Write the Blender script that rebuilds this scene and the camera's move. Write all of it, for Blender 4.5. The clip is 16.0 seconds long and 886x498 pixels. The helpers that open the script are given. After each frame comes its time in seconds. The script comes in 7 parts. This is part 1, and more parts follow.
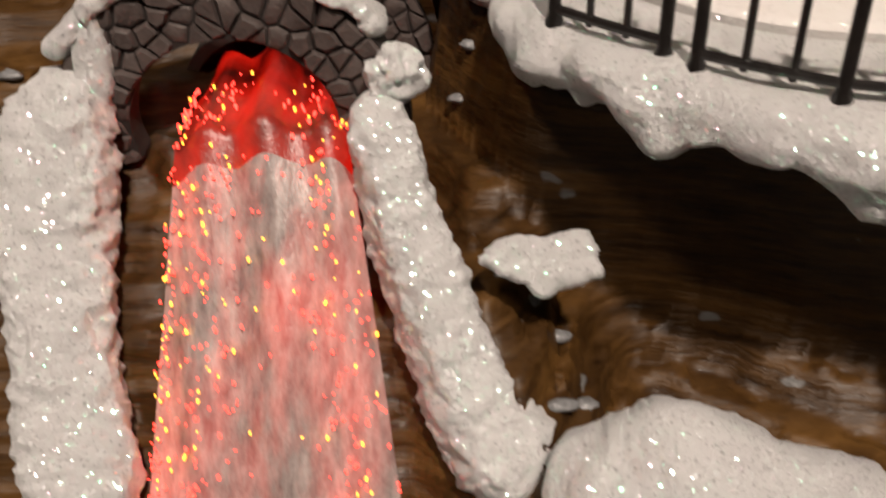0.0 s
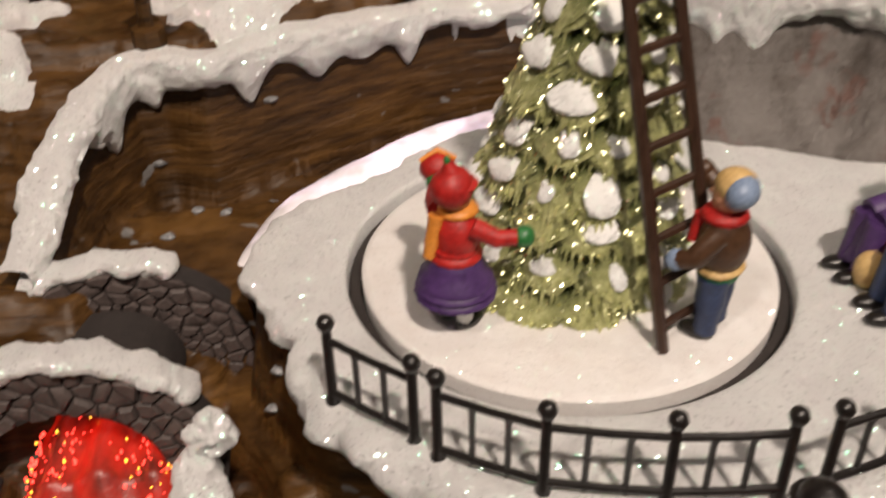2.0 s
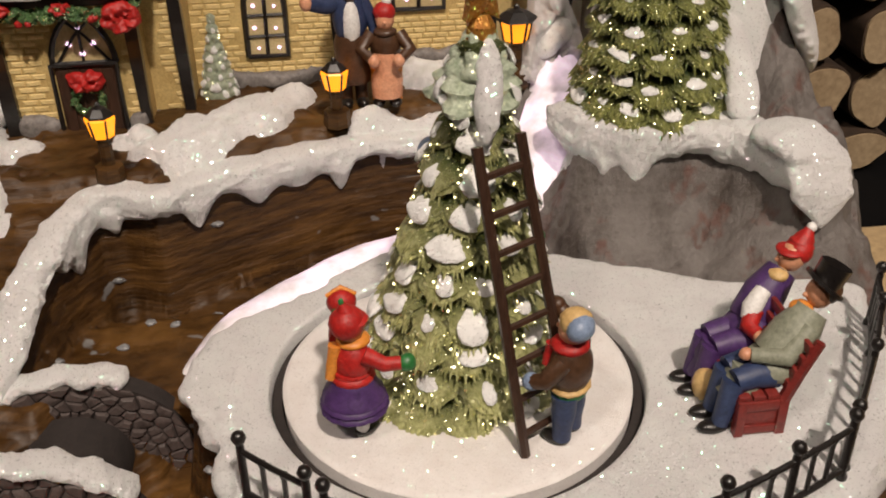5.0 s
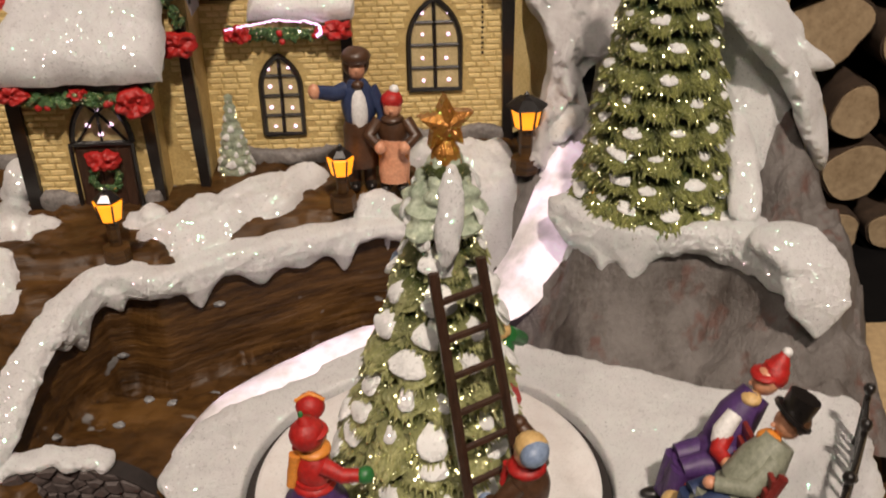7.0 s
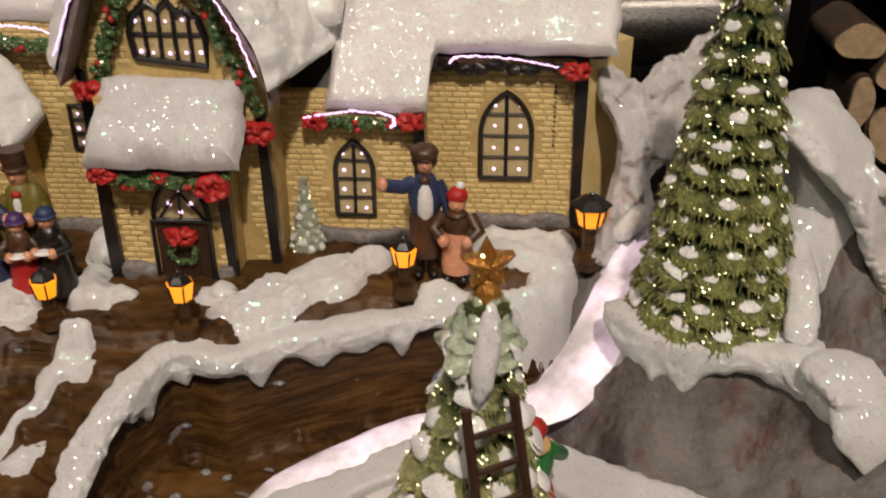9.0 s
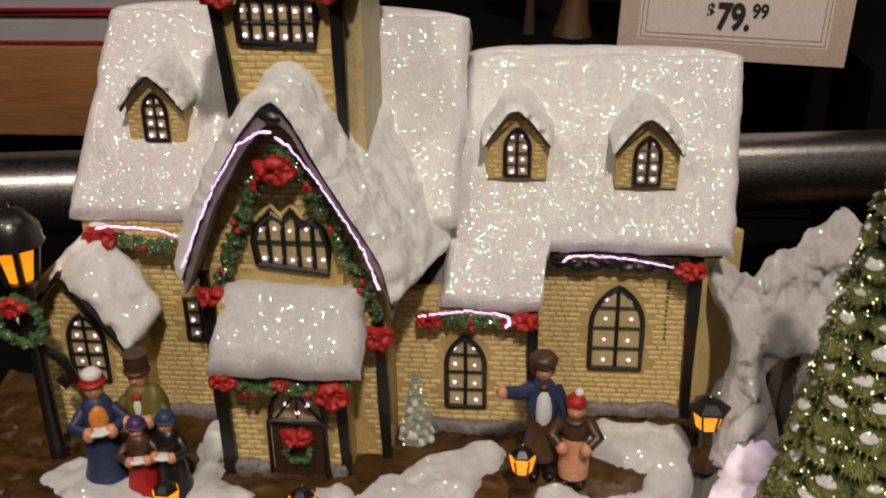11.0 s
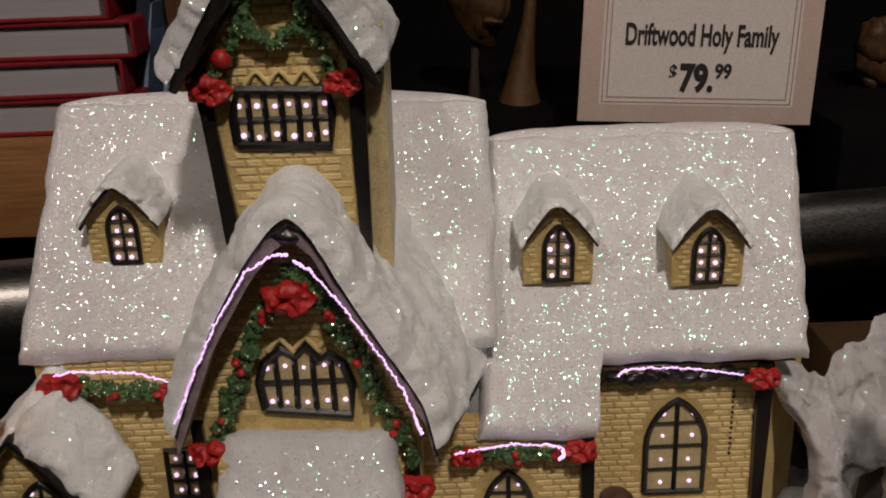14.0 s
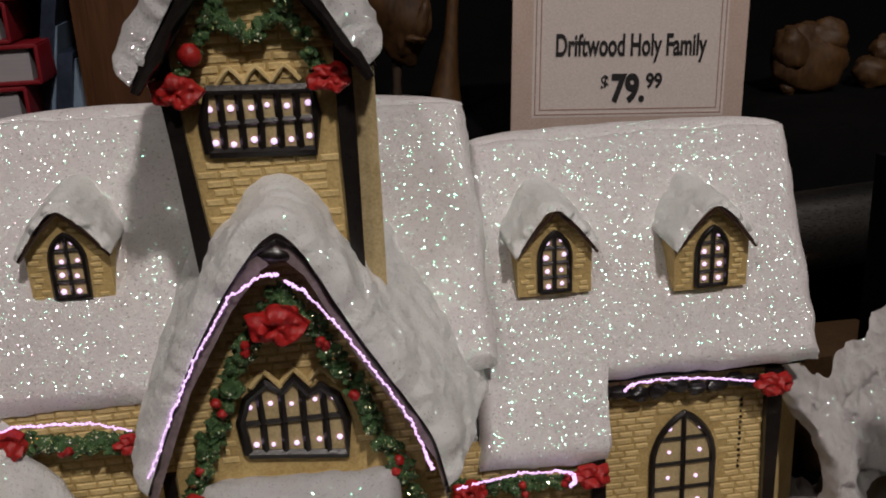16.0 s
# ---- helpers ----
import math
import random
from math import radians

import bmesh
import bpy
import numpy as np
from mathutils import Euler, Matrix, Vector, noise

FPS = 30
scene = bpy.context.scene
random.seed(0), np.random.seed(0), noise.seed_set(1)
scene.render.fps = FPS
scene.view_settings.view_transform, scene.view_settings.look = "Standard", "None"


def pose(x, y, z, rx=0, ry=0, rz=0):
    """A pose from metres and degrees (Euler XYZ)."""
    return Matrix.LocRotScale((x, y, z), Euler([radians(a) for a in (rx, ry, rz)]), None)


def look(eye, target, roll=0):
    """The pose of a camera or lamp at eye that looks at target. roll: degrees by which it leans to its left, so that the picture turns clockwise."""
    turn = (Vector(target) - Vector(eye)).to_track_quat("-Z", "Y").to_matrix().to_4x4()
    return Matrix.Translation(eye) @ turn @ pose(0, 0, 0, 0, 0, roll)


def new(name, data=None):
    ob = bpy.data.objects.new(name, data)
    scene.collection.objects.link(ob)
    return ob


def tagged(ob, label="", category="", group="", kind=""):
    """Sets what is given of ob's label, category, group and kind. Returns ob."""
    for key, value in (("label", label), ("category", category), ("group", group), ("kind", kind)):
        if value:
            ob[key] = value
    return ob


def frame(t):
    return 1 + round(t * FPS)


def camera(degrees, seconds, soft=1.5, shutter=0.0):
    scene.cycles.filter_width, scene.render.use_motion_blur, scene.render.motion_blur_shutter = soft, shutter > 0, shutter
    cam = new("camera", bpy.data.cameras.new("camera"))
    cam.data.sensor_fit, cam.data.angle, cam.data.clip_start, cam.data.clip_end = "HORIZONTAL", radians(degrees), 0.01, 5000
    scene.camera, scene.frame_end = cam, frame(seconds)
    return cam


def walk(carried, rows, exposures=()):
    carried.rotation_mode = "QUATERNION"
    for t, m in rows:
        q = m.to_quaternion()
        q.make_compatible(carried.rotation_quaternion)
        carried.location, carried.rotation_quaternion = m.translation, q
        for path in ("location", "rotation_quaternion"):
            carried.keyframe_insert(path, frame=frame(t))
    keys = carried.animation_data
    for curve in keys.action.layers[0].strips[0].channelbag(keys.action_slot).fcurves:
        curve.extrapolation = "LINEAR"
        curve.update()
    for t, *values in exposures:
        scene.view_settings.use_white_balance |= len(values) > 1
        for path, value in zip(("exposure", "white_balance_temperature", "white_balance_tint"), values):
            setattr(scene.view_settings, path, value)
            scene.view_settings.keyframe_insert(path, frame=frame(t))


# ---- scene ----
# A lit resin winter village on a shop shelf. Lengths below are centimetres until part() turns them into metres.
CM = 0.01

cam = camera(48.77, 16.0, soft=1.9, shutter=0.5)
PATH = [
    (0.0, -0.0620, -0.1606, 0.0537, 53.87, 1.71, -0.10),
    (0.5, -0.0653, -0.1511, 0.0637, 52.20, 2.69, 0.73),
    (1.0, -0.0616, -0.1511, 0.0787, 50.57, 2.68, -0.04),
    (1.5, -0.0533, -0.1540, 0.0955, 53.52, 2.04, -4.43),
    (2.0, -0.0429, -0.1587, 0.1134, 55.82, 0.87, -6.96),
    (2.5, -0.0359, -0.1656, 0.1276, 57.58, 0.58, -8.02),
    (3.0, -0.0322, -0.1736, 0.1372, 58.45, 0.37, -8.02),
    (5.5, -0.0228, -0.1844, 0.1470, 59.49, 0.84, -7.17),
    (6.0, -0.0171, -0.1834, 0.1512, 59.74, 1.27, -6.22),
    (6.5, -0.0098, -0.1819, 0.1566, 60.11, 1.44, -4.68),
    (7.0, -0.0023, -0.1788, 0.1632, 60.69, 0.92, -2.69),
    (7.5, 0.0037, -0.1762, 0.1695, 61.23, 0.29, -0.76),
    (8.0, 0.0084, -0.1745, 0.1751, 61.21, 0.16, 1.02),
    (8.5, 0.0104, -0.1742, 0.1808, 61.18, 0.31, 2.54),
    (9.0, 0.0085, -0.1731, 0.1881, 61.70, 0.28, 3.82),
    (9.5, 0.0037, -0.1706, 0.1973, 62.77, 0.34, 5.08),
    (10.0, -0.0035, -0.1670, 0.2078, 64.31, 0.78, 6.13),
    (12.5, -0.0412, -0.1339, 0.2396, 66.97, 1.64, 3.60),
    (13.0, -0.0472, -0.1255, 0.2338, 67.86, 1.58, 2.30),
    (13.5, -0.0546, -0.1164, 0.2275, 68.86, 1.67, 0.70),
    (14.0, -0.0610, -0.1057, 0.2241, 69.22, 1.94, -0.84),
    (14.5, -0.0668, -0.0959, 0.2213, 69.50, 2.24, -2.34),
    (15.0, -0.0722, -0.0885, 0.2185, 69.81, 2.40, -4.04),
    (15.5, -0.0780, -0.0843, 0.2153, 70.28, 2.58, -5.85),
    (16.0, -0.0842, -0.0824, 0.2122, 70.77, 2.72, -7.44),
]
EXPO = [(0.0, 0.8, 6500, 10), (1.0, 0.8, 6500, 10), (3.0, 0.77, 6500, 10), (5.5, 0.68, 6500, 10), (8.3, 0.62, 6500, 10), (9.0, 0.45, 6500, 10), (9.8, 0.62, 6450, 10), (12.3, -0.27, 6400, 10), (13.5, -0.28, 6300, 10), (15.0, -0.27, 5950, 10), (16.0, -0.28, 5900, 10)]
walk(cam, [(t, pose(x, y, z, rx, ry, rz)) for t, x, y, z, rx, ry, rz in PATH],
     exposures=EXPO)

# ---- light ----
world = bpy.data.worlds.new("shop_air")
scene.world = world
world.use_nodes = True
world.node_tree.nodes["Background"].inputs[0].default_value = (1.0, 0.86, 0.72, 1)
world.node_tree.nodes["Background"].inputs[1].default_value = 0.002


def shop_lamp(name, eye, target, power, size, colour):
    """A ceiling spot of the shop."""
    data = bpy.data.lights.new(name, "AREA")
    data.shape, data.size, data.energy, data.color = "DISK", size, power, colour
    ob = new(name, data)
    ob.matrix_world = look([c * CM for c in eye], [c * CM for c in target])
    return ob


WARM = (1.0, 0.85, 0.72)
shop_lamp("ceiling_spot", (20, -94, 145), (-3, 5, 4), 18.0, 0.10, WARM)
shop_lamp("ceiling_spot", (14, -130, 100), (-3, 5, 4), 0.4, 0.12, WARM)
shop_lamp("ceiling_spot", (-65, -80, 150), (-3, 5, 4), 5.0, 0.14, WARM)
shop_lamp("ceiling_spot", (75, 20, 170), (2, 2, 2), 2.2, 0.10, WARM)


# ---- noise on arrays ----
def lattice(i, j, k, s):
    h = (i * 374761393 + j * 668265263 + k * 1274126177 + s * 974711) & 0xFFFFFFFF
    h = ((h ^ (h >> 13)) * 1274126177) & 0xFFFFFFFF
    return ((h ^ (h >> 16)) & 0xFFFF) / 32767.5 - 1.0


def fnoise(x, y, z=0.0, s=0):
    """Smooth value noise, -1 to 1."""
    x, y, z = np.broadcast_arrays(np.asarray(x, float), np.asarray(y, float), np.asarray(z, float))
    i, j, k = (np.floor(a).astype(np.int64) for a in (x, y, z))
    fx, fy, fz = x - i, y - j, z - k
    fx, fy, fz = (a * a * (3 - 2 * a) for a in (fx, fy, fz))
    total = 0.0
    for a in (0, 1):
        for b in (0, 1):
            for c in (0, 1):
                w = (fx if a else 1 - fx) * (fy if b else 1 - fy) * (fz if c else 1 - fz)
                total = total + w * lattice(i + a, j + b, k + c, s)
    return total


def fbm(x, y, z=0.0, octaves=3, s=0):
    total, amp = 0.0, 1.0
    for o in range(octaves):
        f = 2.03 ** o
        total = total + amp * fnoise(np.asarray(x) * f + 7.3 * o, np.asarray(y) * f + 3.1 * o, np.asarray(z) * f + 5.7 * o, s + o)
        amp *= 0.5
    return total


def smooth(a, b, x):
    t = np.clip((np.asarray(x, float) - a) / (b - a), 0, 1)
    return t * t * (3 - 2 * t)


# ---- geometry ----
class Geo:
    """Gathers vertices and faces, in centimetres, with a material slot for each face."""

    def __init__(self):
        self.v, self.f, self.m = [], [], []

    def add(self, verts, faces, slot=0):
        n = len(self.v)
        self.v += [tuple(p) for p in verts]
        self.f += [tuple(n + i for i in f) for f in faces]
        self.m += [slot] * len(faces)
        return self

    def box(self, x0, x1, y0, y1, z0, z1, slot=0, bev=0.0):
        b = min(bev, (x1 - x0) / 2.2, (y1 - y0) / 2.2, (z1 - z0) / 2.2)
        if b <= 0:
            v = [(x, y, z) for z in (z0, z1) for y in (y0, y1) for x in (x0, x1)]
            return self.add(v, [(0, 2, 3, 1), (4, 5, 7, 6), (0, 1, 5, 4), (2, 6, 7, 3), (0, 4, 6, 2), (1, 3, 7, 5)], slot)
        bm = bmesh.new()
        bmesh.ops.create_cube(bm, size=1, matrix=Matrix.Translation(((x0 + x1) / 2, (y0 + y1) / 2, (z0 + z1) / 2)) @ Matrix.Diagonal((x1 - x0, y1 - y0, z1 - z0, 1)))
        bmesh.ops.bevel(bm, geom=list(bm.edges), offset=b, segments=2, profile=0.6, affect="EDGES")
        return self.take(bm, slot)

    def take(self, bm, slot=0):
        bm.verts.index_update()
        self.add([v.co for v in bm.verts], [[v.index for v in f.verts] for f in bm.faces], slot)
        bm.free()
        return self

    def prism(self, outline, y0, y1, slot=0):
        """An outline in x and z (counter-clockwise as seen from the front), from y0 (front) back to y1."""
        n = len(outline)
        v = [(x, y0, z) for x, z in outline] + [(x, y1, z) for x, z in outline]
        f = [tuple(range(n)), tuple(range(2 * n - 1, n - 1, -1))]
        f += [(i, n + i, n + (i + 1) % n, (i + 1) % n) for i in range(n)]
        return self.add(v, f, slot)

    def tube(self, pts, r, seg=8, slot=0, cap=True):
        """A round bar along points; r is a number or one for each point."""
        pts = [Vector(p) for p in pts]
        rs = [float(q) for q in r] if isinstance(r, (list, tuple)) else [r] * len(pts)
        v, f, up = [], [], None
        for i, p in enumerate(pts):
            d = (pts[min(i + 1, len(pts) - 1)] - pts[max(i - 1, 0)]).normalized()
            if up is None:
                up = d.orthogonal().normalized()
            side = d.cross(up).normalized()
            up = side.cross(d).normalized()
            for k in range(seg):
                a = 2 * math.pi * k / seg
                v.append(p + rs[i] * (math.cos(a) * up + math.sin(a) * side))
        for i in range(len(pts) - 1):
            for k in range(seg):
                q = (k + 1) % seg
                f.append((i * seg + k, (i + 1) * seg + k, (i + 1) * seg + q, i * seg + q))
        if cap:
            f += [tuple(range(seg)), tuple(range(len(pts) * seg - 1, (len(pts) - 1) * seg - 1, -1))]
        return self.add(v, f, slot)

    def ball(self, c, r, slot=0, seg=10, rings=7, rough=0.0, rot=None, s=0, freq=2.0):
        """A ball or ellipsoid; rough: how far it is lumpy."""
        rx, ry, rz = r if isinstance(r, (list, tuple)) else (r, r, r)
        v, f = [(0, 0, -1)], []
        for i in range(1, rings):
            t = math.pi * i / rings
            v += [(math.sin(t) * math.cos(2 * math.pi * k / seg), math.sin(t) * math.sin(2 * math.pi * k / seg), -math.cos(t)) for k in range(seg)]
        v.append((0, 0, 1))
        for k in range(seg):
            q = (k + 1) % seg
            f.append((0, 1 + q, 1 + k))
            for i in range(rings - 2):
                f.append((1 + i * seg + k, 1 + i * seg + q, 1 + (i + 1) * seg + q, 1 + (i + 1) * seg + k))
            f.append((1 + (rings - 2) * seg + k, 1 + (rings - 2) * seg + q, len(v) - 1))
        a = np.array(v)
        if rough:
            a = a * (1 + rough * fbm(a[:, 0] * freq + c[0] * 3, a[:, 1] * freq + c[1] * 3, a[:, 2] * freq + c[2] * 3 + s, 2))[:, None]
        a = a * np.array((rx, ry, rz))
        if rot is not None:
            a = a @ np.array(rot.to_3x3()).T
        return self.add((a + np.array(c)).tolist(), f, slot)

    def cone(self, p0, p1, r0, r1, slot=0, seg=10):
        return self.tube([p0, p1], [r0, r1], seg, slot)

    def lathe(self, profile, c=(0, 0, 0), seg=12, slot=0):
        """A profile of (radius, height) turned round the upright through c."""
        v = [(c[0] + r * math.cos(2 * math.pi * k / seg), c[1] + r * math.sin(2 * math.pi * k / seg), c[2] + z) for r, z in profile for k in range(seg)]
        f = []
        for i in range(len(profile) - 1):
            for k in range(seg):
                q = (k + 1) % seg
                f.append((i * seg + k, i * seg + q, (i + 1) * seg + q, (i + 1) * seg + k))
        f += [tuple(range(seg - 1, -1, -1)), tuple(range((len(profile) - 1) * seg, len(profile) * seg))]
        return self.add(v, f, slot)

    def grid(self, P, slot=0, wrap=False):
        """Faces over an array of points [rows, columns, 3]."""
        a, b = P.shape[:2]
        f = []
        for i in range(a - 1):
            for j in range(b if wrap else b - 1):
                q = (j + 1) % b
                f.append((i * b + j, i * b + q, (i + 1) * b + q, (i + 1) * b + j))
        return self.add(P.reshape(-1, 3).tolist(), f, slot)

    def slab(self, p00, p10, p11, p01, thick, nu=40, nv=30, edge=0.35, rough=0.05, wave=0.08, freq=0.9, low=None, slot=0, s=0):
        """A cushion of snow on the quad p00 p10 (lower edge) p11 p01 (upper edge). low(u): how far the lower edge stops short, 0 to 1."""
        p00, p10, p11, p01 = (np.array(p, float) for p in (p00, p10, p11, p01))
        u, v = np.meshgrid(np.linspace(0, 1, nu), np.linspace(0, 1, nv))
        v0 = low(u) if low else 0.0
        vv = v0 + v * (1 - v0)
        P = (p00 * ((1 - u) * (1 - vv))[..., None] + p10 * (u * (1 - vv))[..., None] + p11 * (u * vv)[..., None] + p01 * ((1 - u) * vv)[..., None])
        e1, e2 = (p10 - p00 + p11 - p01) / 2, (p01 - p00 + p11 - p10) / 2
        n = np.cross(e1, e2)
        n /= np.linalg.norm(n)
        l1, l2 = np.linalg.norm(e1), np.linalg.norm(e2)
        d = np.minimum(np.minimum(u, 1 - u) * l1, np.minimum(v, 1 - v) * l2)
        prof = np.sqrt(np.clip(1 - (1 - np.clip(d / edge, 0, 1)) ** 2, 0, 1))
        near = np.exp(-d / (edge * 1.5))
        w1 = wave * fbm(P[..., 0] * freq * 1.3, P[..., 1] * freq * 1.3, P[..., 2] * freq * 1.3, 3, s + 11) * near
        w2 = wave * fbm(P[..., 0] * freq * 1.3 + 9, P[..., 1] * freq * 1.3, P[..., 2] * freq * 1.3, 3, s + 23) * near
        lump = rough * fbm(P[..., 0] * freq, P[..., 1] * freq, P[..., 2] * freq, 4, s)
        top = P + n * (thick * prof + lump * prof)[..., None] + (e1 / l1) * w1[..., None] + (e2 / l2) * w2[..., None]
        base = len(self.v)
        self.grid(top, slot)
        rim = [j for j in range(nu)] + [i * nu + nu - 1 for i in range(1, nv)] + [(nv - 1) * nu + j for j in range(nu - 2, -1, -1)] + [i * nu for i in range(nv - 2, 0, -1)]
        self.f.append(tuple(base + i for i in reversed(rim)))
        self.m.append(slot)
        return self

    def cape(self, line, y0, y1, thick, flare=(0, 0), rise=0.0, nu=70, nv=40, edge=0.4, rough=0.06, wave=0.1, freq=1.1, slot=0, s=0):
        """Snow lying over a ridge: line is the cross-section (x, z) from the left foot over the top to the right foot, drawn from y0 back to y1. flare: how far the left and right feet spread on the way back."""
        line = np.array(line, float)
        for _ in range(2):
            line = np.stack([np.interp(np.linspace(0, len(line) - 1, 4 * len(line)), range(len(line)), line[:, k]) for k in (0, 1)], 1)
            line[1:-1] = (line[:-2] + 2 * line[1:-1] + line[2:]) / 4
        seg = np.concatenate([[0], np.cumsum(np.hypot(*np.diff(line, axis=0).T))])
        u = np.linspace(0, seg[-1], nu)
        lx, lz = np.interp(u, seg, line[:, 0]), np.interp(u, seg, line[:, 1])
        tx, tz = np.gradient(lx), np.gradient(lz)
        for _ in range(3):
            tx, tz = np.convolve(np.pad(tx, 1, "edge"), (0.25, 0.5, 0.25), "valid"), np.convolve(np.pad(tz, 1, "edge"), (0.25, 0.5, 0.25), "valid")
        l = np.hypot(tx, tz)
        nx, nz = -tz / l, tx / l
        high = (lz - lz.min()) / (lz.max() - lz.min())
        v = np.linspace(0, 1, nv) ** 1.3
        U, V = np.meshgrid(u, v)
        Y = y0 + (y1 - y0) * V
        spread = np.where(u < u[np.argmax(lz)], -flare[0], flare[1]) * (1 - 0.85 * high)
        P = np.stack([lx[None] + spread[None] * V, Y, lz[None] + rise * V], -1)
        N = np.stack([np.broadcast_to(nx, U.shape), 0 * U, np.broadcast_to(nz, U.shape)], -1)
        d = np.minimum(np.minimum(U, seg[-1] - U), (Y - y0))
        prof = np.sqrt(np.clip(1 - (1 - np.clip(d / edge, 0, 1)) ** 2, 0, 1))
        near = np.exp(-d / (edge * 1.5))
        q = fbm(P[..., 0] * freq, P[..., 1] * freq, P[..., 2] * freq, 4, s)
        top = P + N * ((thick + rough * q) * prof)[..., None]
        top[..., 1] += wave * fbm(P[..., 0] * freq * 1.4, P[..., 1] * freq, P[..., 2] * freq * 1.4, 3, s + 9) * near
        self.grid(top, slot)
        return self.grid(P[:, ::-1], slot)

    def sweep(self, pts, rx, rz, seg=18, per=10, rough=0.12, freq=1.2, slot=0, s=0, flat=1.0, crust=0.0):
        """A lumpy ridge along points, rx wide and rz high on each side (numbers or lists)."""
        pts = np.array(pts, float)
        n = len(pts)
        rx = np.broadcast_to(np.asarray(rx, float), n)
        rz = np.broadcast_to(np.asarray(rz, float), n)
        t = np.linspace(0, n - 1, (n - 1) * per + 1)
        C = np.stack([np.interp(t, range(n), pts[:, k]) for k in range(3)], 1)
        for _ in range(per // 2):
            C[1:-1] = (C[:-2] + 2 * C[1:-1] + C[2:]) / 4
        ax, az = np.interp(t, range(n), rx), np.interp(t, range(n), rz)
        end = np.minimum(t, t[-1] - t) / 0.6
        close = np.sqrt(np.clip(1 - (1 - np.clip(end, 0.02, 1)) ** 2, 0, 1))
        T = np.gradient(C, axis=0)
        T /= np.linalg.norm(T, axis=1)[:, None]
        side = np.cross(T, (0, 0, 1.0))
        side /= np.linalg.norm(side, axis=1)[:, None] + 1e-9
        up = np.cross(side, T)
        a = np.linspace(0, 2 * math.pi, seg, endpoint=False)
        P = C[:, None] + (ax * close)[:, None, None] * (np.sign(np.cos(a)) * np.abs(np.cos(a)) ** flat)[None, :, None] * side[:, None] + (az * close)[:, None, None] * (np.sign(np.sin(a)) * np.abs(np.sin(a)) ** flat)[None, :, None] * up[:, None]
        k = 1 + rough * fbm(P[..., 0] * freq, P[..., 1] * freq, P[..., 2] * freq, 4, s) + crust * fbm(P[..., 0] * freq * 4, P[..., 1] * freq * 4, P[..., 2] * freq * 4, 3, s + 3)
        P = C[:, None] + (P - C[:, None]) * k[..., None]
        base, m = len(self.v), P.shape[0]
        self.grid(P, slot, wrap=True)
        self.f += [tuple(base + i for i in reversed(range(seg))), tuple(base + (m - 1) * seg + i for i in range(seg))]
        self.m += [slot, slot]
        return self


def mesh_of(name, geo, mats, flat=False, angle=40):
    me = bpy.data.meshes.new(name)
    v = np.array(geo.v, float) * CM
    me.from_pydata(v.tolist(), [], geo.f)
    for m in mats if isinstance(mats, (list, tuple)) else [mats]:
        me.materials.append(m)
    me.polygons.foreach_set("material_index", geo.m)
    if not flat:
        me.polygons.foreach_set("use_smooth", [True] * len(geo.f))
        me.set_sharp_from_angle(angle=radians(angle))
    me.update()
    return me


def thing(name, label, category, at=(0, 0, 0), turn=0.0, group="", kind=""):
    """A thing's Empty at its base; its parts are children in its own centimetres."""
    ob = new(name)
    ob.empty_display_size = 0.01
    ob.matrix_world = pose(at[0] * CM, at[1] * CM, at[2] * CM, 0, 0, turn)
    return tagged(ob, label, category, group, kind)


def part(name, geo, mats, parent=None, label="", flat=False, angle=40):
    ob = new(name, mesh_of(name, geo, mats, flat, angle))
    ob.parent = parent
    return tagged(ob, label)


def solo(name, geo, mats, label, category, at=(0, 0, 0), turn=0.0, group="", kind="", flat=False, angle=40):
    """A thing of one mesh."""
    ob = part(name, geo, mats, None, "", flat, angle)
    ob.matrix_world = pose(at[0] * CM, at[1] * CM, at[2] * CM, 0, 0, turn)
    return tagged(ob, label, category, group, kind)


# ---- materials ----
def nodes_of(name):
    m = bpy.data.materials.new(name)
    m.use_nodes = True
    t = m.node_tree
    return m, t, t.nodes["Principled BSDF"]


def link(t, a, b):
    t.links.new(a, b)


def noise_tex(t, scale, detail=4.0, rough=0.6, stretch=None, offset=0.0):
    co = t.nodes.new("ShaderNodeTexCoord")
    mp = t.nodes.new("ShaderNodeMapping")
    mp.inputs["Scale"].default_value = stretch or (1, 1, 1)
    mp.inputs["Location"].default_value = (offset, offset, offset)
    tx = t.nodes.new("ShaderNodeTexNoise")
    tx.inputs["Scale"].default_value = scale
    tx.inputs["Detail"].default_value = detail
    tx.inputs["Roughness"].default_value = rough
    link(t, co.outputs["Object"], mp.inputs[0])
    link(t, mp.outputs[0], tx.inputs["Vector"])
    return tx.outputs["Fac"]


def ramp(t, fac, stops):
    r = t.nodes.new("ShaderNodeValToRGB")
    e = r.color_ramp.elements
    while len(e) < len(stops):
        e.new(0.5)
    for k, (p, c) in zip(e, stops):
        k.position, k.color = p, (*c, 1) if len(c) == 3 else c
    link(t, fac, r.inputs[0])
    return r.outputs[0]


def mix(t, fac, a, b, mode="MIX"):
    n = t.nodes.new("ShaderNodeMix")
    n.data_type, n.blend_type = "RGBA", mode
    for sock, v in ((n.inputs[0], fac), (n.inputs[6], a), (n.inputs[7], b)):
        if isinstance(v, (int, float)):
            sock.default_value = v
        elif isinstance(v, tuple):
            sock.default_value = (*v, 1)
        else:
            link(t, v, sock)
    return n.outputs[2]


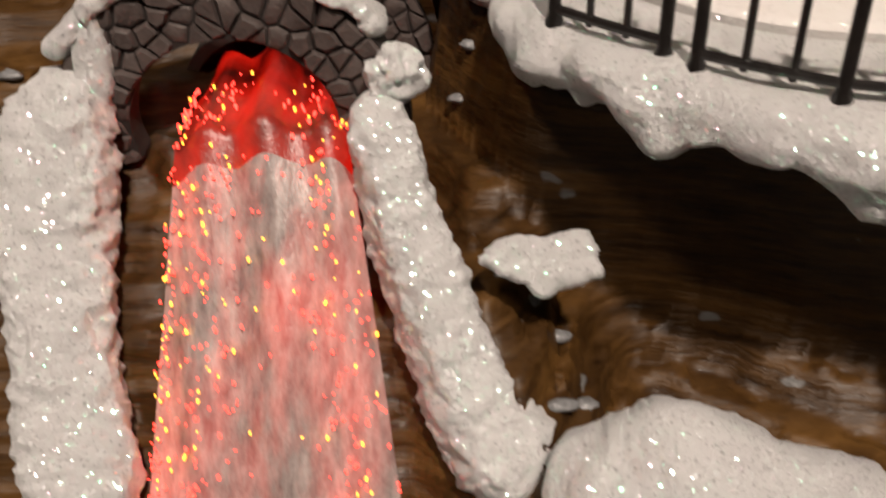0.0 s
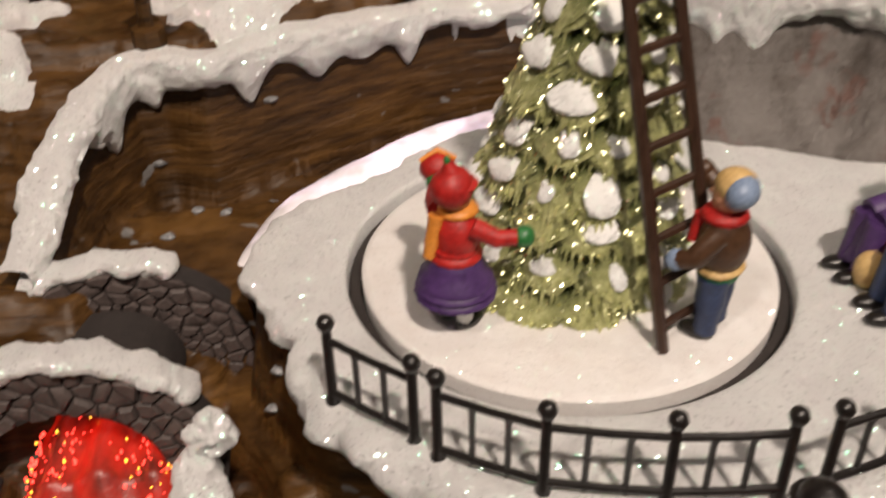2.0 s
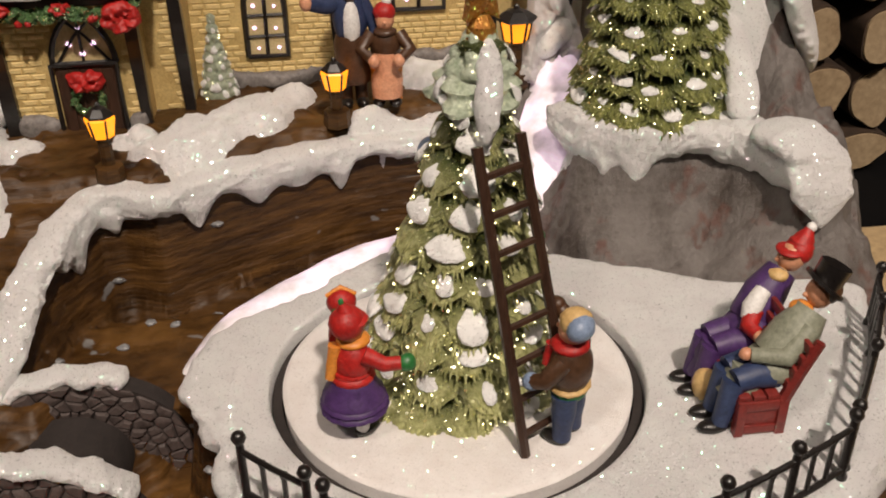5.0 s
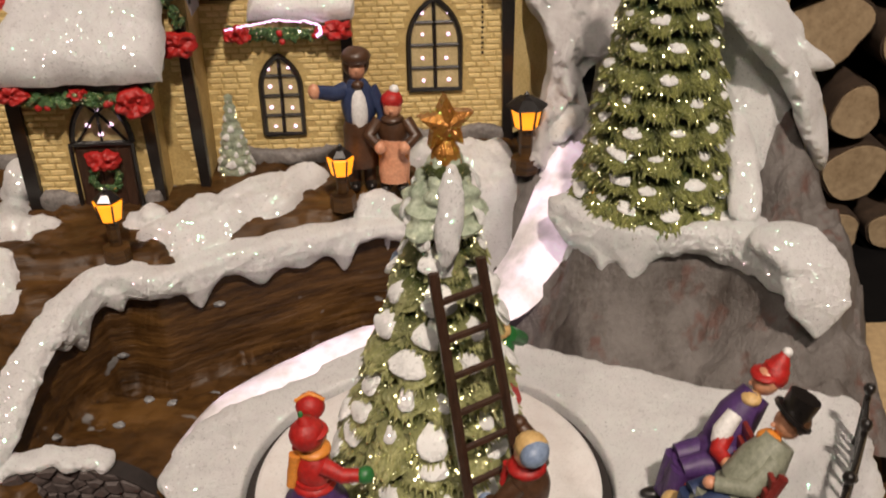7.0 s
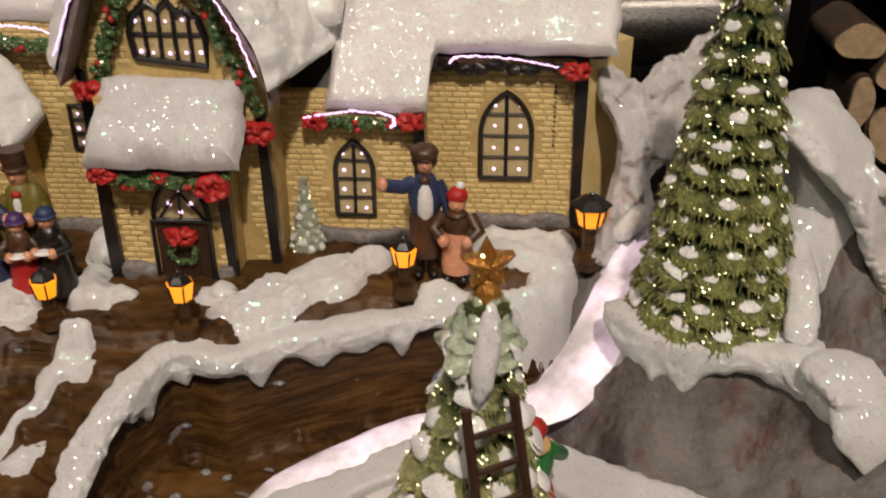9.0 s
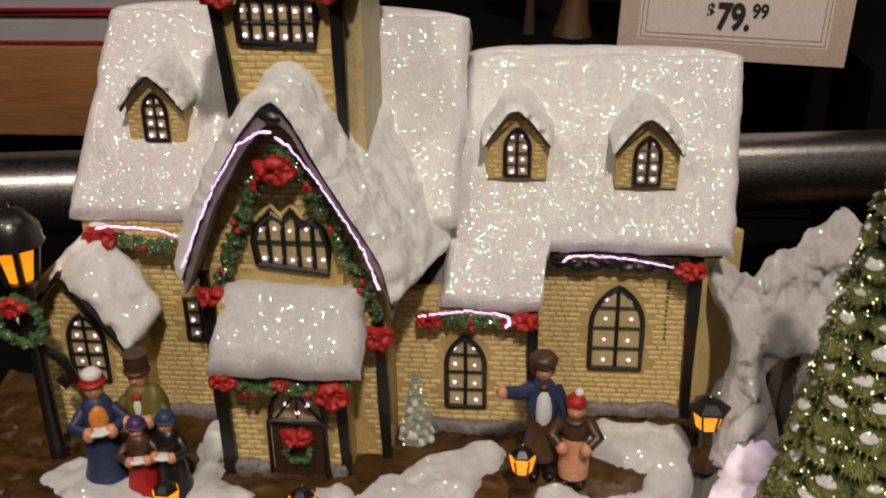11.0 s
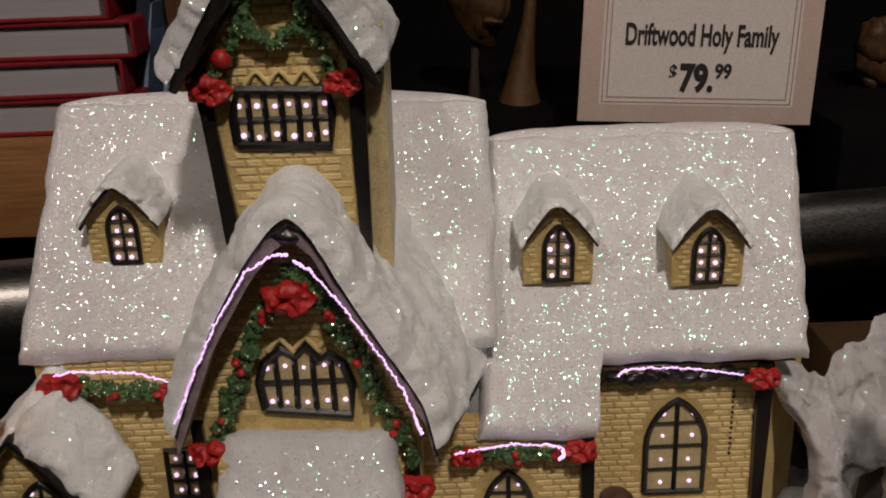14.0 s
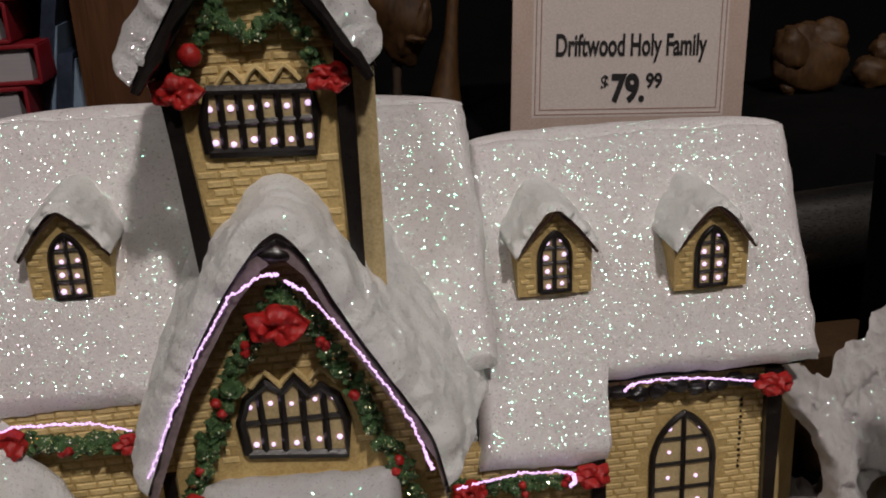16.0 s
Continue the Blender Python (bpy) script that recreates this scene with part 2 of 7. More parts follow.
def bump(t, bsdf, fac, strength=0.4, dist=0.0003, after=None):
    b = t.nodes.new("ShaderNodeBump")
    b.inputs["Strength"].default_value, b.inputs["Distance"].default_value = strength, dist
    link(t, fac, b.inputs["Height"])
    if after is not None:
        link(t, after, b.inputs["Normal"])
    link(t, b.outputs[0], bsdf.inputs["Normal"])
    return b.outputs[0]


def paint(name, a, b, rough=0.6, scale=250, grain=1800, relief=0.35, metal=0.0, coat=0.0, stretch=None, island=0.0, dist=0.0003, spec=0.5, each=0.0):
    """Painted or plain stuff: two tones at a broad and a fine scale, with a fine relief."""
    m, t, p = nodes_of(name)
    broad = noise_tex(t, scale, 5, 0.65, stretch)
    fine = noise_tex(t, grain, 3, 0.6, stretch, 0.37)
    c = ramp(t, broad, [(0.3, a), (0.7, b)])
    c = mix(t, 0.35, c, ramp(t, fine, [(0.3, tuple(x * 0.6 for x in a)), (0.7, tuple(min(1, x * 1.25) for x in b))]))
    if island:
        g = t.nodes.new("ShaderNodeNewGeometry")
        c = mix(t, island, c, ramp(t, g.outputs["Random Per Island"], [(0.0, tuple(x * 0.55 for x in a)), (1.0, tuple(min(1, x * 1.3) for x in b))]))
    if each:
        oi = t.nodes.new("ShaderNodeObjectInfo")
        c = mix(t, each, c, ramp(t, oi.outputs["Random"], [(0.0, tuple(x * 0.55 for x in a)), (0.3, tuple(0.5 * (x + y) for x, y in zip(a, b))), (1.0, tuple(min(1, x * 1.1) for x in b))]))
    link(t, c, p.inputs["Base Color"])
    r = t.nodes.new("ShaderNodeMapRange")
    r.inputs["To Min"].default_value, r.inputs["To Max"].default_value = max(0.03, rough - 0.12), min(1, rough + 0.12)
    link(t, fine, r.inputs["Value"])
    link(t, r.outputs[0], p.inputs["Roughness"])
    p.inputs["Metallic"].default_value = metal
    p.inputs["Coat Weight"].default_value = coat
    p.inputs["Specular IOR Level"].default_value = spec
    if relief:
        bump(t, p, fine, relief, dist)
    return m


def glitter(t, base, density=0.82, scale=2200, tint=((0.9, 0.95, 1.0), (0.75, 1.0, 0.9), (1.0, 0.85, 0.95)), spread=1.1, rough=0.16, cover=0.9):
    """Strews small mirror flakes, each with its own tilt, over a shader."""
    co = t.nodes.new("ShaderNodeTexCoord")
    vo = t.nodes.new("ShaderNodeTexVoronoi")
    vo.inputs["Scale"].default_value = scale
    link(t, co.outputs["Object"], vo.inputs["Vector"])
    sp = t.nodes.new("ShaderNodeSeparateColor")
    link(t, vo.outputs["Color"], sp.inputs[0])
    pick = t.nodes.new("ShaderNodeMath")
    pick.operation = "GREATER_THAN"
    link(t, sp.outputs[0], pick.inputs[0])
    pick.inputs[1].default_value = density
    near = t.nodes.new("ShaderNodeMath")
    near.operation = "LESS_THAN"
    link(t, vo.outputs["Distance"], near.inputs[0])
    near.inputs[1].default_value = 0.42
    both = t.nodes.new("ShaderNodeMath")
    both.operation = "MULTIPLY"
    link(t, pick.outputs[0], both.inputs[0])
    link(t, near.outputs[0], both.inputs[1])
    geo = t.nodes.new("ShaderNodeNewGeometry")
    sub = t.nodes.new("ShaderNodeVectorMath")
    sub.operation = "SUBTRACT"
    wn = t.nodes.new("ShaderNodeTexWhiteNoise")
    link(t, vo.outputs["Position"], wn.inputs["Vector"])
    link(t, wn.outputs["Color"], sub.inputs[0])
    sub.inputs[1].default_value = (0.5, 0.5, 0.5)
    sc = t.nodes.new("ShaderNodeVectorMath")
    sc.operation = "SCALE"
    sc.inputs["Scale"].default_value = spread
    link(t, sub.outputs[0], sc.inputs[0])
    ad = t.nodes.new("ShaderNodeVectorMath")
    ad.operation = "ADD"
    link(t, geo.outputs["Normal"], ad.inputs[0])
    link(t, sc.outputs[0], ad.inputs[1])
    nm = t.nodes.new("ShaderNodeVectorMath")
    nm.operation = "NORMALIZE"
    link(t, ad.outputs[0], nm.inputs[0])
    gl = t.nodes.new("ShaderNodeBsdfGlossy")
    gl.inputs["Roughness"].default_value = rough
    link(t, nm.outputs[0], gl.inputs["Normal"])
    link(t, ramp(t, wn.outputs["Value"], [(0.0, tint[0]), (0.5, tint[1]), (1.0, tint[2])]), gl.inputs["Color"])
    more = t.nodes.new("ShaderNodeAddShader")
    link(t, base, more.inputs[0])
    link(t, gl.outputs[0], more.inputs[1])
    mx = t.nodes.new("ShaderNodeMixShader")
    part_of = t.nodes.new("ShaderNodeMath")
    part_of.operation = "MULTIPLY"
    link(t, both.outputs[0], part_of.inputs[0])
    part_of.inputs[1].default_value = cover
    link(t, part_of.outputs[0], mx.inputs[0])
    link(t, base, mx.inputs[1])
    link(t, more.outputs[0], mx.inputs[2])
    link(t, mx.outputs[0], t.nodes["Material Output"].inputs["Surface"])


def snow_material(name, a, b, scale=1700, density=0.80, relief=0.5, specks=0.7, flake=0.2, spread=1.5):
    """Crusty resin snow: a grainy relief, small grey pits and strewn glitter flakes."""
    m, t, p = nodes_of(name)
    broad = noise_tex(t, 140, 4, 0.6)
    fine = noise_tex(t, 1700, 4, 0.8, None, 0.4)
    c = ramp(t, broad, [(0.3, a), (0.72, b)])
    pits = ramp(t, noise_tex(t, 1700, 3, 0.75, None, 0.9), [(0.605, (0, 0, 0)), (0.635, (specks, specks, specks))])
    c = mix(t, pits, c, tuple(x * 0.4 for x in a))
    link(t, c, p.inputs["Base Color"])
    p.inputs["Roughness"].default_value = 0.7
    coarse = bump(t, p, noise_tex(t, 620, 6, 0.8, None, 0.15), relief, 0.0012)
    bump(t, p, fine, relief, 0.0006, coarse)
    if density < 1:
        glitter(t, p.outputs[0], density, scale, ((0.85, 0.9, 1.0), (0.2, 1.0, 0.6), (1.0, 0.6, 0.85)), spread, flake)
    return m


def glow(name, colour, strength, base=None):
    m, t, p = nodes_of(name)
    p.inputs["Base Color"].default_value = (*(base or colour), 1)
    p.inputs["Roughness"].default_value = 0.25
    p.inputs["Emission Color"].default_value = (*colour, 1)
    p.inputs["Emission Strength"].default_value = strength
    return m


SNOW = snow_material("glitter_snow", (0.90, 0.87, 0.88), (0.96, 0.95, 0.95), 2100, 0.48, 0.9, 0.75, 0.16, 1.1)
ROOF_SNOW = snow_material("roof_snow", (0.78, 0.72, 0.73), (0.86, 0.82, 0.83), 2700, 0.08, 0.6, 0.9, 0.185, 1.3)
MATT_SNOW = snow_material("matt_snow", (0.91, 0.90, 0.89), (0.96, 0.955, 0.95), 2400, 0.72, 0.65, 0.6, 0.2)
# greyish snow paint, dulled further to paint in the dim light on the crag
DIM_CRAG_SNOW = snow_material("dim_crag_snow", (0.58, 0.54, 0.54), (0.72, 0.69, 0.69), 2200, 0.8, 0.8, 0.5, 0.2)
DISC_SNOW = snow_material("disc_snow", (0.78, 0.73, 0.71), (0.86, 0.83, 0.82), 2200, 0.75, 0.5, 0.3, 0.2)


def rock_material(name, dark, mid, light, fleck, stretch, chips=0.70):
    """Varnished strata: dark hollows, dry-brushed ridges and a few pale chips."""
    m, t, p = nodes_of(name)
    a = noise_tex(t, 70, 6, 0.65, (stretch[0] * 0.4, stretch[1] * 0.8, stretch[2] * 1.5))
    b = noise_tex(t, 300, 5, 0.7, (stretch[0] * 0.35, stretch[1] * 0.7, stretch[2] * 1.5), 0.3)
    crack = noise_tex(t, 110, 3, 0.5, (stretch[0] * 0.5, stretch[1] * 0.5, stretch[2] * 1.5), 0.55)
    c = ramp(t, a, [(0.34, dark), (0.52, mid), (0.70, light)])
    c = mix(t, 0.4, c, ramp(t, b, [(0.36, dark), (0.64, light)]))
    chip = ramp(t, noise_tex(t, 120, 2, 0.4, (1, 1, 1.6), 0.7), [(chips, (0, 0, 0)), (chips + 0.04, (0.8, 0.8, 0.8))])
    c = mix(t, chip, c, fleck)
    link(t, c, p.inputs["Base Color"])
    link(t, ramp(t, b, [(0.3, (0.3, 0.3, 0.3)), (0.7, (0.6, 0.6, 0.6))]), p.inputs["Roughness"])
    p.inputs["Specular IOR Level"].default_value = 0.35
    one = bump(t, p, crack, 0.6, 0.0016)
    two = bump(t, p, a, 0.3, 0.0014, one)
    bump(t, p, b, 0.6, 0.0005, two)
    return m


ROCK = rock_material("brown_rock", (0.010, 0.004, 0.0012), (0.048, 0.021, 0.005), (0.135, 0.064, 0.015), (0.20, 0.20, 0.20), (0.75, 0.75, 1.7))
def grey_material():
    """Grey wash over moulded rock, with dark runs and a little red paint."""
    m, t, p = nodes_of("grey_rock")
    a = noise_tex(t, 60, 5, 0.6, (1, 1, 0.6))
    b = noise_tex(t, 500, 5, 0.7, None, 0.3)
    c = ramp(t, a, [(0.34, (0.05, 0.036, 0.028)), (0.47, (0.13, 0.113, 0.104)), (0.68, (0.20, 0.18, 0.17))])
    c = mix(t, 0.3, c, ramp(t, b, [(0.3, (0.05, 0.042, 0.038)), (0.7, (0.19, 0.175, 0.165))]))
    c = mix(t, ramp(t, noise_tex(t, 75, 3, 0.6, (1.4, 1.4, 0.8), 0.8), [(0.57, (0, 0, 0)), (0.68, (0.65, 0.65, 0.65))]), c, (0.12, 0.042, 0.028))
    link(t, c, p.inputs["Base Color"])
    p.inputs["Roughness"].default_value = 0.55
    one = bump(t, p, noise_tex(t, 120, 6, 0.75, (1.2, 1.2, 0.7), 0.1), 0.8, 0.0022)
    bump(t, p, b, 0.6, 0.0005, one)
    return m


GREY_ROCK = grey_material()
COBBLE = paint("cobble", (0.032, 0.024, 0.022), (0.105, 0.08, 0.074), 0.6, 300, 1500, 0.6, island=0.25)
MORTAR_DARK = paint("cobble_joint", (0.012, 0.009, 0.008), (0.03, 0.022, 0.02), 0.8, 300, 1500, 0.4)
TAN = paint("tan_brick", (0.54, 0.38, 0.13), (0.80, 0.64, 0.32), 0.6, 80, 1400, 0.4, each=0.2)
TAN_JOINT = paint("tan_joint", (0.40, 0.27, 0.09), (0.60, 0.45, 0.19), 0.75, 160, 1400, 0.3)
CREAM = paint("cream_pane", (0.40, 0.30, 0.14), (0.60, 0.49, 0.27), 0.4, 200, 1400, 0.2)
FOOT_STONE = paint("footing", (0.09, 0.08, 0.075), (0.26, 0.24, 0.23), 0.7, 160, 900, 0.6)
BLACK = paint("black_paint", (0.006, 0.005, 0.005), (0.016, 0.013, 0.012), 0.32, 300, 1500, 0.25, coat=0.2)
DARK_WOOD = paint("dark_timber", (0.022, 0.010, 0.006), (0.055, 0.026, 0.015), 0.42, 220, 900, 0.4, stretch=(1.5, 1.5, 0.3))
SOFFIT = paint("soffit", (0.16, 0.12, 0.12), (0.27, 0.22, 0.22), 0.5, 200, 900, 0.3)
RED = paint("red_paint", (0.24, 0.007, 0.007), (0.50, 0.018, 0.014), 0.5, 260, 1300, 0.5)
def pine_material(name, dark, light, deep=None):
    """Green needles with gold glitter. deep: the bare resin's green towards a bough's root, made darker still to paint
    in the shade between boughs, dusted over at its tip.
    """
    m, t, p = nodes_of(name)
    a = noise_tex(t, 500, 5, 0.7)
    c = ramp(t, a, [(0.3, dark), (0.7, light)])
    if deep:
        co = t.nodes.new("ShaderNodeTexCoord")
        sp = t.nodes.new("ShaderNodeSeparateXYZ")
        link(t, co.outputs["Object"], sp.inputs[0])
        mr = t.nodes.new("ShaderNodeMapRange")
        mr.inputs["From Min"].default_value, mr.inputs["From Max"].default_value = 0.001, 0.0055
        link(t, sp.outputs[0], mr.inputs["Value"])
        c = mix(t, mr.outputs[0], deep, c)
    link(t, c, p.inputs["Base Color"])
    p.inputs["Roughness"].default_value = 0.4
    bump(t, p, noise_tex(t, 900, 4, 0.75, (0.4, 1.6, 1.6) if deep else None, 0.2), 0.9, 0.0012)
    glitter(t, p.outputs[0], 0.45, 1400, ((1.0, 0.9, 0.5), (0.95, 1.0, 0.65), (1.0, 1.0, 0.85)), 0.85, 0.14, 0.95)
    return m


# last colour: root green, deepened to paint the shaded gaps between boughs
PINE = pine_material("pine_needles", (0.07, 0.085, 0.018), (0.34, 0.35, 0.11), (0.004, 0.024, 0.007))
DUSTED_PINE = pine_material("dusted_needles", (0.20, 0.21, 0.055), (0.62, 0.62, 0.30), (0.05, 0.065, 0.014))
PALE_PINE = pine_material("pale_needles", (0.26, 0.33, 0.22), (0.66, 0.72, 0.58))
GARLAND = pine_material("garland_green", (0.025, 0.075, 0.022), (0.10, 0.19, 0.065))
LANTERN_GLOW = glow("amber_glass", (1.0, 0.29, 0.008), 1.0, (0.6, 0.2, 0.015))
FIBRE = glow("fibre_end", (0.98, 0.68, 0.98), 1.25)
STRING = glow("light_tube", (0.95, 0.60, 1.0), 1.15)
TREE_LIGHT = glow("tree_fibre", (1.0, 0.88, 0.5), 2.4)
FALL_LIGHT = glow("fall_fibre_red", (1.0, 0.045, 0.03), 3.2)
FALL_LIGHT_Y = glow("fall_fibre_yellow", (1.0, 0.42, 0.04), 2.6)


def ice_material(name, base_a, base_b, light, strength, stretch):
    """Cloudy resin lit from inside by fibres; the light comes through in streaks."""
    m, t, p = nodes_of(name)
    a = noise_tex(t, 95, 4, 0.6, stretch)
    b = noise_tex(t, 420, 4, 0.7, stretch, 0.3)
    link(t, ramp(t, b, [(0.3, base_a), (0.7, base_b)]), p.inputs["Base Color"])
    p.inputs["Roughness"].default_value = 0.35
    p.inputs["Emission Color"].default_value = (*light, 1)
    e = t.nodes.new("ShaderNodeMath")
    e.operation = "MULTIPLY"
    link(t, ramp(t, a, [(0.40, (0.02, 0.02, 0.02)), (0.66, (1, 1, 1))]), e.inputs[0])
    e.inputs[1].default_value = strength
    link(t, e.outputs[0], p.inputs["Emission Strength"])
    bump(t, p, b, 0.5, 0.0006)
    return m


FALL = ice_material("lit_waterfall", (0.13, 0.10, 0.095), (0.42, 0.35, 0.33), (1.0, 0.05, 0.03), 0.33, (1.0, 0.35, 0.35))
FALL_TOP = ice_material("lit_stream_mouth", (0.07, 0.012, 0.008), (0.16, 0.03, 0.02), (1.0, 0.012, 0.004), 0.42, (0.8, 0.5, 0.5))
STREAM = ice_material("lit_stream", (0.62, 0.58, 0.60), (0.80, 0.76, 0.78), (1.0, 0.72, 0.9), 0.45, (0.6, 0.6, 0.6))

# ---- the rock base ----
RIVER = np.array([(5.5, 13.0, 3.1), (4.95, 11.4, 2.35), (4.0, 9.3, 1.1), (2.7, 7.9, 0.1), (0.3, 7.3, -0.5), (-2.2, 6.6, -0.65), (-4.9, 4.6, -0.8), (-6.9, 2.7, -0.95), (-8.3, 1.0, -1.4), (-9.2, -1.0, -1.75), (-9.25, -2.9, -1.95)])
TERRACE = [(-6.5, 0.5), (-5.6, -1.8), (-5.45, -3.3), (-4.55, -4.6), (-3.3, -5.6), (-1.8, -6.45), (0.2, -6.9), (2.3, -6.95), (4.5, -6.5), (6.3, -5.7), (8.0, -4.8), (10.0, -2.2), (11.2, 0.4), (11.5, 2.2), (10.7, 3.1), (9.2, 2.75), (7.6, 3.0), (5.6, 4.3), (3.5, 5.5), (2, 6.3), (0.3, 6.5), (-1.6, 5.8), (-3.4, 4.35), (-5.2, 3.3), (-6.3, 1.8)]


# the lip of the retaining wall, from the bridge round to the stream; the plateau of the house lies behind it
LIP = [(-10.9, 1.2), (-10.5, 3.0), (-10.3, 4.4), (-9.8, 5.7), (-9.25, 6.7), (-8.6, 6.85), (-7.6, 6.45), (-6.8, 6.95), (-5.7, 7.6), (-3.4, 8.75), (-2.0, 9.4), (-0.6, 9.75), (1.2, 10.0)]
HIGH = LIP + [(2.2, 10.2), (3.0, 10.9), (3.7, 12.2), (4.1, 13.4), (4.2, 21.0), (-30.0, 21.0), (-30.0, 1.0), (-11.4, 1.0)]


def poly_distance(x, y, poly):
    """Signed distance to an outline, negative inside."""
    best, inside = np.full(np.shape(x), 1e9), np.zeros(np.shape(x), bool)
    for (ax, ay), (bx, by) in zip(poly, poly[1:] + poly[:1]):
        dx, dy = bx - ax, by - ay
        k = np.clip(((x - ax) * dx + (y - ay) * dy) / (dx * dx + dy * dy), 0, 1)
        best = np.minimum(best, np.hypot(x - ax - k * dx, y - ay - k * dy))
        hit = (ay > y) != (by > y)
        inside ^= hit & (x < dx * (y - ay) / (dy if dy else 1e-9) + ax)
    return np.where(inside, -best, best)


def line_distance(x, y, line):
    """Distance to a line of (x, y, z) points, and the z there."""
    best, zed = np.full(np.shape(x), 1e9), np.zeros(np.shape(x))
    for a, b in zip(line[:-1], line[1:]):
        dx, dy = b[0] - a[0], b[1] - a[1]
        k = np.clip(((x - a[0]) * dx + (y - a[1]) * dy) / (dx * dx + dy * dy), 0, 1)
        d = np.hypot(x - a[0] - k * dx, y - a[1] - k * dy)
        zed = np.where(d < best, a[2] + k * (b[2] - a[2]), zed)
        best = np.minimum(best, d)
    return best, zed


def fall_height(y):
    return np.where(y > -3.4, -1.95, -1.95 + 1.28 * (y + 3.4))


def rock_height(x, y):
    wob = 0.5 * fbm(x * 0.35, y * 0.35, 0, 3, 5)
    h = -6.6 + 0.35 * fbm(x * 0.3, y * 0.3, 0, 3, 9)
    under = smooth(-6.2, -2.8, x) * smooth(-1, -4, y)
    d = np.maximum(poly_distance(x, y, TERRACE) + 0.25 + 2.6 * under + 0.35 * wob, 0)
    deep = 2.45 + 2.6 * under
    cliff = -np.where(d < 0.5, deep * d / 0.5, deep + 0.6 * (d - 0.5)) - 0.6
    inner = np.where(np.hypot(x, y) < 4.9, -1.4, -0.8)
    h = np.maximum(h, np.where(d <= 0, inner, cliff))
    s = -poly_distance(x, y, HIGH)
    left = np.where(y > 1.5, -0.5 + 0.47 * (y - 1.5), np.where(y > -3, -0.5 + 0.55 * (y - 1.5), -2.98 + 0.95 * (y + 3)))
    left = np.minimum(left, 1.75)
    left = left - 0.8 * np.maximum(0, x + 10.0) * (y < 1.5) - 0.28 * np.maximum(0, -10.9 - x) * (y > 1.5)
    h = np.where((x < -6.5) & (y <= 1.5), np.maximum(h, left), h)
    flat = 1.95 + 0.4 * smooth(0.1, 1.4, s)
    back = smooth(6.7, 7.5, y - 0.14 * (x + 11.0))
    top = np.where(x < -9.6, left + (flat - left) * back, flat)
    valley = -1.35 - 0.2 * wob - 0.12 * np.maximum(0, y - 4)
    face = np.clip((s + 0.3) / 0.55, 0, 1)
    upper = np.where(s > -1.2, valley + (top - valley) * face, valley)
    h = np.where((y > 1.3) & (poly_distance(x, y, TERRACE) > 0.2) & (x < 5.0) & (s > np.where(x > 1.0, -0.4, -99)), np.maximum(h, upper), h)
    d, z = line_distance(x, y, RIVER)
    gap = np.where(x > 2, 1.0, 0.8) + 0.12 * wob
    h = np.minimum(h, z - 0.1 + 0.98 * np.maximum(0, d - gap) + 3 * np.maximum(0, -6 - y) + 9.0 * smooth(-0.7, -0.35, s) * smooth(2.2, 1.4, x))
    half = np.abs(x + 9.2)
    cut = fall_height(y) - 0.95 + 1.2 * np.maximum(0, half - 1.75 - 0.16 * np.maximum(-(y + 2.9), 0))
    h = np.where(y < -2.0, np.minimum(h, cut), h)
    return h


def strata(x, y, h):
    """Breaks slopes into ledges and lumps."""
    g = h + 0.14 * fbm(x * 0.6, y * 0.6, h * 1.2, 4, 3)
    step = 0.62
    f = g / step + 0.35 * fnoise(x * 0.3, y * 0.3, 0, 8)
    g = g + step * 0.92 * (smooth(0.28, 0.8, f - np.floor(f)) - (f - np.floor(f)))
    g = g + 0.09 * fbm(x * 2.4, y * 2.4, h * 5, 3, 4)
    f = g / 0.23 + 0.3 * fnoise(x * 0.6, y * 0.6, 0, 12)
    return g + 0.15 * (smooth(0.3, 0.75, f - np.floor(f)) - (f - np.floor(f)))


def field(name, x0, x1, y0, y1, step, height, keep=None):
    xs, ys = np.arange(x0, x1, step), np.arange(y0, y1, step)
    X, Y = np.meshgrid(xs, ys)
    Z = height(X, Y)
    n = len(xs)
    idx = np.arange(X.size).reshape(X.shape)
    q = np.stack([idx[:-1, :-1], idx[:-1, 1:], idx[1:, 1:], idx[1:, :-1]], -1).reshape(-1, 4)
    if keep is not None:
        K = keep(X, Y, Z).reshape(-1)
        q = q[K[q].any(1)]
        used = np.unique(q)
        back = np.zeros(X.size, int)
        back[used] = np.arange(len(used))
        q = back[q]
        P = np.stack([X, Y, Z], -1).reshape(-1, 3)[used]
    else:
        P = np.stack([X, Y, Z], -1).reshape(-1, 3)
    g = Geo()
    g.v, g.f, g.m = P.tolist(), q.tolist(), [0] * len(q)
    return g


base = thing("rock_base", "brown stratified resin rock base with snow-capped ledges and a lit stream", "display base")


def ground(x, y):
    return strata(x, y, rock_height(x, y))


part("rock", field("rock", -23, 14, -13, 16.5, 0.13, ground), ROCK, base, angle=70)


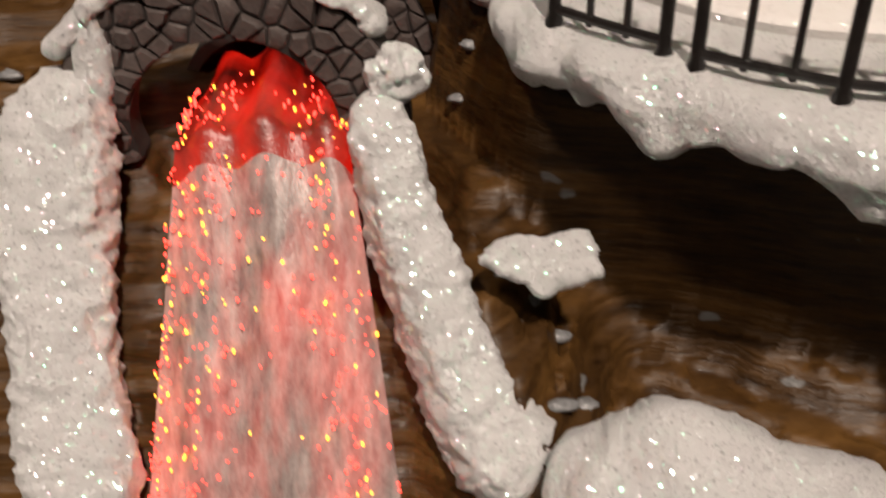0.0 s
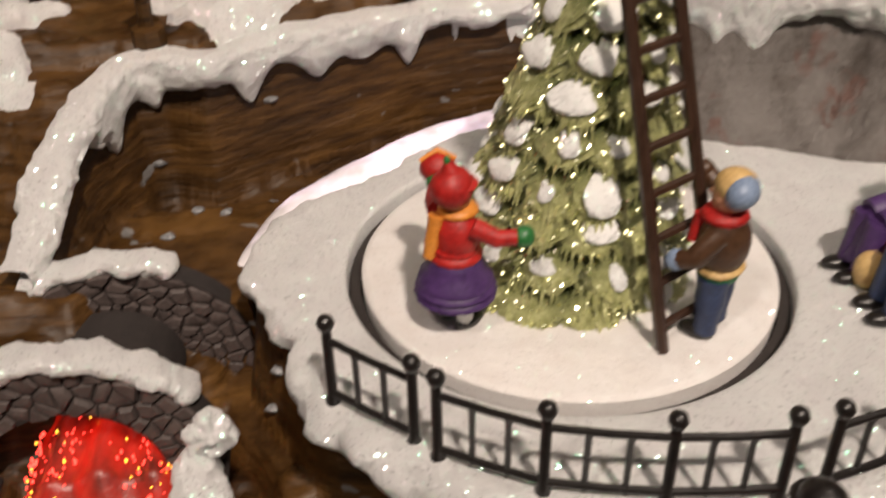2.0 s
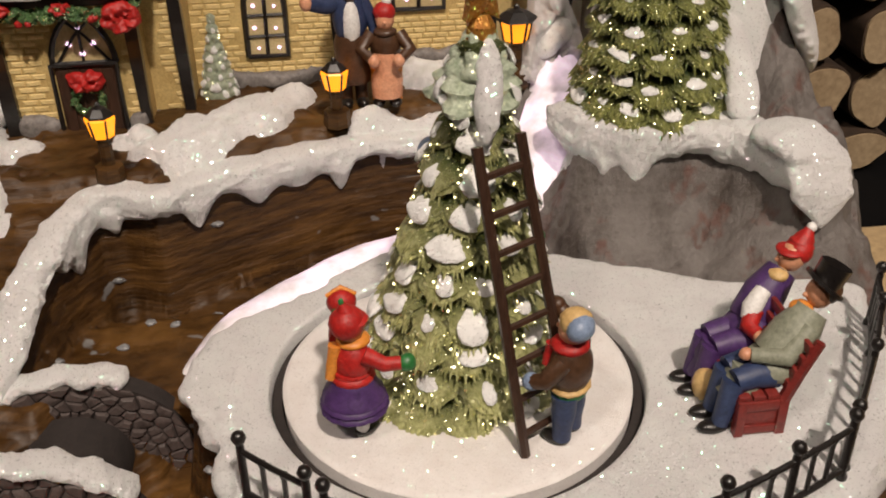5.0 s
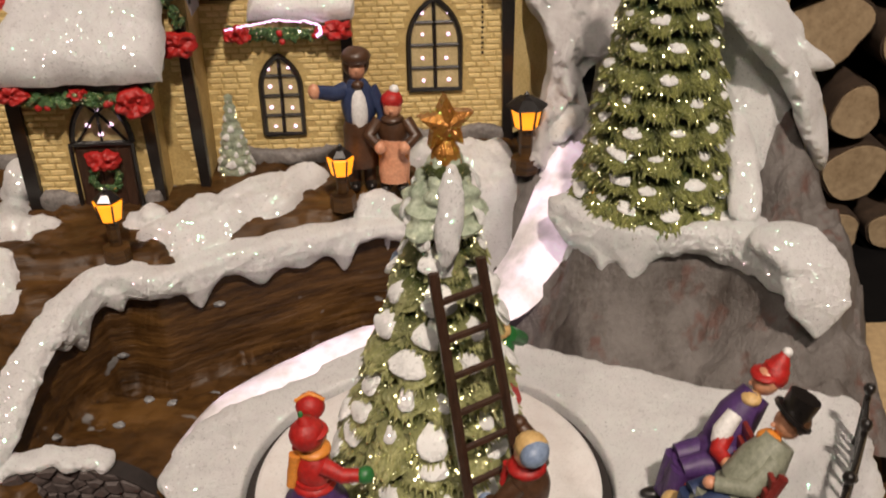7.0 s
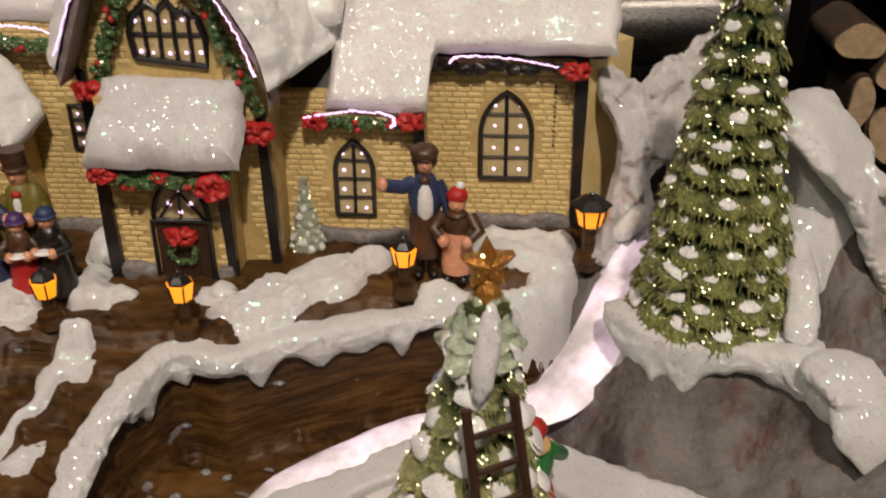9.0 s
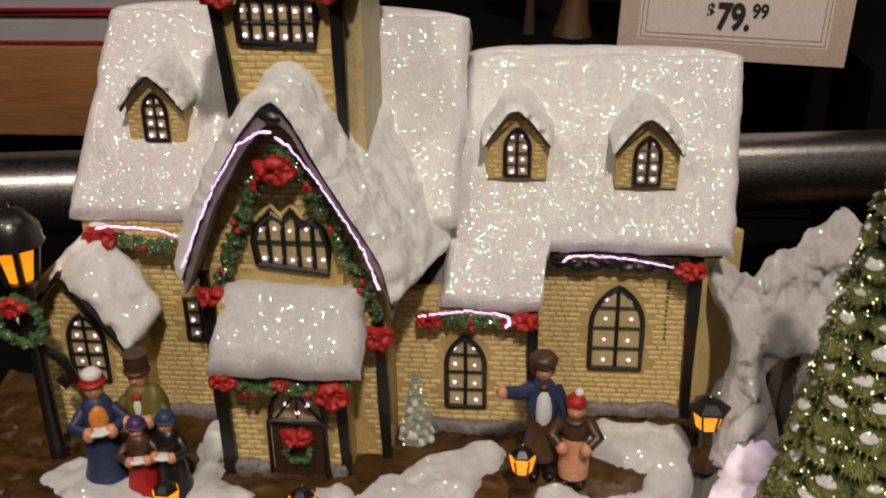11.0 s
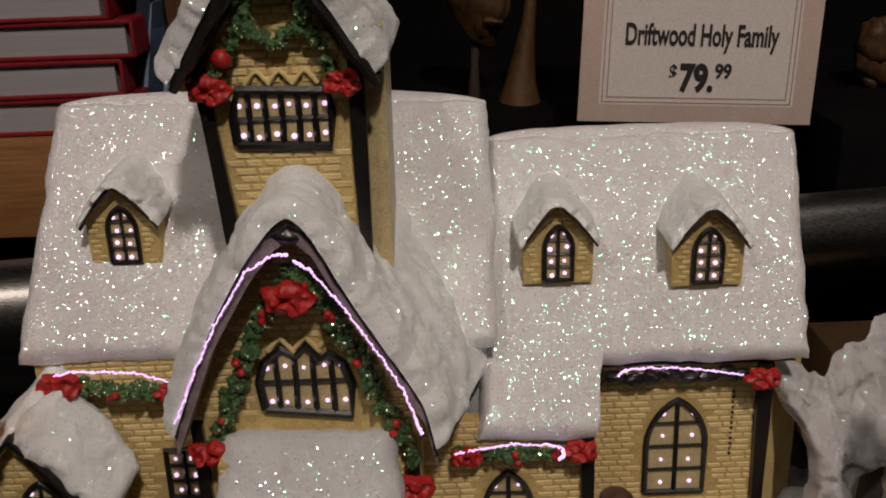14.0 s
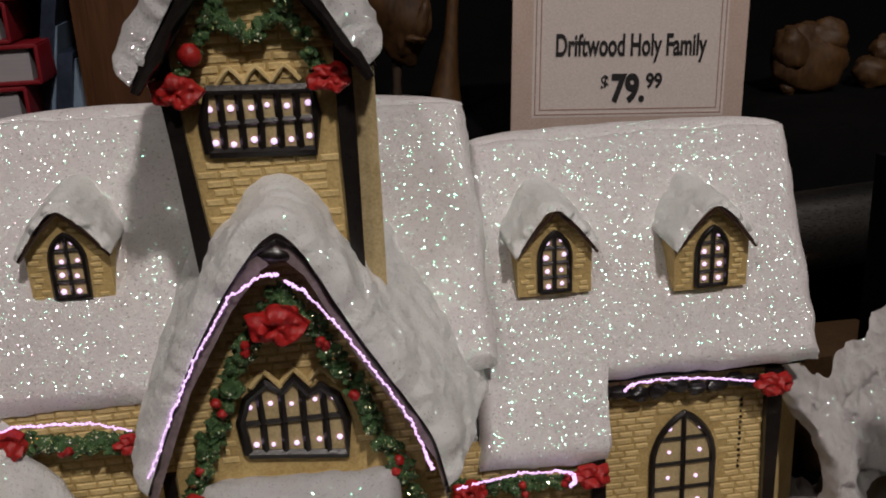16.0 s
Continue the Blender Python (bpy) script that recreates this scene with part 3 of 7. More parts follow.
def snow_on(name, outline, thick, lobes=0.35, freq=0.7, mat=None, lift=0.0, step=0.11, seed=0, surface=None, soft=0.8):
    """Snow lying on the rock inside an outline, with a lobed edge."""
    surface = surface or rock_height
    xs, ys = [p[0] for p in outline], [p[1] for p in outline]

    def cover(x, y):
        d = -poly_distance(x, y, outline) + lobes * fbm(x * freq, y * freq, 0, 2, 40 + seed) + 0.035 * fbm(x * 5, y * 5, 0, 2, 50 + seed)
        t = np.clip(d / soft, -1, 1)
        return np.where(t > 0, thick * np.sqrt(np.clip(1 - (1 - t) ** 2, 0, 1)), 0.8 * thick * t - 0.1 * (t < 0)) + lift

    def height(x, y):
        c = cover(x, y)
        s = 0.5 * surface(x, y) + 0.5 * (ground(x, y) if surface is rock_height else surface(x, y))
        return s + c + 0.08 * fbm(x * 1.6, y * 1.6, 0, 5, 60 + seed) + 0.03 * fbm(x * 6.5, y * 6.5, 0, 2, 65 + seed)

    g = field(name, min(xs) - 1, max(xs) + 1, min(ys) - 1, max(ys) + 1, step, height, lambda x, y, z: cover(x, y) > -0.12)
    return part(name, g, mat or SNOW, base, angle=80)


# snow along the lip of the retaining wall, running down to the bridge, its ragged hem hanging over the face
def hem(name, line, tops, drops, deep, thick, seed, spikes=(), mat=None, label=""):
    """Snow lying on an edge and hanging over it. line: the edge, as (x, y); tops, drops: its height and how far the hem hangs, one for each point; spikes: (place along the line, length, width)."""
    line = np.array(line, float)
    n = len(line)
    t = np.linspace(0, n - 1, (n - 1) * 22 + 1)
    x, y = np.interp(t, range(n), line[:, 0]), np.interp(t, range(n), line[:, 1])
    top, drop = np.interp(t, range(n), tops), np.interp(t, range(n), drops)
    for _ in range(10):
        x[1:-1], y[1:-1] = (x[:-2] + 2 * x[1:-1] + x[2:]) / 4, (y[:-2] + 2 * y[1:-1] + y[2:]) / 4
    tx, ty = np.gradient(x), np.gradient(y)
    l = np.hypot(tx, ty)
    nx, ny = ty / l, -tx / l
    drop = drop * (1 + 0.4 * fbm(x * 0.55, y * 0.55, 0, 2, seed) + 0.12 * fbm(x * 2.3, y * 2.3, 0, 3, seed + 5))
    for place, long, w in spikes:
        drop = drop + long * np.exp(-((t - place) / w) ** 2)
    drop = np.maximum(drop, 0.12)
    back = deep * (1 + 0.35 * fbm(x * 1.3 + 4, y * 1.3, 0, 3, seed + 9))
    fade = np.clip(np.minimum(t, t[-1] - t) / 0.5, 0.05, 1) ** 0.5
    rows = []
    for k in np.linspace(0, 1, 12):
        out, up = -back * (1 - k), thick * np.sqrt(max(0.0, 1 - (1 - k) ** 2)) * fade
        rows.append((out, top + up - 0.12 * (k == 0)))
    for a in np.linspace(0.15, 1, 6):
        rows.append((0.30 * math.sin(a * math.pi / 2) * fade, top + thick * math.cos(a * math.pi / 2) * fade))
    for k in np.linspace(0.1, 1, 14):
        rows.append(((0.30 + 0.05 * math.sin(k * 3)) * fade * (1 - 0.55 * k ** 3), top - drop * k))
    rows.append((-0.35 + 0 * t, top - drop * 0.92))
    P = []
    for out, z in rows:
        px, py = x + nx * out, y + ny * out
        q = 0.07 * fbm(px * 1.7, py * 1.7, z * 1.7, 4, seed + 2) + 0.035 * fbm(px * 7, py * 7, z * 7, 2, seed + 3)
        P.append(np.stack([px + nx * q, py + ny * q, z + 0.7 * q], 1))
    return part(name, Geo().grid(np.array(P)[::-1]), mat or SNOW, base, label, angle=80)


hem("snow_cap", LIP, [-0.15, 0.75, 1.3, 1.75, 1.98, 2.0, 1.95, 1.98, 2.0, 1.9, 1.8, 1.75, 1.7], [0.5, 0.6, 0.7, 0.6, 0.7, 0.65, 0.6, 0.7, 0.75, 0.7, 0.45, 0.6, 0.5], 0.75, 0.2, 1,
    [(3.05, 1.0, 0.3), (2.5, 0.4, 0.2), (7.2, 0.75, 0.3), (8.35, 0.5, 0.2), (9.75, 0.85, 0.22), (4.7, 0.35, 0.3)], None, "ragged white snow hanging over the rock lip")
snow_on("snow_bank", [(-8.3, 8.4), (-7.0, 7.6), (-5.4, 8.9), (-4.0, 9.9), (-3.0, 11.3), (-2.9, 12.4), (-4.0, 12.7), (-5.2, 11.9), (-6.8, 10.6), (-7.8, 9.4)], 0.5, 0.3, 0.9, seed=2)
snow_on("snow_bank", [(-2.0, 10.0), (0.2, 9.9), (2.0, 10.0), (3.2, 10.6), (3.9, 12.2), (3.2, 14.2), (-0.5, 14.6), (-0.1, 12.8), (1.0, 11.9), (1.9, 11.6), (1.6, 11.0), (-0.2, 10.6), (-1.9, 10.5)], 0.55, 0.25, 0.9, seed=3)
snow_on("snow_bank", [(-12.8, 8.6), (-11.6, 8.3), (-10.9, 9.0), (-11.1, 9.9), (-12.4, 10.3), (-12.7, 11.6), (-13.6, 11.9), (-13.4, 9.8)], 0.45, 0.25, 1.0, seed=4)
snow_on("snow_bank", [(-9.1, 9.2), (-8.2, 8.6), (-7.6, 9.2), (-8.2, 10.2), (-9.0, 10.0)], 0.3, 0.2, 1.2, seed=5)
snow_on("snow_bank", [(-18.5, 9.6), (-16.5, 8.0), (-14.3, 7.6), (-13.7, 8.2), (-14.5, 9.6), (-17.5, 11)], 0.35, 0.3, 0.9, seed=6)
snow_on("snow_cap", [(-11.9, 7.4), (-12.5, 7.3), (-13.2, 5.9), (-14.1, 4.6), (-15.4, 3.3), (-15.0, 2.9), (-13.8, 4.0), (-12.8, 5.3), (-11.8, 6.8)], 0.35, 0.18, 1.1, seed=7, soft=0.4)
snow_on("snow_bank", [(-18.5, 7.6), (-16.5, 7.1), (-14.6, 7.1), (-13.9, 7.5), (-15.5, 7.9), (-18.0, 8.6)], 0.3, 0.25, 1.0, seed=16)
for k, (px, py, rx, ry) in enumerate([(-12.2, 6.3, 0.75, 0.42), (-13.0, 3.8, 0.9, 0.45), (-13.7, 2.2, 1.0, 0.4), (-15.6, 3.0, 1.1, 0.5)]):
    snow_on("snow_patch", [(px + rx * math.cos(a), py + ry * math.sin(a)) for a in np.linspace(0, 2 * math.pi, 10, endpoint=False)], 0.25, 0.2, 1.4, seed=8 + k)
def clod(name, at, half, tilt, seed, thick=0.14, label=""):
    """A ragged patch of snow on a slope; half: its half width and half height."""
    a = np.linspace(0, 2 * math.pi, 90, endpoint=False)
    edge = 1 + 0.28 * fbm(np.cos(a) * 1.6, np.sin(a) * 1.6, 0, 4, seed) - 0.25 * smooth(0.2, 0.9, -np.sin(a)) * np.abs(np.cos(a))
    rows = []
    for k in list(np.linspace(1.0, 0.0, 13)):
        x, y = half[0] * edge * k * np.cos(a), half[1] * edge * k * np.sin(a)
        z = thick * np.sqrt(max(0.0, 1 - k ** 4)) + 0.05 * fbm(x * 5, y * 5, 0, 3, seed + 4) - 0.06 * (k == 1.0)
        rows.append(np.stack([x, y, z], 1))
    P = np.array(rows) @ np.array(Euler((radians(tilt), 0, 0)).to_matrix()).T + np.array(at)
    return part(name, Geo().grid(P, wrap=True), SNOW, base, label, angle=80)


clod("snow_patch", (-5.0, -5.1, -2.86), (0.8, 0.45), 48, 3, 0.16, "ragged patch of snow on a ledge")
CHIP = paint("pale_chip", (0.11, 0.11, 0.115), (0.27, 0.27, 0.275), 0.35, 300, 1300, 0.4)
for k, (x, y, z, w) in enumerate([(-4.7, -4.5, -2.0, 0.24), (-5.15, -3.6, -2.0, 0.14), (-4.3, -5.3, -3.0, 0.2), (-6.1, 0.1, -2.3, 0.2), (-9.0, 6.6, -1.2, 0.2), (-6.1, 7.4, -1.6, 0.2), (-10.2, 3.5, -1.5, 0.18), (-8.0, 5.2, -1.3, 0.16), (-4.76, -5.84, -3.7, 0.3), (-5.1, -4.25, -2.35, 0.16), (-6.1, -0.85, -2.4, 0.22), (-5.95, -0.85, -1.5, 0.15), (-5.55, -4.3, -3.2, 0.14), (-3.9, -5.9, -3.35, 0.2), (-13.6, -1.2, -2.2, 0.25), (-14.6, 0.6, -1.2, 0.3), (-7.3, 5.0, 0.5, 0.16), (-8.6, 4.1, 0.5, 0.18), (-6.2, 5.6, 0.3, 0.15)]):
    z = float(ground(np.array(x), np.array(y)))
    part("pale_chip", Geo().ball((x, y, z + 0.02), (w, 0.13, 0.09), 0, 10, 7, 0.3, s=k), CHIP, base)
# the snow-covered terrace round the turntable, with its overhanging rim
ang = np.linspace(0, 2 * math.pi, 360, endpoint=False)


def terrace_reach(a):
    best = 99.0
    for (ax, ay), (bx, by) in zip(TERRACE, TERRACE[1:] + TERRACE[:1]):
        dx, dy, c, s = bx - ax, by - ay, math.cos(a), math.sin(a)
        den = c * dy - s * dx
        if abs(den) < 1e-9:
            continue
        r, k = (ax * dy - ay * dx) / den, (ax * s - ay * c) / den
        if r > 0 and -1e-6 <= k <= 1 + 1e-6:
            best = min(best, r)
    return best


reach = np.array([terrace_reach(a) for a in ang])
for _ in range(6):
    reach = (np.roll(reach, 1) + 2 * reach + np.roll(reach, -1)) / 4
reach = reach + 0.14 * fbm(np.cos(ang) * 6, np.sin(ang) * 6, 0, 3, 2)
front = smooth(0.2, -0.35, np.sin(ang)) * 1.0
hang = 0.55 + front * (0.62 + 0.55 * fbm(np.cos(ang) * 5.5, np.sin(ang) * 5.5, 0, 3, 17))
rows = []
for r, z in ((4.46, -0.75), (4.46, -0.1), (4.5, -0.03), (4.58, 0.0)):
    rows.append(np.stack([r * np.cos(ang), r * np.sin(ang), 0 * ang + z], 1))
for k in np.linspace(0.04, 1, 26):
    r = 4.58 + (reach - 0.35 - 4.58) * k
    x, y = r * np.cos(ang), r * np.sin(ang)
    rows.append(np.stack([x, y, (0.07 * fbm(x * 0.8, y * 0.8, 0, 4, 6)) * min(1, 4 * k) - 0.05 * k], 1))
for k in np.linspace(0.12, 1, 12):
    a = k * math.pi * 0.98
    r = reach - 0.35 + 0.48 * math.sin(a) * (1 if k < 0.5 else 1.0) - 0.25 * max(0, k - 0.5)
    x, y = r * np.cos(ang), r * np.sin(ang)
    z = -0.06 - hang * (1 - math.cos(a)) / 2
    q = 0.2 * fbm(x * 1.3, y * 1.3, z * 1.8, 5, 21)
    rows.append(np.stack([x + q * np.cos(ang), y + q * np.sin(ang), z], 1))
part("terrace_snow", Geo().grid(np.array(rows), wrap=True), SNOW, base, angle=80)
part("turntable_well", Geo().lathe([(4.7, -0.74), (4.7, -0.7)], seg=64), MORTAR_DARK, base)

# the lit stream behind the terrace and the waterfall below the bridge
t = np.linspace(0, len(RIVER) - 3.7, 90)
mid = np.stack([np.interp(t, range(len(RIVER)), RIVER[:, k]) for k in range(3)], 1)
for _ in range(6):
    mid[1:-1] = (mid[:-2] + 2 * mid[1:-1] + mid[2:]) / 4
mid[:, 2] -= 0.8 * smooth(6.2, 7.2, t)
tan = np.gradient(mid, axis=0)
sid = np.stack([-tan[:, 1], tan[:, 0], 0 * t], 1)
sid /= np.linalg.norm(sid, axis=1)[:, None]
wide = np.interp(t, [0, 2, 4, 6, 7.3], [0.8, 1.05, 1.0, 0.85, 0.45])
rows = []
for k in np.linspace(-1, 1, 13):
    p = mid + sid * (k * wide)[:, None]
    p[:, 2] += 0.28 - 0.5 * k * k + 0.05 * fbm(p[:, 0] * 1.1, p[:, 1] * 1.1, 0, 3, 14)
    rows.append(p)
part("stream", Geo().grid(np.array(rows)), STREAM, base, angle=80)
ys = np.linspace(-0.6, -10, 110)
rows = []
for k in np.linspace(-1, 1, 27):
    far = np.maximum(0, -(ys + 2.9))
    half = 1.3 + 0.17 * far
    x = -9.17 + 0.03 * far + k * half
    z = fall_height(ys - 0.3) + 0.35 * (1 - k * k) + 0.10 * fbm(x * 2.2, ys * 0.5, 0, 3, 33) + 0.12 * np.cos(k * 9 + ys * 0.2)
    rows.append(np.stack([x, ys, z], 1))
rows = np.array(rows)
mouth = int(np.argmax(ys < -3.45))
part("waterfall", Geo().grid(rows[:, mouth - 1:]), FALL, base, "cloudy frozen waterfall lit red from within", angle=80)
part("stream_mouth", Geo().grid(rows[:, :mouth]), FALL_TOP, base, "clear red-lit water under the bridge", angle=80)
rng = random.Random(5)
for name, mat, count in (("fibre_light", FALL_LIGHT, 520), ("fibre_light", FALL_LIGHT_Y, 150)):
    g = Geo()
    for _ in range(count):
        y = -1.6 - 6.0 * rng.random() ** 0.8
        pick = rng.random()
        k = rng.gauss(-0.93, 0.04) if pick < 0.22 else rng.gauss(-0.6, 0.2) if pick < 0.5 else rng.gauss(0.72, 0.16) if pick < 0.8 else rng.uniform(-1, 1)
        k = max(-1.0, min(1.0, k))
        far = max(0, -(y + 2.9))
        half = 1.3 + 0.17 * far
        z = float(fall_height(np.array(y - 0.3))) + 0.35 * (1 - k * k) + 0.07
        s = rng.uniform(0.010, 0.026)
        g.ball((-9.17 + 0.03 * far + k * half, y, z + 0.03), (s, s * 1.3, s * 2.2), seg=6, rings=4)
    tagged(part(name, g, mat, base, "points of coloured light along the fall"), kind="stuff")
g = Geo().sweep([(-11.85, -2.5, -0.95), (-12.15, -3.2, -1.7), (-12.25, -4.1, -2.9), (-12.1, -5.2, -4.3), (-11.85, -6.4, -5.7), (-11.8, -8, -7.4)], [0.55, 0.85, 0.88, 0.72, 0.82, 0.8], [0.5, 0.55, 0.55, 0.55, 0.55, 0.55], 56, 40, 0.12, 1.3, s=3, flat=0.6, crust=0.1)
part("snow_bank", g, SNOW, base, angle=80)
g = Geo().sweep([(-7.4, -2.95, -1.25), (-7.27, -3.6, -1.9), (-7.0, -4.3, -2.85), (-6.55, -5.1, -3.9), (-6.0, -5.9, -5.0), (-5.3, -6.8, -5.9)], [0.4, 0.46, 0.5, 0.56, 0.66, 0.75], [0.5, 0.6, 0.65, 0.7, 0.7, 0.7], 56, 40, 0.12, 1.3, s=6, flat=0.6, crust=0.1)
part("snow_bank", g, SNOW, base, angle=80)
part("snow_ball", Geo().ball((-7.05, -3.05, -0.93), (0.42, 0.40, 0.38), 0, 40, 28, 0.3, freq=2.6), SNOW, base, angle=80)

# grey rocks with the tall tree's seat, and the snowy crag behind
SEAT = [(4.3, 8.6), (4.9, 7.5), (5.9, 6.75), (7.6, 6.5), (8.9, 6.2), (9.6, 5.4), (10.2, 4.5), (11.1, 4.4), (12.0, 5.6), (12.6, 9.5), (5.3, 10.8)]
CRAG = np.array([(4.7, 16.6, 8.0), (5.3, 15.8, 7.4), (6.4, 14.0, 8.7), (8.2, 12.2, 9.6), (9.9, 10.0, 7.8), (11.2, 8.2, 4.9), (11.6, 6.4, 3.2)])


def grey_height(x, y):
    w = 0.5 * fbm(x * 0.5, y * 0.5, 0, 3, 31)
    d = np.maximum(poly_distance(x, y, SEAT) + 0.3 * w, 0)
    a = 2.75 - np.where(d < 0.6, 2.9 * d, 1.74 + 0.95 * (d - 0.6)) - 3.0 * np.maximum(0, x - 12.4)
    r, z = line_distance(x, y, CRAG)
    b = z + 0.9 * w + 0.35 * fbm(x * 1.3, y * 1.3, 0, 3, 37) - 2.1 * np.maximum(0, r - 0.5) - 0.25 * r
    dr, zr = line_distance(x, y, RIVER)
    b = b + 0.7 * smooth(9.5, 11, x) * np.maximum(0, r - 0.5)
    a = a - 1.1 * np.maximum(0, 4.6 - x) * smooth(8.5, 6.5, y)
    b = b - 4.0 * np.maximum(0, 5.2 - x) * smooth(12.4, 13.2, y)
    h = np.maximum(a, b - 2.0 * np.maximum(0, x - 12.6))
    h = np.where(y > 6.2, np.minimum(h, zr + 1.4 * np.maximum(0, dr - 0.85)), h)
    h = np.where((y > 11.8) & (x < 6.8), np.minimum(h, 2.2), h)
    return h


def grey_ground(x, y):
    h = grey_height(x, y)
    ridge = 1 - np.abs(fbm(x * 0.55, y * 0.55, h * 0.4, 3, 36))
    return h + 0.22 * fbm(x * 1.1, y * 1.1, h, 4, 35) - 0.28 * smooth(0.86, 1.0, ridge)


part("boulder", field("boulder", 1.6, 17, 1.5, 20, 0.13, grey_ground, lambda x, y, z: z > -2.6), GREY_ROCK, base, "grey painted boulder", angle=70)
snow_on("snow_cap", [(4.5, 8.3), (5.2, 7.4), (6.2, 6.9), (7.6, 6.7), (8.9, 6.4), (9.7, 5.7), (10.4, 5.4), (10.2, 7.0), (9.6, 9.6), (5.0, 9.8)], 0.35, 0.1, 0.9, seed=21, surface=grey_height, soft=0.5)
hem("snow_cap", [(4.15, 9.0), (4.45, 8.2), (5.0, 7.35), (5.9, 6.7), (6.8, 6.45), (7.7, 6.35), (8.9, 6.0), (9.5, 5.3), (10.0, 4.55), (10.7, 4.2), (11.3, 4.6)], [2.9, 2.95, 2.95, 2.9, 2.9, 2.95, 3.0, 3.05, 3.1, 3.0, 2.7], [0.5, 0.75, 0.85, 1.0, 0.9, 0.7, 0.7, 0.8, 1.1, 1.5, 0.8], 0.9, 0.26, 25,
    [(3.45, 1.1, 0.3), (2.55, 0.6, 0.12), (9.1, 0.6, 0.3)], None, "snow draped over the edge of the grey boulder")
snow_on("snow_cap", [(7.2, 15.4), (7.2, 12.6), (7.0, 11.8), (7.5, 10.6), (8.6, 9.4), (9.6, 8.6), (10.4, 8.6), (11.2, 8.9), (12.4, 9.5), (12, 12), (9, 15), (5, 18), (3.4, 17)], 0.7, 0.4, 0.9, seed=22, surface=grey_height)


def drift(pts, rx, rz, seed, rough=0.17):
    """A lumpy lobe of snow."""
    return part("snow_lobe", Geo().sweep(pts, rx, rz, 40, 26, rough, 1.0, s=seed, flat=0.8, crust=0.05), SNOW, base, angle=80)


drift([(9.3, 6.4, 3.2), (9.55, 7.2, 3.7), (9.5, 8.0, 4.7), (9.35, 8.5, 5.7)], [0.55, 0.5, 0.42, 0.25], 0.3, 4)
drift([(9.6, 6.0, 3.2), (10.2, 5.0, 3.3), (10.55, 4.2, 2.95), (10.6, 3.75, 2.1), (10.6, 3.45, 1.15)], [0.8, 1.0, 1.05, 0.85, 0.2], [0.3, 0.32, 0.32, 0.3, 0.15], 5)
drift([(8.9, 10.4, 9.2), (10.0, 9.7, 8.4), (10.9, 9.2, 7.3), (11.6, 8.9, 5.9), (12.0, 8.7, 4.8), (12.3, 8.6, 3.7)], [1.6, 1.9, 1.6, 1.25, 0.95, 0.3], [0.5, 0.5, 0.45, 0.4, 0.35, 0.2], 6)
drift([(10.8, 9.3, 7.5), (11.6, 9.1, 7.05), (12.3, 9.0, 6.85)], [0.6, 0.4, 0.15], [0.5, 0.35, 0.15], 7)
# the snowy crag rising behind the stream's spring, with a notch beside the house
U, V = np.meshgrid(np.linspace(0, 1, 130), np.linspace(0, 1, 110))
wide_x = 3.6 + 6.2 * U
crest = np.interp(wide_x, [3.6, 4.1, 4.7, 5.3, 5.9, 6.6, 7.6, 8.8, 9.8], [8.2, 8.5, 8.0, 7.6, 8.05, 8.4, 8.95, 9.6, 8.8])
Z = 2.5 + (crest - 2.5) * V
edge_x = np.interp(Z, [2.5, 3.6, 4.2, 5.1, 5.9, 6.6, 7.3, 8.5], [3.6, 4.1, 4.35, 4.65, 4.75, 4.5, 4.0, 3.6])
far_x = np.interp(Z, [2.5, 4.2, 4.9, 5.4, 6.0, 6.8, 9.0], [6.4, 6.0, 5.85, 6.3, 7.6, 9.8, 9.8])
X = edge_x + U * (far_x - edge_x)
Y = 12.6 + 0.3 * (Z - 3) + 0.55 * np.maximum(0, Z - 4.2)
Y = Y - 0.5 * fbm(X * 0.7, Z * 0.7, 0, 3, 71) - 0.34 * fbm(X * 1.7, Z * 1.7, 0, 4, 73) + 0.7 * np.exp(-((Z - 5.3) / 0.5) ** 2) * smooth(5.2, 5.8, X)
Y = Y + 0.8 * np.clip(1 - U / 0.06, 0, 1) ** 2 + 0.4 * np.clip((V - 0.9) / 0.1, 0, 1) ** 2
Z = Z + 0.12 * fbm(X * 2.2, Y * 2.2, 0, 3, 75)
part("snow_crag", Geo().grid(np.stack([X, Y, Z], -1)), DIM_CRAG_SNOW, base, "lumpy white snow on the crag", angle=80)
drift([(4.4, 12.9, 3.1), (5.0, 13.2, 3.7), (5.8, 13.4, 4.2)], [0.6, 0.9, 0.8], [0.3, 0.4, 0.4], 11)
drift([(-5.0, -7.0, -5.4), (-4.2, -7.3, -4.9), (-3.4, -7.4, -4.55), (-2.4, -7.9, -4.9), (-0.8, -8.4, -5.3), (1.5, -8.8, -5.4), (4, -9, -5.5)], [0.9, 1.0, 0.9, 1.1, 1.2, 1.3, 1.2], [0.5, 0.6, 0.8, 0.6, 0.7, 0.7, 0.7], 12)
drift([(-6.0, -8.0, -6.2), (-3.5, -9.0, -5.9), (0, -10, -5.9), (4, -10.5, -5.9)], 1.6, 0.9, 13)
drift([(-8.6, 9.5, 2.4), (-8.2, 9.4, 2.6), (-7.7, 9.6, 2.4)], [0.35, 0.45, 0.3], [0.25, 0.35, 0.25], 15)
drift([(-12.9, 10.9, 2.5), (-12.7, 11.5, 3.1), (-12.9, 12.1, 3.4)], [0.4, 0.5, 0.35], [0.4, 0.5, 0.4], 16)

# ---- the house ----
house = thing("village_house", "tan brick resin house with snow-laden roofs, a tower and lit windows", "model house")
FLOOR = 2.3


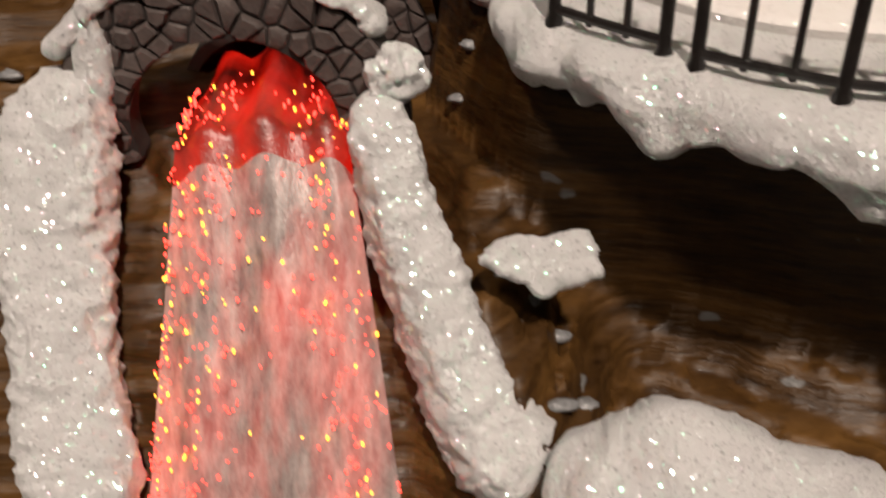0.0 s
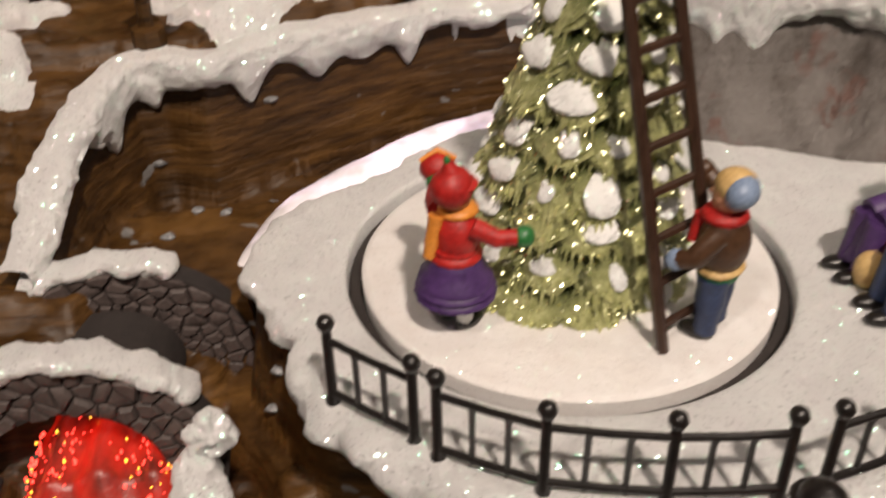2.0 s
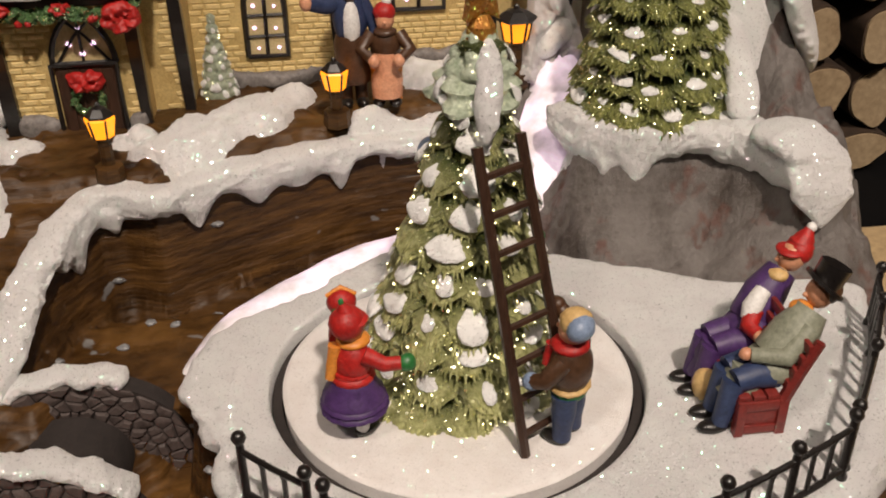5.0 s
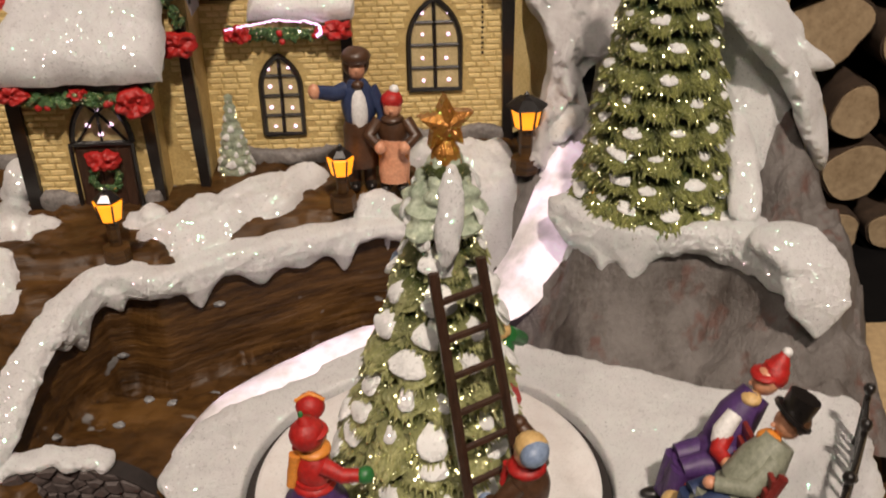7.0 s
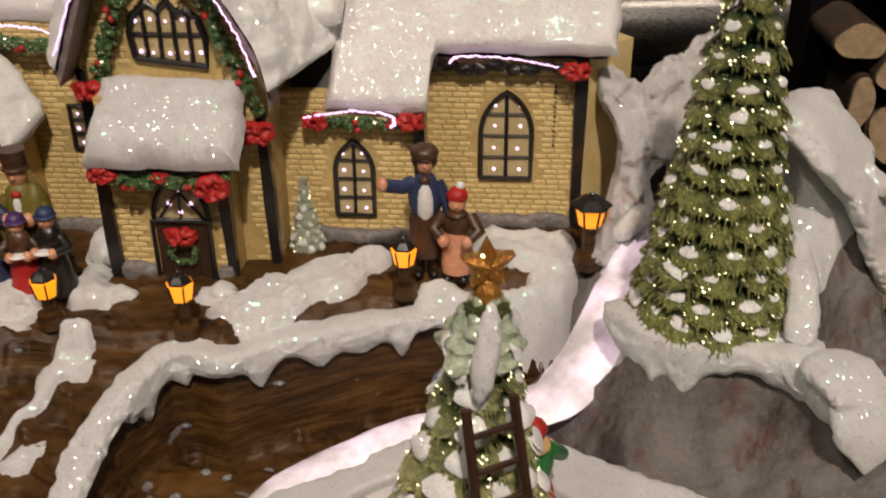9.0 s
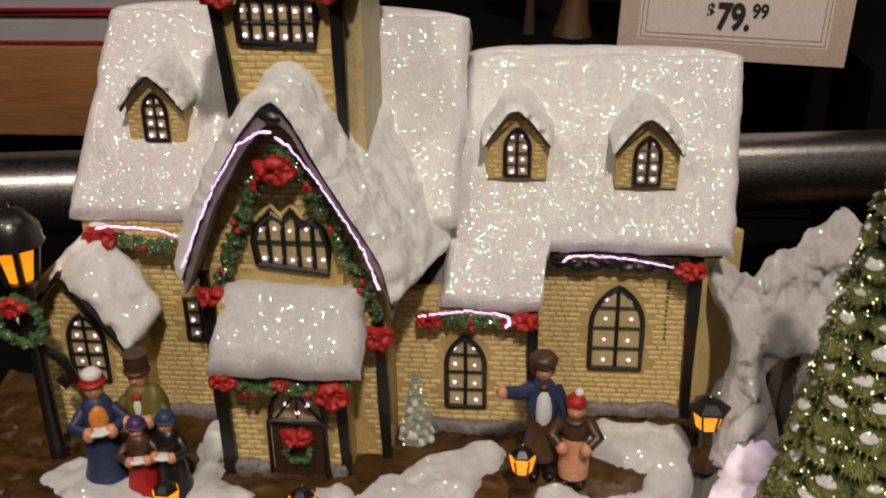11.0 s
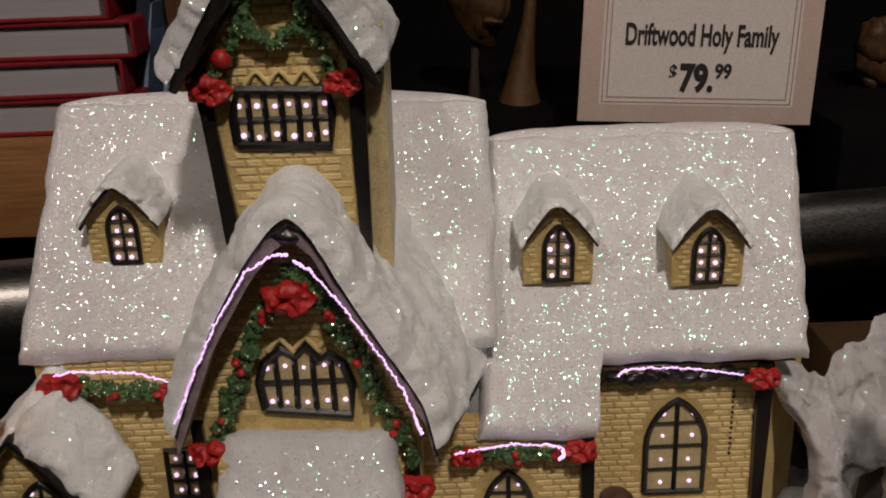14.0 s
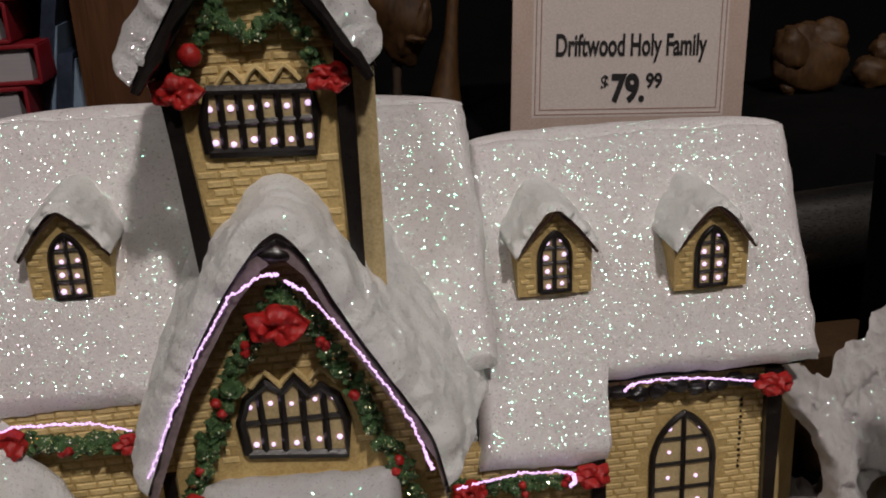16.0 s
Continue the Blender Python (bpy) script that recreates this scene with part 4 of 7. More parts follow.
def arch(cx, half, z0, z1, n=7):
    """A pointed arch outline, counter-clockwise from the front's left foot."""
    spring = z1 - half * 1.732
    pts = [(cx - half, z0), (cx + half, z0), (cx + half, spring)]
    for k in range(1, n):
        a = k / n * math.pi / 3
        pts.append((cx - half + 2 * half * math.cos(a), spring + 2 * half * math.sin(a)))
    pts.append((cx, z1))
    for k in range(n - 1, 0, -1):
        a = k / n * math.pi / 3
        pts.append((cx + half - 2 * half * math.cos(a), spring + 2 * half * math.sin(a)))
    pts.append((cx - half, spring))
    return pts


def in_outline(x, z, outline):
    hit = False
    for (ax, az), (bx, bz) in zip(outline, outline[1:] + outline[:1]):
        if (az > z) != (bz > z) and x < (bx - ax) * (z - az) / (bz - az) + ax:
            hit = not hit
    return hit


def lattice_window(parent, outline, y, cols, rows, dots=True, flush=0.10, frame=0.095, seed=0, name="window"):
    """A leaded window in a wall whose face is at y: dark frame and bars, cream panes, a point of light in each pane."""
    rng = random.Random(seed)
    xs, zs = [p[0] for p in outline], [p[1] for p in outline]
    x0, x1, z0, z1 = min(xs), max(xs), min(zs), max(zs)
    win = part(name, Geo().prism(outline, y - 0.02, y + 0.12), CREAM, parent, flat=True)
    loop = [(px, y - 0.05, pz) for px, pz in outline]
    part("frame", Geo().tube(loop + loop[:1], frame, 6), BLACK, win)
    def wob(a):
        return a + rng.uniform(-0.02, 0.02)

    for i in range(1, cols):
        bx = x0 + (x1 - x0) * i / cols
        inside = [z for z in np.linspace(z0, z1, 40) if in_outline(bx + 1e-4, z, outline)]
        if len(inside) > 2:
            part("bar", Geo().tube([(wob(bx), y - 0.05, inside[0]), (wob(bx), y - 0.06, (inside[0] + inside[-1]) / 2), (wob(bx), y - 0.05, inside[-1])], frame * 0.72, 5), BLACK, win)
    for j in range(1, rows):
        bz = z0 + (z1 - z0) * j / rows
        inside = [x for x in np.linspace(x0, x1, 40) if in_outline(x, bz + 1e-4, outline)]
        if len(inside) > 2:
            part("bar", Geo().tube([(inside[0], y - 0.05, wob(bz)), (inside[-1], y - 0.05, wob(bz))], frame * 0.62, 5), BLACK, win)
    if dots:
        g = Geo()
        for i in range(cols):
            for j in range(rows):
                px, pz = x0 + (x1 - x0) * (i + 0.5) / cols, z0 + (z1 - z0) * (j + 0.42) / rows
                if in_outline(px, pz, outline):
                    s = rng.uniform(0.05, 0.075)
                    g.ball((px + rng.uniform(-0.05, 0.05), y - 0.05, pz + rng.uniform(-0.05, 0.03)), (s, s * 0.7, s), seg=8, rings=5)
        tagged(part("fibre_light", g, FIBRE, win, "points of pinkish white light"), kind="stuff")
    return win


def brick_face(outline, y, gaps, bw=0.5, bh=0.205, seed=0):
    """Places of bricks over an outline on a wall face at y, leaving the gaps (outlines) free."""
    rng = random.Random(seed)
    xs, zs = [p[0] for p in outline], [p[1] for p in outline]
    rows, z, k = [], min(zs) + 0.04, 0
    while z < max(zs) - bh * 0.6:
        x = min(xs) - (0.5 * bw if k % 2 else 0.0) + rng.uniform(-0.04, 0.04)
        while x < max(xs):
            w = bw * rng.uniform(0.85, 1.12)
            cx, cz = x + w / 2, z + bh / 2
            corners = [(cx + a * w * 0.45, cz + b * bh * 0.4) for a in (-1, 1) for b in (-1, 1)]
            if all(in_outline(a, b, outline) for a, b in corners) and not any(in_outline(a, b, o) for o in gaps for a, b in corners + [(cx, cz)]):
                rows.append((cx, y, cz, w - 0.04, bh - 0.04))
            x += w
        z += bh
        k += 1
    return rows


def brick_geo(w, h, seed):
    """One worn brick, its face to the front."""
    rng = random.Random(seed)
    i = 0.03
    a, b = w / 2, h / 2
    q = [rng.uniform(-0.014, 0.014) for _ in range(8)]
    y = [-0.024 - rng.uniform(0, 0.012) for _ in range(4)]
    v = [(-a, 0.01, -b), (a, 0.01, -b), (a, 0.01, b), (-a, 0.01, b)]
    v += [(-a + i + q[0], y[0], -b + i + q[1]), (a - i + q[2], y[1], -b + i + q[3]), (a - i + q[4], y[2], b - i + q[5]), (-a + i + q[6], y[3], b - i + q[7])]
    return Geo().add(v, [(4, 5, 6), (4, 6, 7), (0, 1, 5, 4), (1, 2, 6, 5), (2, 3, 7, 6), (3, 0, 4, 7)])


BRICK_W = (0.37, 0.41, 0.45, 0.49, 0.53)
BRICK_MESH = [[mesh_of("brick", brick_geo(w, 0.165, 9 * i + k), TAN, True) for k in range(3)] for i, w in enumerate(BRICK_W)]
LAID = []


def lay(parent, places):
    """Remembers bricks to be set into a wall once the large things stand."""
    LAID.append((parent, places))


def wall(name, outline, y0, y1, gaps=(), seed=0, bricks=True, label=""):
    w = part(name, Geo().prism(outline, y0, y1), TAN_JOINT, house, label, flat=True)
    if bricks:
        lay(w, brick_face(outline, y0, gaps, seed=seed))
    return w


def grow(outline, d):
    cx = sum(p[0] for p in outline) / len(outline)
    cz = sum(p[1] for p in outline) / len(outline)
    out = []
    for x, z in outline:
        l = math.hypot(x - cx, z - cz)
        out.append((x + (x - cx) / l * d, z + (z - cz) / l * d))
    return out


def rect(x0, x1, z0, z1):
    return [(x0, z0), (x1, z0), (x1, z1), (x0, z1)]


# walls
W_BIG = arch(0.86, 0.9, 4.25, 7.5)
W_MID = arch(-4.4, 0.66, 3.35, 6.15)
W_GABLE = [(-10.85, 9.55), (-8.6, 9.3), (-8.55, 10.2), (-8.75, 10.85), (-9.1, 11.1), (-9.35, 10.95), (-9.65, 11.35), (-9.95, 11.1), (-10.3, 11.3), (-10.75, 10.95), (-10.95, 10.4)]
W_TOWER = [(-10.95, 16.5), (-8.7, 16.4), (-8.62, 17.2), (-8.68, 17.75), (-10.85, 17.85), (-11.0, 17.2)]
W_FAN = arch(-9.7, 0.92, 4.45, 6.05)
W_BAY = arch(-17.35, 0.62, 4.7, 7.3)
W_LEFT = rect(-14.3, -13.3, 5.6, 7.2)
right_wall = wall("wall_right_wing", rect(-2.0, 3.55, FLOOR, 8.9), 15.3, 20.5, [grow(W_BIG, 0.12)], 1)
mid_wall = wall("wall_middle", rect(-6.9, -1.95, FLOOR, 7.9), 13.8, 19, [grow(W_MID, 0.12)], 2)
gable_wall = wall("wall_gable", [(-12.55, FLOOR), (-6.85, FLOOR), (-6.8, 9.6), (-7.3, 10.8), (-8.28, 12.5), (-9.17, 14.35), (-9.6, 14.75), (-10.0, 14.5), (-10.68, 13.72), (-11.72, 11.95), (-12.55, 10.0)], 12.05, 17, [grow(W_GABLE, 0.15), rect(-12.3, -7.7, 2, 9.2)], 3)
porch_wall = wall("wall_porch", rect(-12.0, -8.05, FLOOR - 0.2, 8.6), 10.85, 12.2, [grow(W_FAN, 0.1), rect(-10.7, -8.75, 1.5, 4.6)], 4)
left_wall = wall("wall_left_wing", rect(-17.6, -12.4, FLOOR, 10.6), 14.0, 20, [grow(W_LEFT, 0.1)], 5)
bay_wall = wall("wall_bay", [(-19.0, FLOOR), (-15.7, FLOOR), (-15.7, 6.8), (-17.5, 9.1), (-19.0, 7.3)], 12.4, 14.2, [grow(W_BAY, 0.1)], 6)
part("wall_side", Geo().add([(3.5, 15.45, FLOOR), (5.3, 17.3, FLOOR), (4.5, 18.5, FLOOR), (2.6, 17, FLOOR), (3.5, 15.45, 8.9), (5.3, 17.3, 8.9), (4.5, 18.5, 8.9), (2.6, 17, 8.9)], [(0, 1, 5, 4), (1, 2, 6, 5), (2, 3, 7, 6), (3, 0, 4, 7), (4, 5, 6, 7)]), TAN, house, flat=True)
T_FACE = [(-11.2, 13.0), (-8.05, 13.0), (-7.98, 19.4), (-9.8, 22.0), (-11.75, 19.4)]
tower = part("tower", Geo().prism(T_FACE, 12.75, 16.2), TAN_JOINT, house, "tall tan brick tower", flat=True)
part("tower_side", Geo().prism([(-8.05, 13.0), (-7.35, 13.0), (-7.3, 19.2), (-7.98, 19.4)], 12.95, 16.2), CREAM, tower, flat=True)
for k, (w, y, o, c, r) in enumerate([(right_wall, 15.3, W_BIG, 2, 4), (mid_wall, 13.8, W_MID, 2, 4), (gable_wall, 12.05, W_GABLE, 5, 2), (tower, 12.75, W_TOWER, 6, 2), (bay_wall, 12.4, W_BAY, 2, 5), (left_wall, 14.0, W_LEFT, 2, 3)]):
    lattice_window(w, o, y, c, r, seed=k, frame=0.125 if c > 4 else 0.1)
fan = lattice_window(porch_wall, W_FAN, 10.85, 1, 1, dots=False, name="fan_window")
for a in (-0.5, 0, 0.5):
    part("bar", Geo().tube([(-9.7 + a * 1.5, 10.79, 4.5), (-9.7 + a * 0.3, 10.78, 5.3), (-9.7 - a * 0.9, 10.79, 5.85)], 0.05, 5), BLACK, fan)
g = Geo()
for x, z in ((-9.7, 5.5), (-10.05, 5.05), (-9.35, 5.05), (-9.7, 4.75)):
    g.ball((x, 10.8, z), (0.085, 0.06, 0.085), seg=8, rings=5)
tagged(part("fibre_light", g, FIBRE, fan, "points of pinkish white light"), kind="stuff")
# ripple mouldings over the gable and tower windows
g = Geo()
for cx in (-10.3, -9.65, -9.05):
    g.tube([(cx - 0.34, 11.95, 11.25), (cx - 0.12, 11.92, 11.5), (cx, 11.92, 11.62), (cx + 0.12, 11.92, 11.5), (cx + 0.34, 11.95, 11.2)], 0.07, 6)
part("moulding", g, TAN, gable_wall)
g = Geo()
for cx in (-10.35, -9.8, -9.2):
    g.tube([(cx - 0.3, 12.68, 17.95), (cx - 0.1, 12.66, 18.2), (cx, 12.66, 18.28), (cx + 0.1, 12.66, 18.2), (cx + 0.3, 12.68, 17.95)], 0.06, 6)
part("moulding", g, TAN, tower)


def post(p, q, r=0.2, y=0.0, parent=house):
    """A square timber on a corner."""
    g = Geo()
    (xa, ya, za), (xb, yb, zb) = p, q
    n = 7
    rows = []
    for k in range(n):
        a = k / (n - 1)
        w = r * (1 + 0.12 * math.sin(5 * a + xa))
        x, y, z = xa + (xb - xa) * a, ya + (yb - ya) * a, za + (zb - za) * a
        rows.append([(x - w, y - w, z), (x + w, y - w, z), (x + w, y + w, z), (x - w, y + w, z)])
    g.grid(np.array(rows), wrap=True)
    g.f += [(3, 2, 1, 0), tuple(4 * (n - 1) + i for i in range(4))]
    g.m += [0, 0]
    return part("corner_post", g, BLACK, parent, flat=True)


post((3.45, 15.25, FLOOR), (3.4, 15.25, 8.7), 0.2)
post((-2.05, 13.75, FLOOR), (-2.1, 13.75, 7.6), 0.17)
post((-6.95, 12.0, FLOOR), (-7.05, 12.0, 8.0), 0.17)
post((-12.1, 10.85, FLOOR), (-12.15, 10.85, 6.9), 0.2)
post((-8.15, 10.85, FLOOR), (-8.2, 10.85, 6.6), 0.17)
post((-12.65, 12.0, FLOOR), (-12.7, 12.0, 9.2), 0.17)
post((-15.75, 12.35, FLOOR), (-15.75, 12.35, 6.6), 0.14)
post((-11.2, 12.72, 13.0), (-11.75, 12.72, 18.9), 0.19, parent=tower)
post((-7.98, 12.72, 13.3), (-7.98, 12.72, 18.9), 0.17, parent=tower)
for x0, x1, y in ((-1.95, 3.4, 15.2), (-6.7, -2.2, 13.7), (-12.0, -10.7, 10.75), (-8.7, -8.1, 10.75), (-17.2, -12.9, 13.9)):
    n = max(3, int((x1 - x0) / 0.8) + 1)
    g = Geo().sweep([(x0 + (x1 - x0) * k / (n - 1), y, FLOOR + 0.22) for k in range(n)], [0.24 + 0.07 * math.sin(2.6 * k + x0) for k in range(n)], [0.30 + 0.09 * math.sin(1.9 * k + x0) for k in range(n)], 20, 12, 0.3, 1.9, s=int(x1 * 7) % 50, flat=0.6, crust=0.12)
    part("footing_stone", g, FOOT_STONE, house, "rough grey stone footing", angle=60)

# door with wreath
door = part("door", Geo().box(-10.6, -8.85, 10.72, 10.9, 1.7, 4.4, 0, 0.05), DARK_WOOD, house, "dark brown plank door")
g = Geo()
for k in range(5):
    x = -10.5 + k * 0.33
    g.box(x, x + 0.29, 10.68, 10.75, 2.05, 4.3, 0, 0.02)
part("planks", g, DARK_WOOD, door, flat=True)
g = Geo().tube([(-10.68, 10.68, 2.0), (-10.68, 10.68, 4.45), (-8.77, 10.68, 4.45), (-8.77, 10.68, 2.0)], 0.09, 6)
part("door_frame", g, BLACK, door)


def bow(cx, y, cz, s, parent, name="bow"):
    """A crumpled red ribbon bow: one moulded lump with uneven loops, creases and ragged tails."""
    k = math.sin(cx * 7.3 + cz * 3.1) * 3
    a = np.linspace(0, 2 * math.pi, 44, endpoint=False)[None]
    q = np.linspace(0, 1, 11)[:, None]
    out = 0.70 + 0.16 * np.cos(a) ** 2 + 0.17 * fbm(np.cos(a) * 2.2 + k, np.sin(a) * 2.2, 0, 3, 91)
    fold = 1 + 0.75 * fbm(out * q * np.cos(a) * 3.2 + k, out * q * np.sin(a) * 3.2, 0, 3, 92) + 0.2 * q * np.sin(7 * a + k)
    deep = (0.16 + 0.30 * np.sqrt(np.clip(1 - q ** 3, 0, 1)) * fold - 0.14 * np.exp(-(q / 0.22) ** 2) + 0.10 * np.exp(-(q / 0.1) ** 2)) * np.where(q < 1, 1, 0)
    x, z = cx + s * out * q * np.cos(a), cz + s * out * q * np.sin(a) * 0.86
    g = Geo().grid(np.stack([x, y + 0.10 * s - s * deep, z], -1), wrap=True)
    return part(name, g, RED, parent, "crumpled red ribbon bow", angle=50)


def garland(pts, r, parent, berries=4, seed=0, n=26):
    """A rope of green sprigs."""
    rng = random.Random(seed)
    pts = np.array(pts, float)
    g = Geo()
    t = np.linspace(0, len(pts) - 1, int(n * 1.6))
    for q in t:
        c = [np.interp(q, range(len(pts)), pts[:, k]) for k in range(3)]
        for _ in range(2):
            p = [a + rng.uniform(-r * 0.6, r * 0.6) for a in c]
            g.ball(p, (r * rng.uniform(0.42, 0.72), r * 0.5, r * rng.uniform(0.4, 0.65)), 0, 8, 6, 0.6, Euler((rng.random(), rng.random(), rng.random())).to_matrix(), freq=3.0)
    ob = tagged(part("garland", g, GARLAND, parent), "green glittered fir garland", kind="stuff")
    g = Geo()
    for k in range(berries):
        q = (k + 0.5) / berries * (len(pts) - 1)
        c = [np.interp(q, range(len(pts)), pts[:, i]) for i in range(3)]
        for _ in range(2):
            g = Geo().ball((c[0] + rng.uniform(-r, r) * 0.7, c[1] - r * 0.7, c[2] + rng.uniform(-r, r) * 0.7), r * 0.45, 0, 8, 6, 0.2)
            part("berry", g, RED, ob)
    return ob


def wreath(cx, y, cz, r, parent, with_bow=True):
    g = Geo()
    rng = random.Random(int(cz * 10))
    for k in range(54):
        a = 2 * math.pi * k / 54
        q = r * rng.uniform(0.82, 1.16)
        g.ball((cx + q * math.cos(a), y + r * rng.uniform(-0.15, 0.12), cz + q * math.sin(a)), (r * 0.2, r * 0.17, r * rng.uniform(0.14, 0.24)), 0, 8, 6, 0.6, Euler((0, -a, 0)).to_matrix(), k, 3.0)
    w = tagged(part("wreath", g, GARLAND, parent), "green wreath", kind="stuff")
    if with_bow:
        bow(cx, y - r * 0.3, cz + r * 0.75, r * 0.75, w)
    return w


wreath(-9.75, 10.62, 3.35, 0.42, door, False)
bow(-9.75, 10.52, 3.95, 0.62, door)
wreath(-9.8, 12.45, 19.75, 0.72, tower)

# roofs: dark boards below, snow on top

def gable_block(name, x0, x1, ya, za, yr, zr, yb, zb):
    """A solid under a roof: eave (ya, za), ridge (yr, zr), rear eave (yb, zb), from x0 to x1."""
    v = [(x, y, z) for x in (x0, x1) for y, z in ((ya, za), (yr, zr), (yb, zb))]
    return part(name, Geo().add(v, [(0, 2, 1), (3, 4, 5), (0, 1, 4, 3), (1, 2, 5, 4), (2, 0, 3, 5)]), BLACK, house, flat=True)


gable_block("roof_core", -17.4, -4.75, 14.3, 10.2, 18.9, 15.8, 23.5, 10.2)
gable_block("roof_core", -2.2, 4.2, 15.0, 8.8, 18.9, 14.4, 23, 8.8)
gable_block("roof_core", -6.5, -1.9, 14.0, 7.6, 18.9, 14.4, 24, 7.4)
main = Geo()
main.slab((-17.95, 13.9, 10.15), (-4.6, 14.0, 10.1), (-4.55, 18.9, 16.0), (-17.55, 18.9, 16.35), 0.55, 120, 50, 0.45, 0.06, 0.10, 0.9, s=1)
main.slab((-4.6, 23.5, 10.3), (-17.95, 23.5, 10.3), (-17.55, 18.9, 16.35), (-4.55, 18.9, 16.0), 0.5, 40, 20, 0.45, 0.05, 0.1, s=2)
main.sweep([(-17.5, 18.95, 16.3), (-11, 18.95, 16.2), (-4.6, 18.95, 15.95)], 0.45, 0.38, 18, 20, 0.04)
part("snow_roof", main, ROOF_SNOW, house, "glittering snow on the long roof", angle=80)
low = Geo()
low.slab((-5.3, 13.6, 7.35), (4.35, 13.7, 7.3), (5.0, 19.0, 14.7), (-4.65, 19.0, 14.75), 0.55, 150, 60, 0.45, 0.06, 0.09, 0.9, low=lambda u: 0.224 * smooth(0.352, 0.37, u), s=3)
low.slab((4.6, 23, 9), (-5, 23, 9), (-4.65, 19.0, 14.75), (5.0, 19.0, 14.7), 0.5, 40, 20, 0.45, 0.05, 0.1, s=4)
low.sweep([(-4.7, 19.05, 14.7), (0, 19.05, 14.7), (4.95, 19.05, 14.65)], 0.45, 0.38, 18, 20, 0.04)
part("snow_roof", low, ROOF_SNOW, house, "glittering snow on the lower roof", angle=80)
# big gable
GABLE_LINE = [(-12.95, 9.55), (-11.75, 12.45), (-10.7, 14.2), (-10.0, 15.05), (-9.6, 15.3), (-9.15, 14.85), (-8.25, 13.0), (-7.25, 11.3), (-6.65, 10.2), (-6.4, 8.95)]
gab = Geo().cape(GABLE_LINE, 10.66, 16.8, 0.44, (0.5, 1.9), 0.3, 200, 130, 0.4, 0.11, 0.08, 1.5, s=5)
part("snow_roof", gab, MATT_SNOW, house, "matt white snow on the steep gable", angle=80)
g = Geo()
low_line = [(x, z - 0.62) for x, z in GABLE_LINE]
for y, order in ((10.8, 1), (12.1, -1)):
    g.grid(np.array([[(x, y, z) for x, z in GABLE_LINE], [(x, y, z) for x, z in low_line]][::order]))
g.grid(np.array([[(x, 10.8, z) for x, z in low_line], [(x, 12.1, z) for x, z in low_line]]))
part("soffit", g, SOFFIT, gable_wall, "mauve grey boards under the gable", flat=True)
g = Geo()
for line in ([(-9.65, 15.05), (-9.22, 14.78), (-8.3, 12.98), (-7.32, 11.3), (-6.72, 10.25), (-6.45, 9.1), (-6.4, 8.75)], [(-9.65, 15.05), (-10.15, 14.8), (-10.72, 14.12), (-11.75, 12.36), (-12.4, 10.9), (-12.93, 9.55)]):
    n = 22
    pts = [(np.interp(k / n * (len(line) - 1), range(len(line)), [p[0] for p in line]), 10.78, np.interp(k / n * (len(line) - 1), range(len(line)), [p[1] for p in line]) + 0.03 * math.sin(3.1 * k)) for k in range(n + 1)]
    g.tube(pts, [0.05 + 0.022 * math.sin(2.3 * k) for k in range(n + 1)], 7)
g.ball((-9.72, 10.95, 14.72), (0.36, 0.25, 0.22), 0, 10, 7, 0.2)
part("bargeboard", g, BLACK, gable_wall)


def light_string(pts, parent, r=0.031, seed=0):
    """A bright tube of fibre ends along an eave."""
    rng = random.Random(seed)
    pts = np.array(pts, float)
    t = np.linspace(0, len(pts) - 1, 13 * (len(pts) - 1))
    fine = [[np.interp(q, range(len(pts)), pts[:, k]) + rng.uniform(-0.025, 0.025) for k in range(3)] for q in t]
    g = Geo().tube(fine, r * 0.55, 6)
    for p in fine:
        g.ball(p, r * rng.uniform(0.8, 1.35), 0, 7, 5)
    return part("light_string", g, STRING, parent, "thin string of tiny lit beads along the eave")


light_string([(-12.85, 10.62, 10.0), (-12.18, 10.6, 11.45), (-11.47, 10.58, 12.8), (-10.68, 10.58, 14.0), (-10.0, 10.55, 14.4), (-9.65, 10.55, 14.4)], gable_wall, seed=1)
light_string([(-9.55, 10.55, 14.25), (-9.2, 10.55, 14.0), (-8.45, 10.58, 12.98), (-7.82, 10.58, 11.95), (-7.18, 10.6, 10.78), (-6.9, 10.6, 9.95), (-6.75, 10.62, 9.45)], gable_wall, seed=2)
light_string([(-1.1, 14.55, 8.75), (-0.9, 14.5, 8.95), (-0.3, 14.5, 9.0), (0.8, 14.5, 8.95), (1.5, 14.5, 8.85), (2.5, 14.5, 8.65)], right_wall, seed=3)
light_string([(-5.9, 13.2, 7.2), (-5.2, 13.15, 7.35), (-4.3, 13.1, 7.5), (-3.3, 13.1, 7.45), (-2.9, 13.1, 7.3), (-2.85, 13.1, 7.05), (-3.0, 13.1, 6.95)], mid_wall, seed=4)
light_string([(-17.1, 13.3, 10.0), (-16.3, 13.25, 10.2), (-15.4, 13.25, 10.15), (-14.6, 13.25, 10.1), (-13.7, 13.3, 9.75)], left_wall, seed=5)
garland([(-5.8, 13.5, 7.0), (-4.3, 13.45, 6.9), (-2.4, 13.5, 6.95)], 0.24, mid_wall, 3, 1)
bow(-5.6, 13.3, 7.0, 0.5, mid_wall)
bow(-2.35, 13.3, 7.05, 0.62, mid_wall)
g = Geo()
for k in range(9):
    g.ball((-1.7 + k * 0.55, 14.95, 8.45 + 0.08 * math.sin(k * 2)), (0.36, 0.2, 0.2), 0, 8, 5, 0.25)
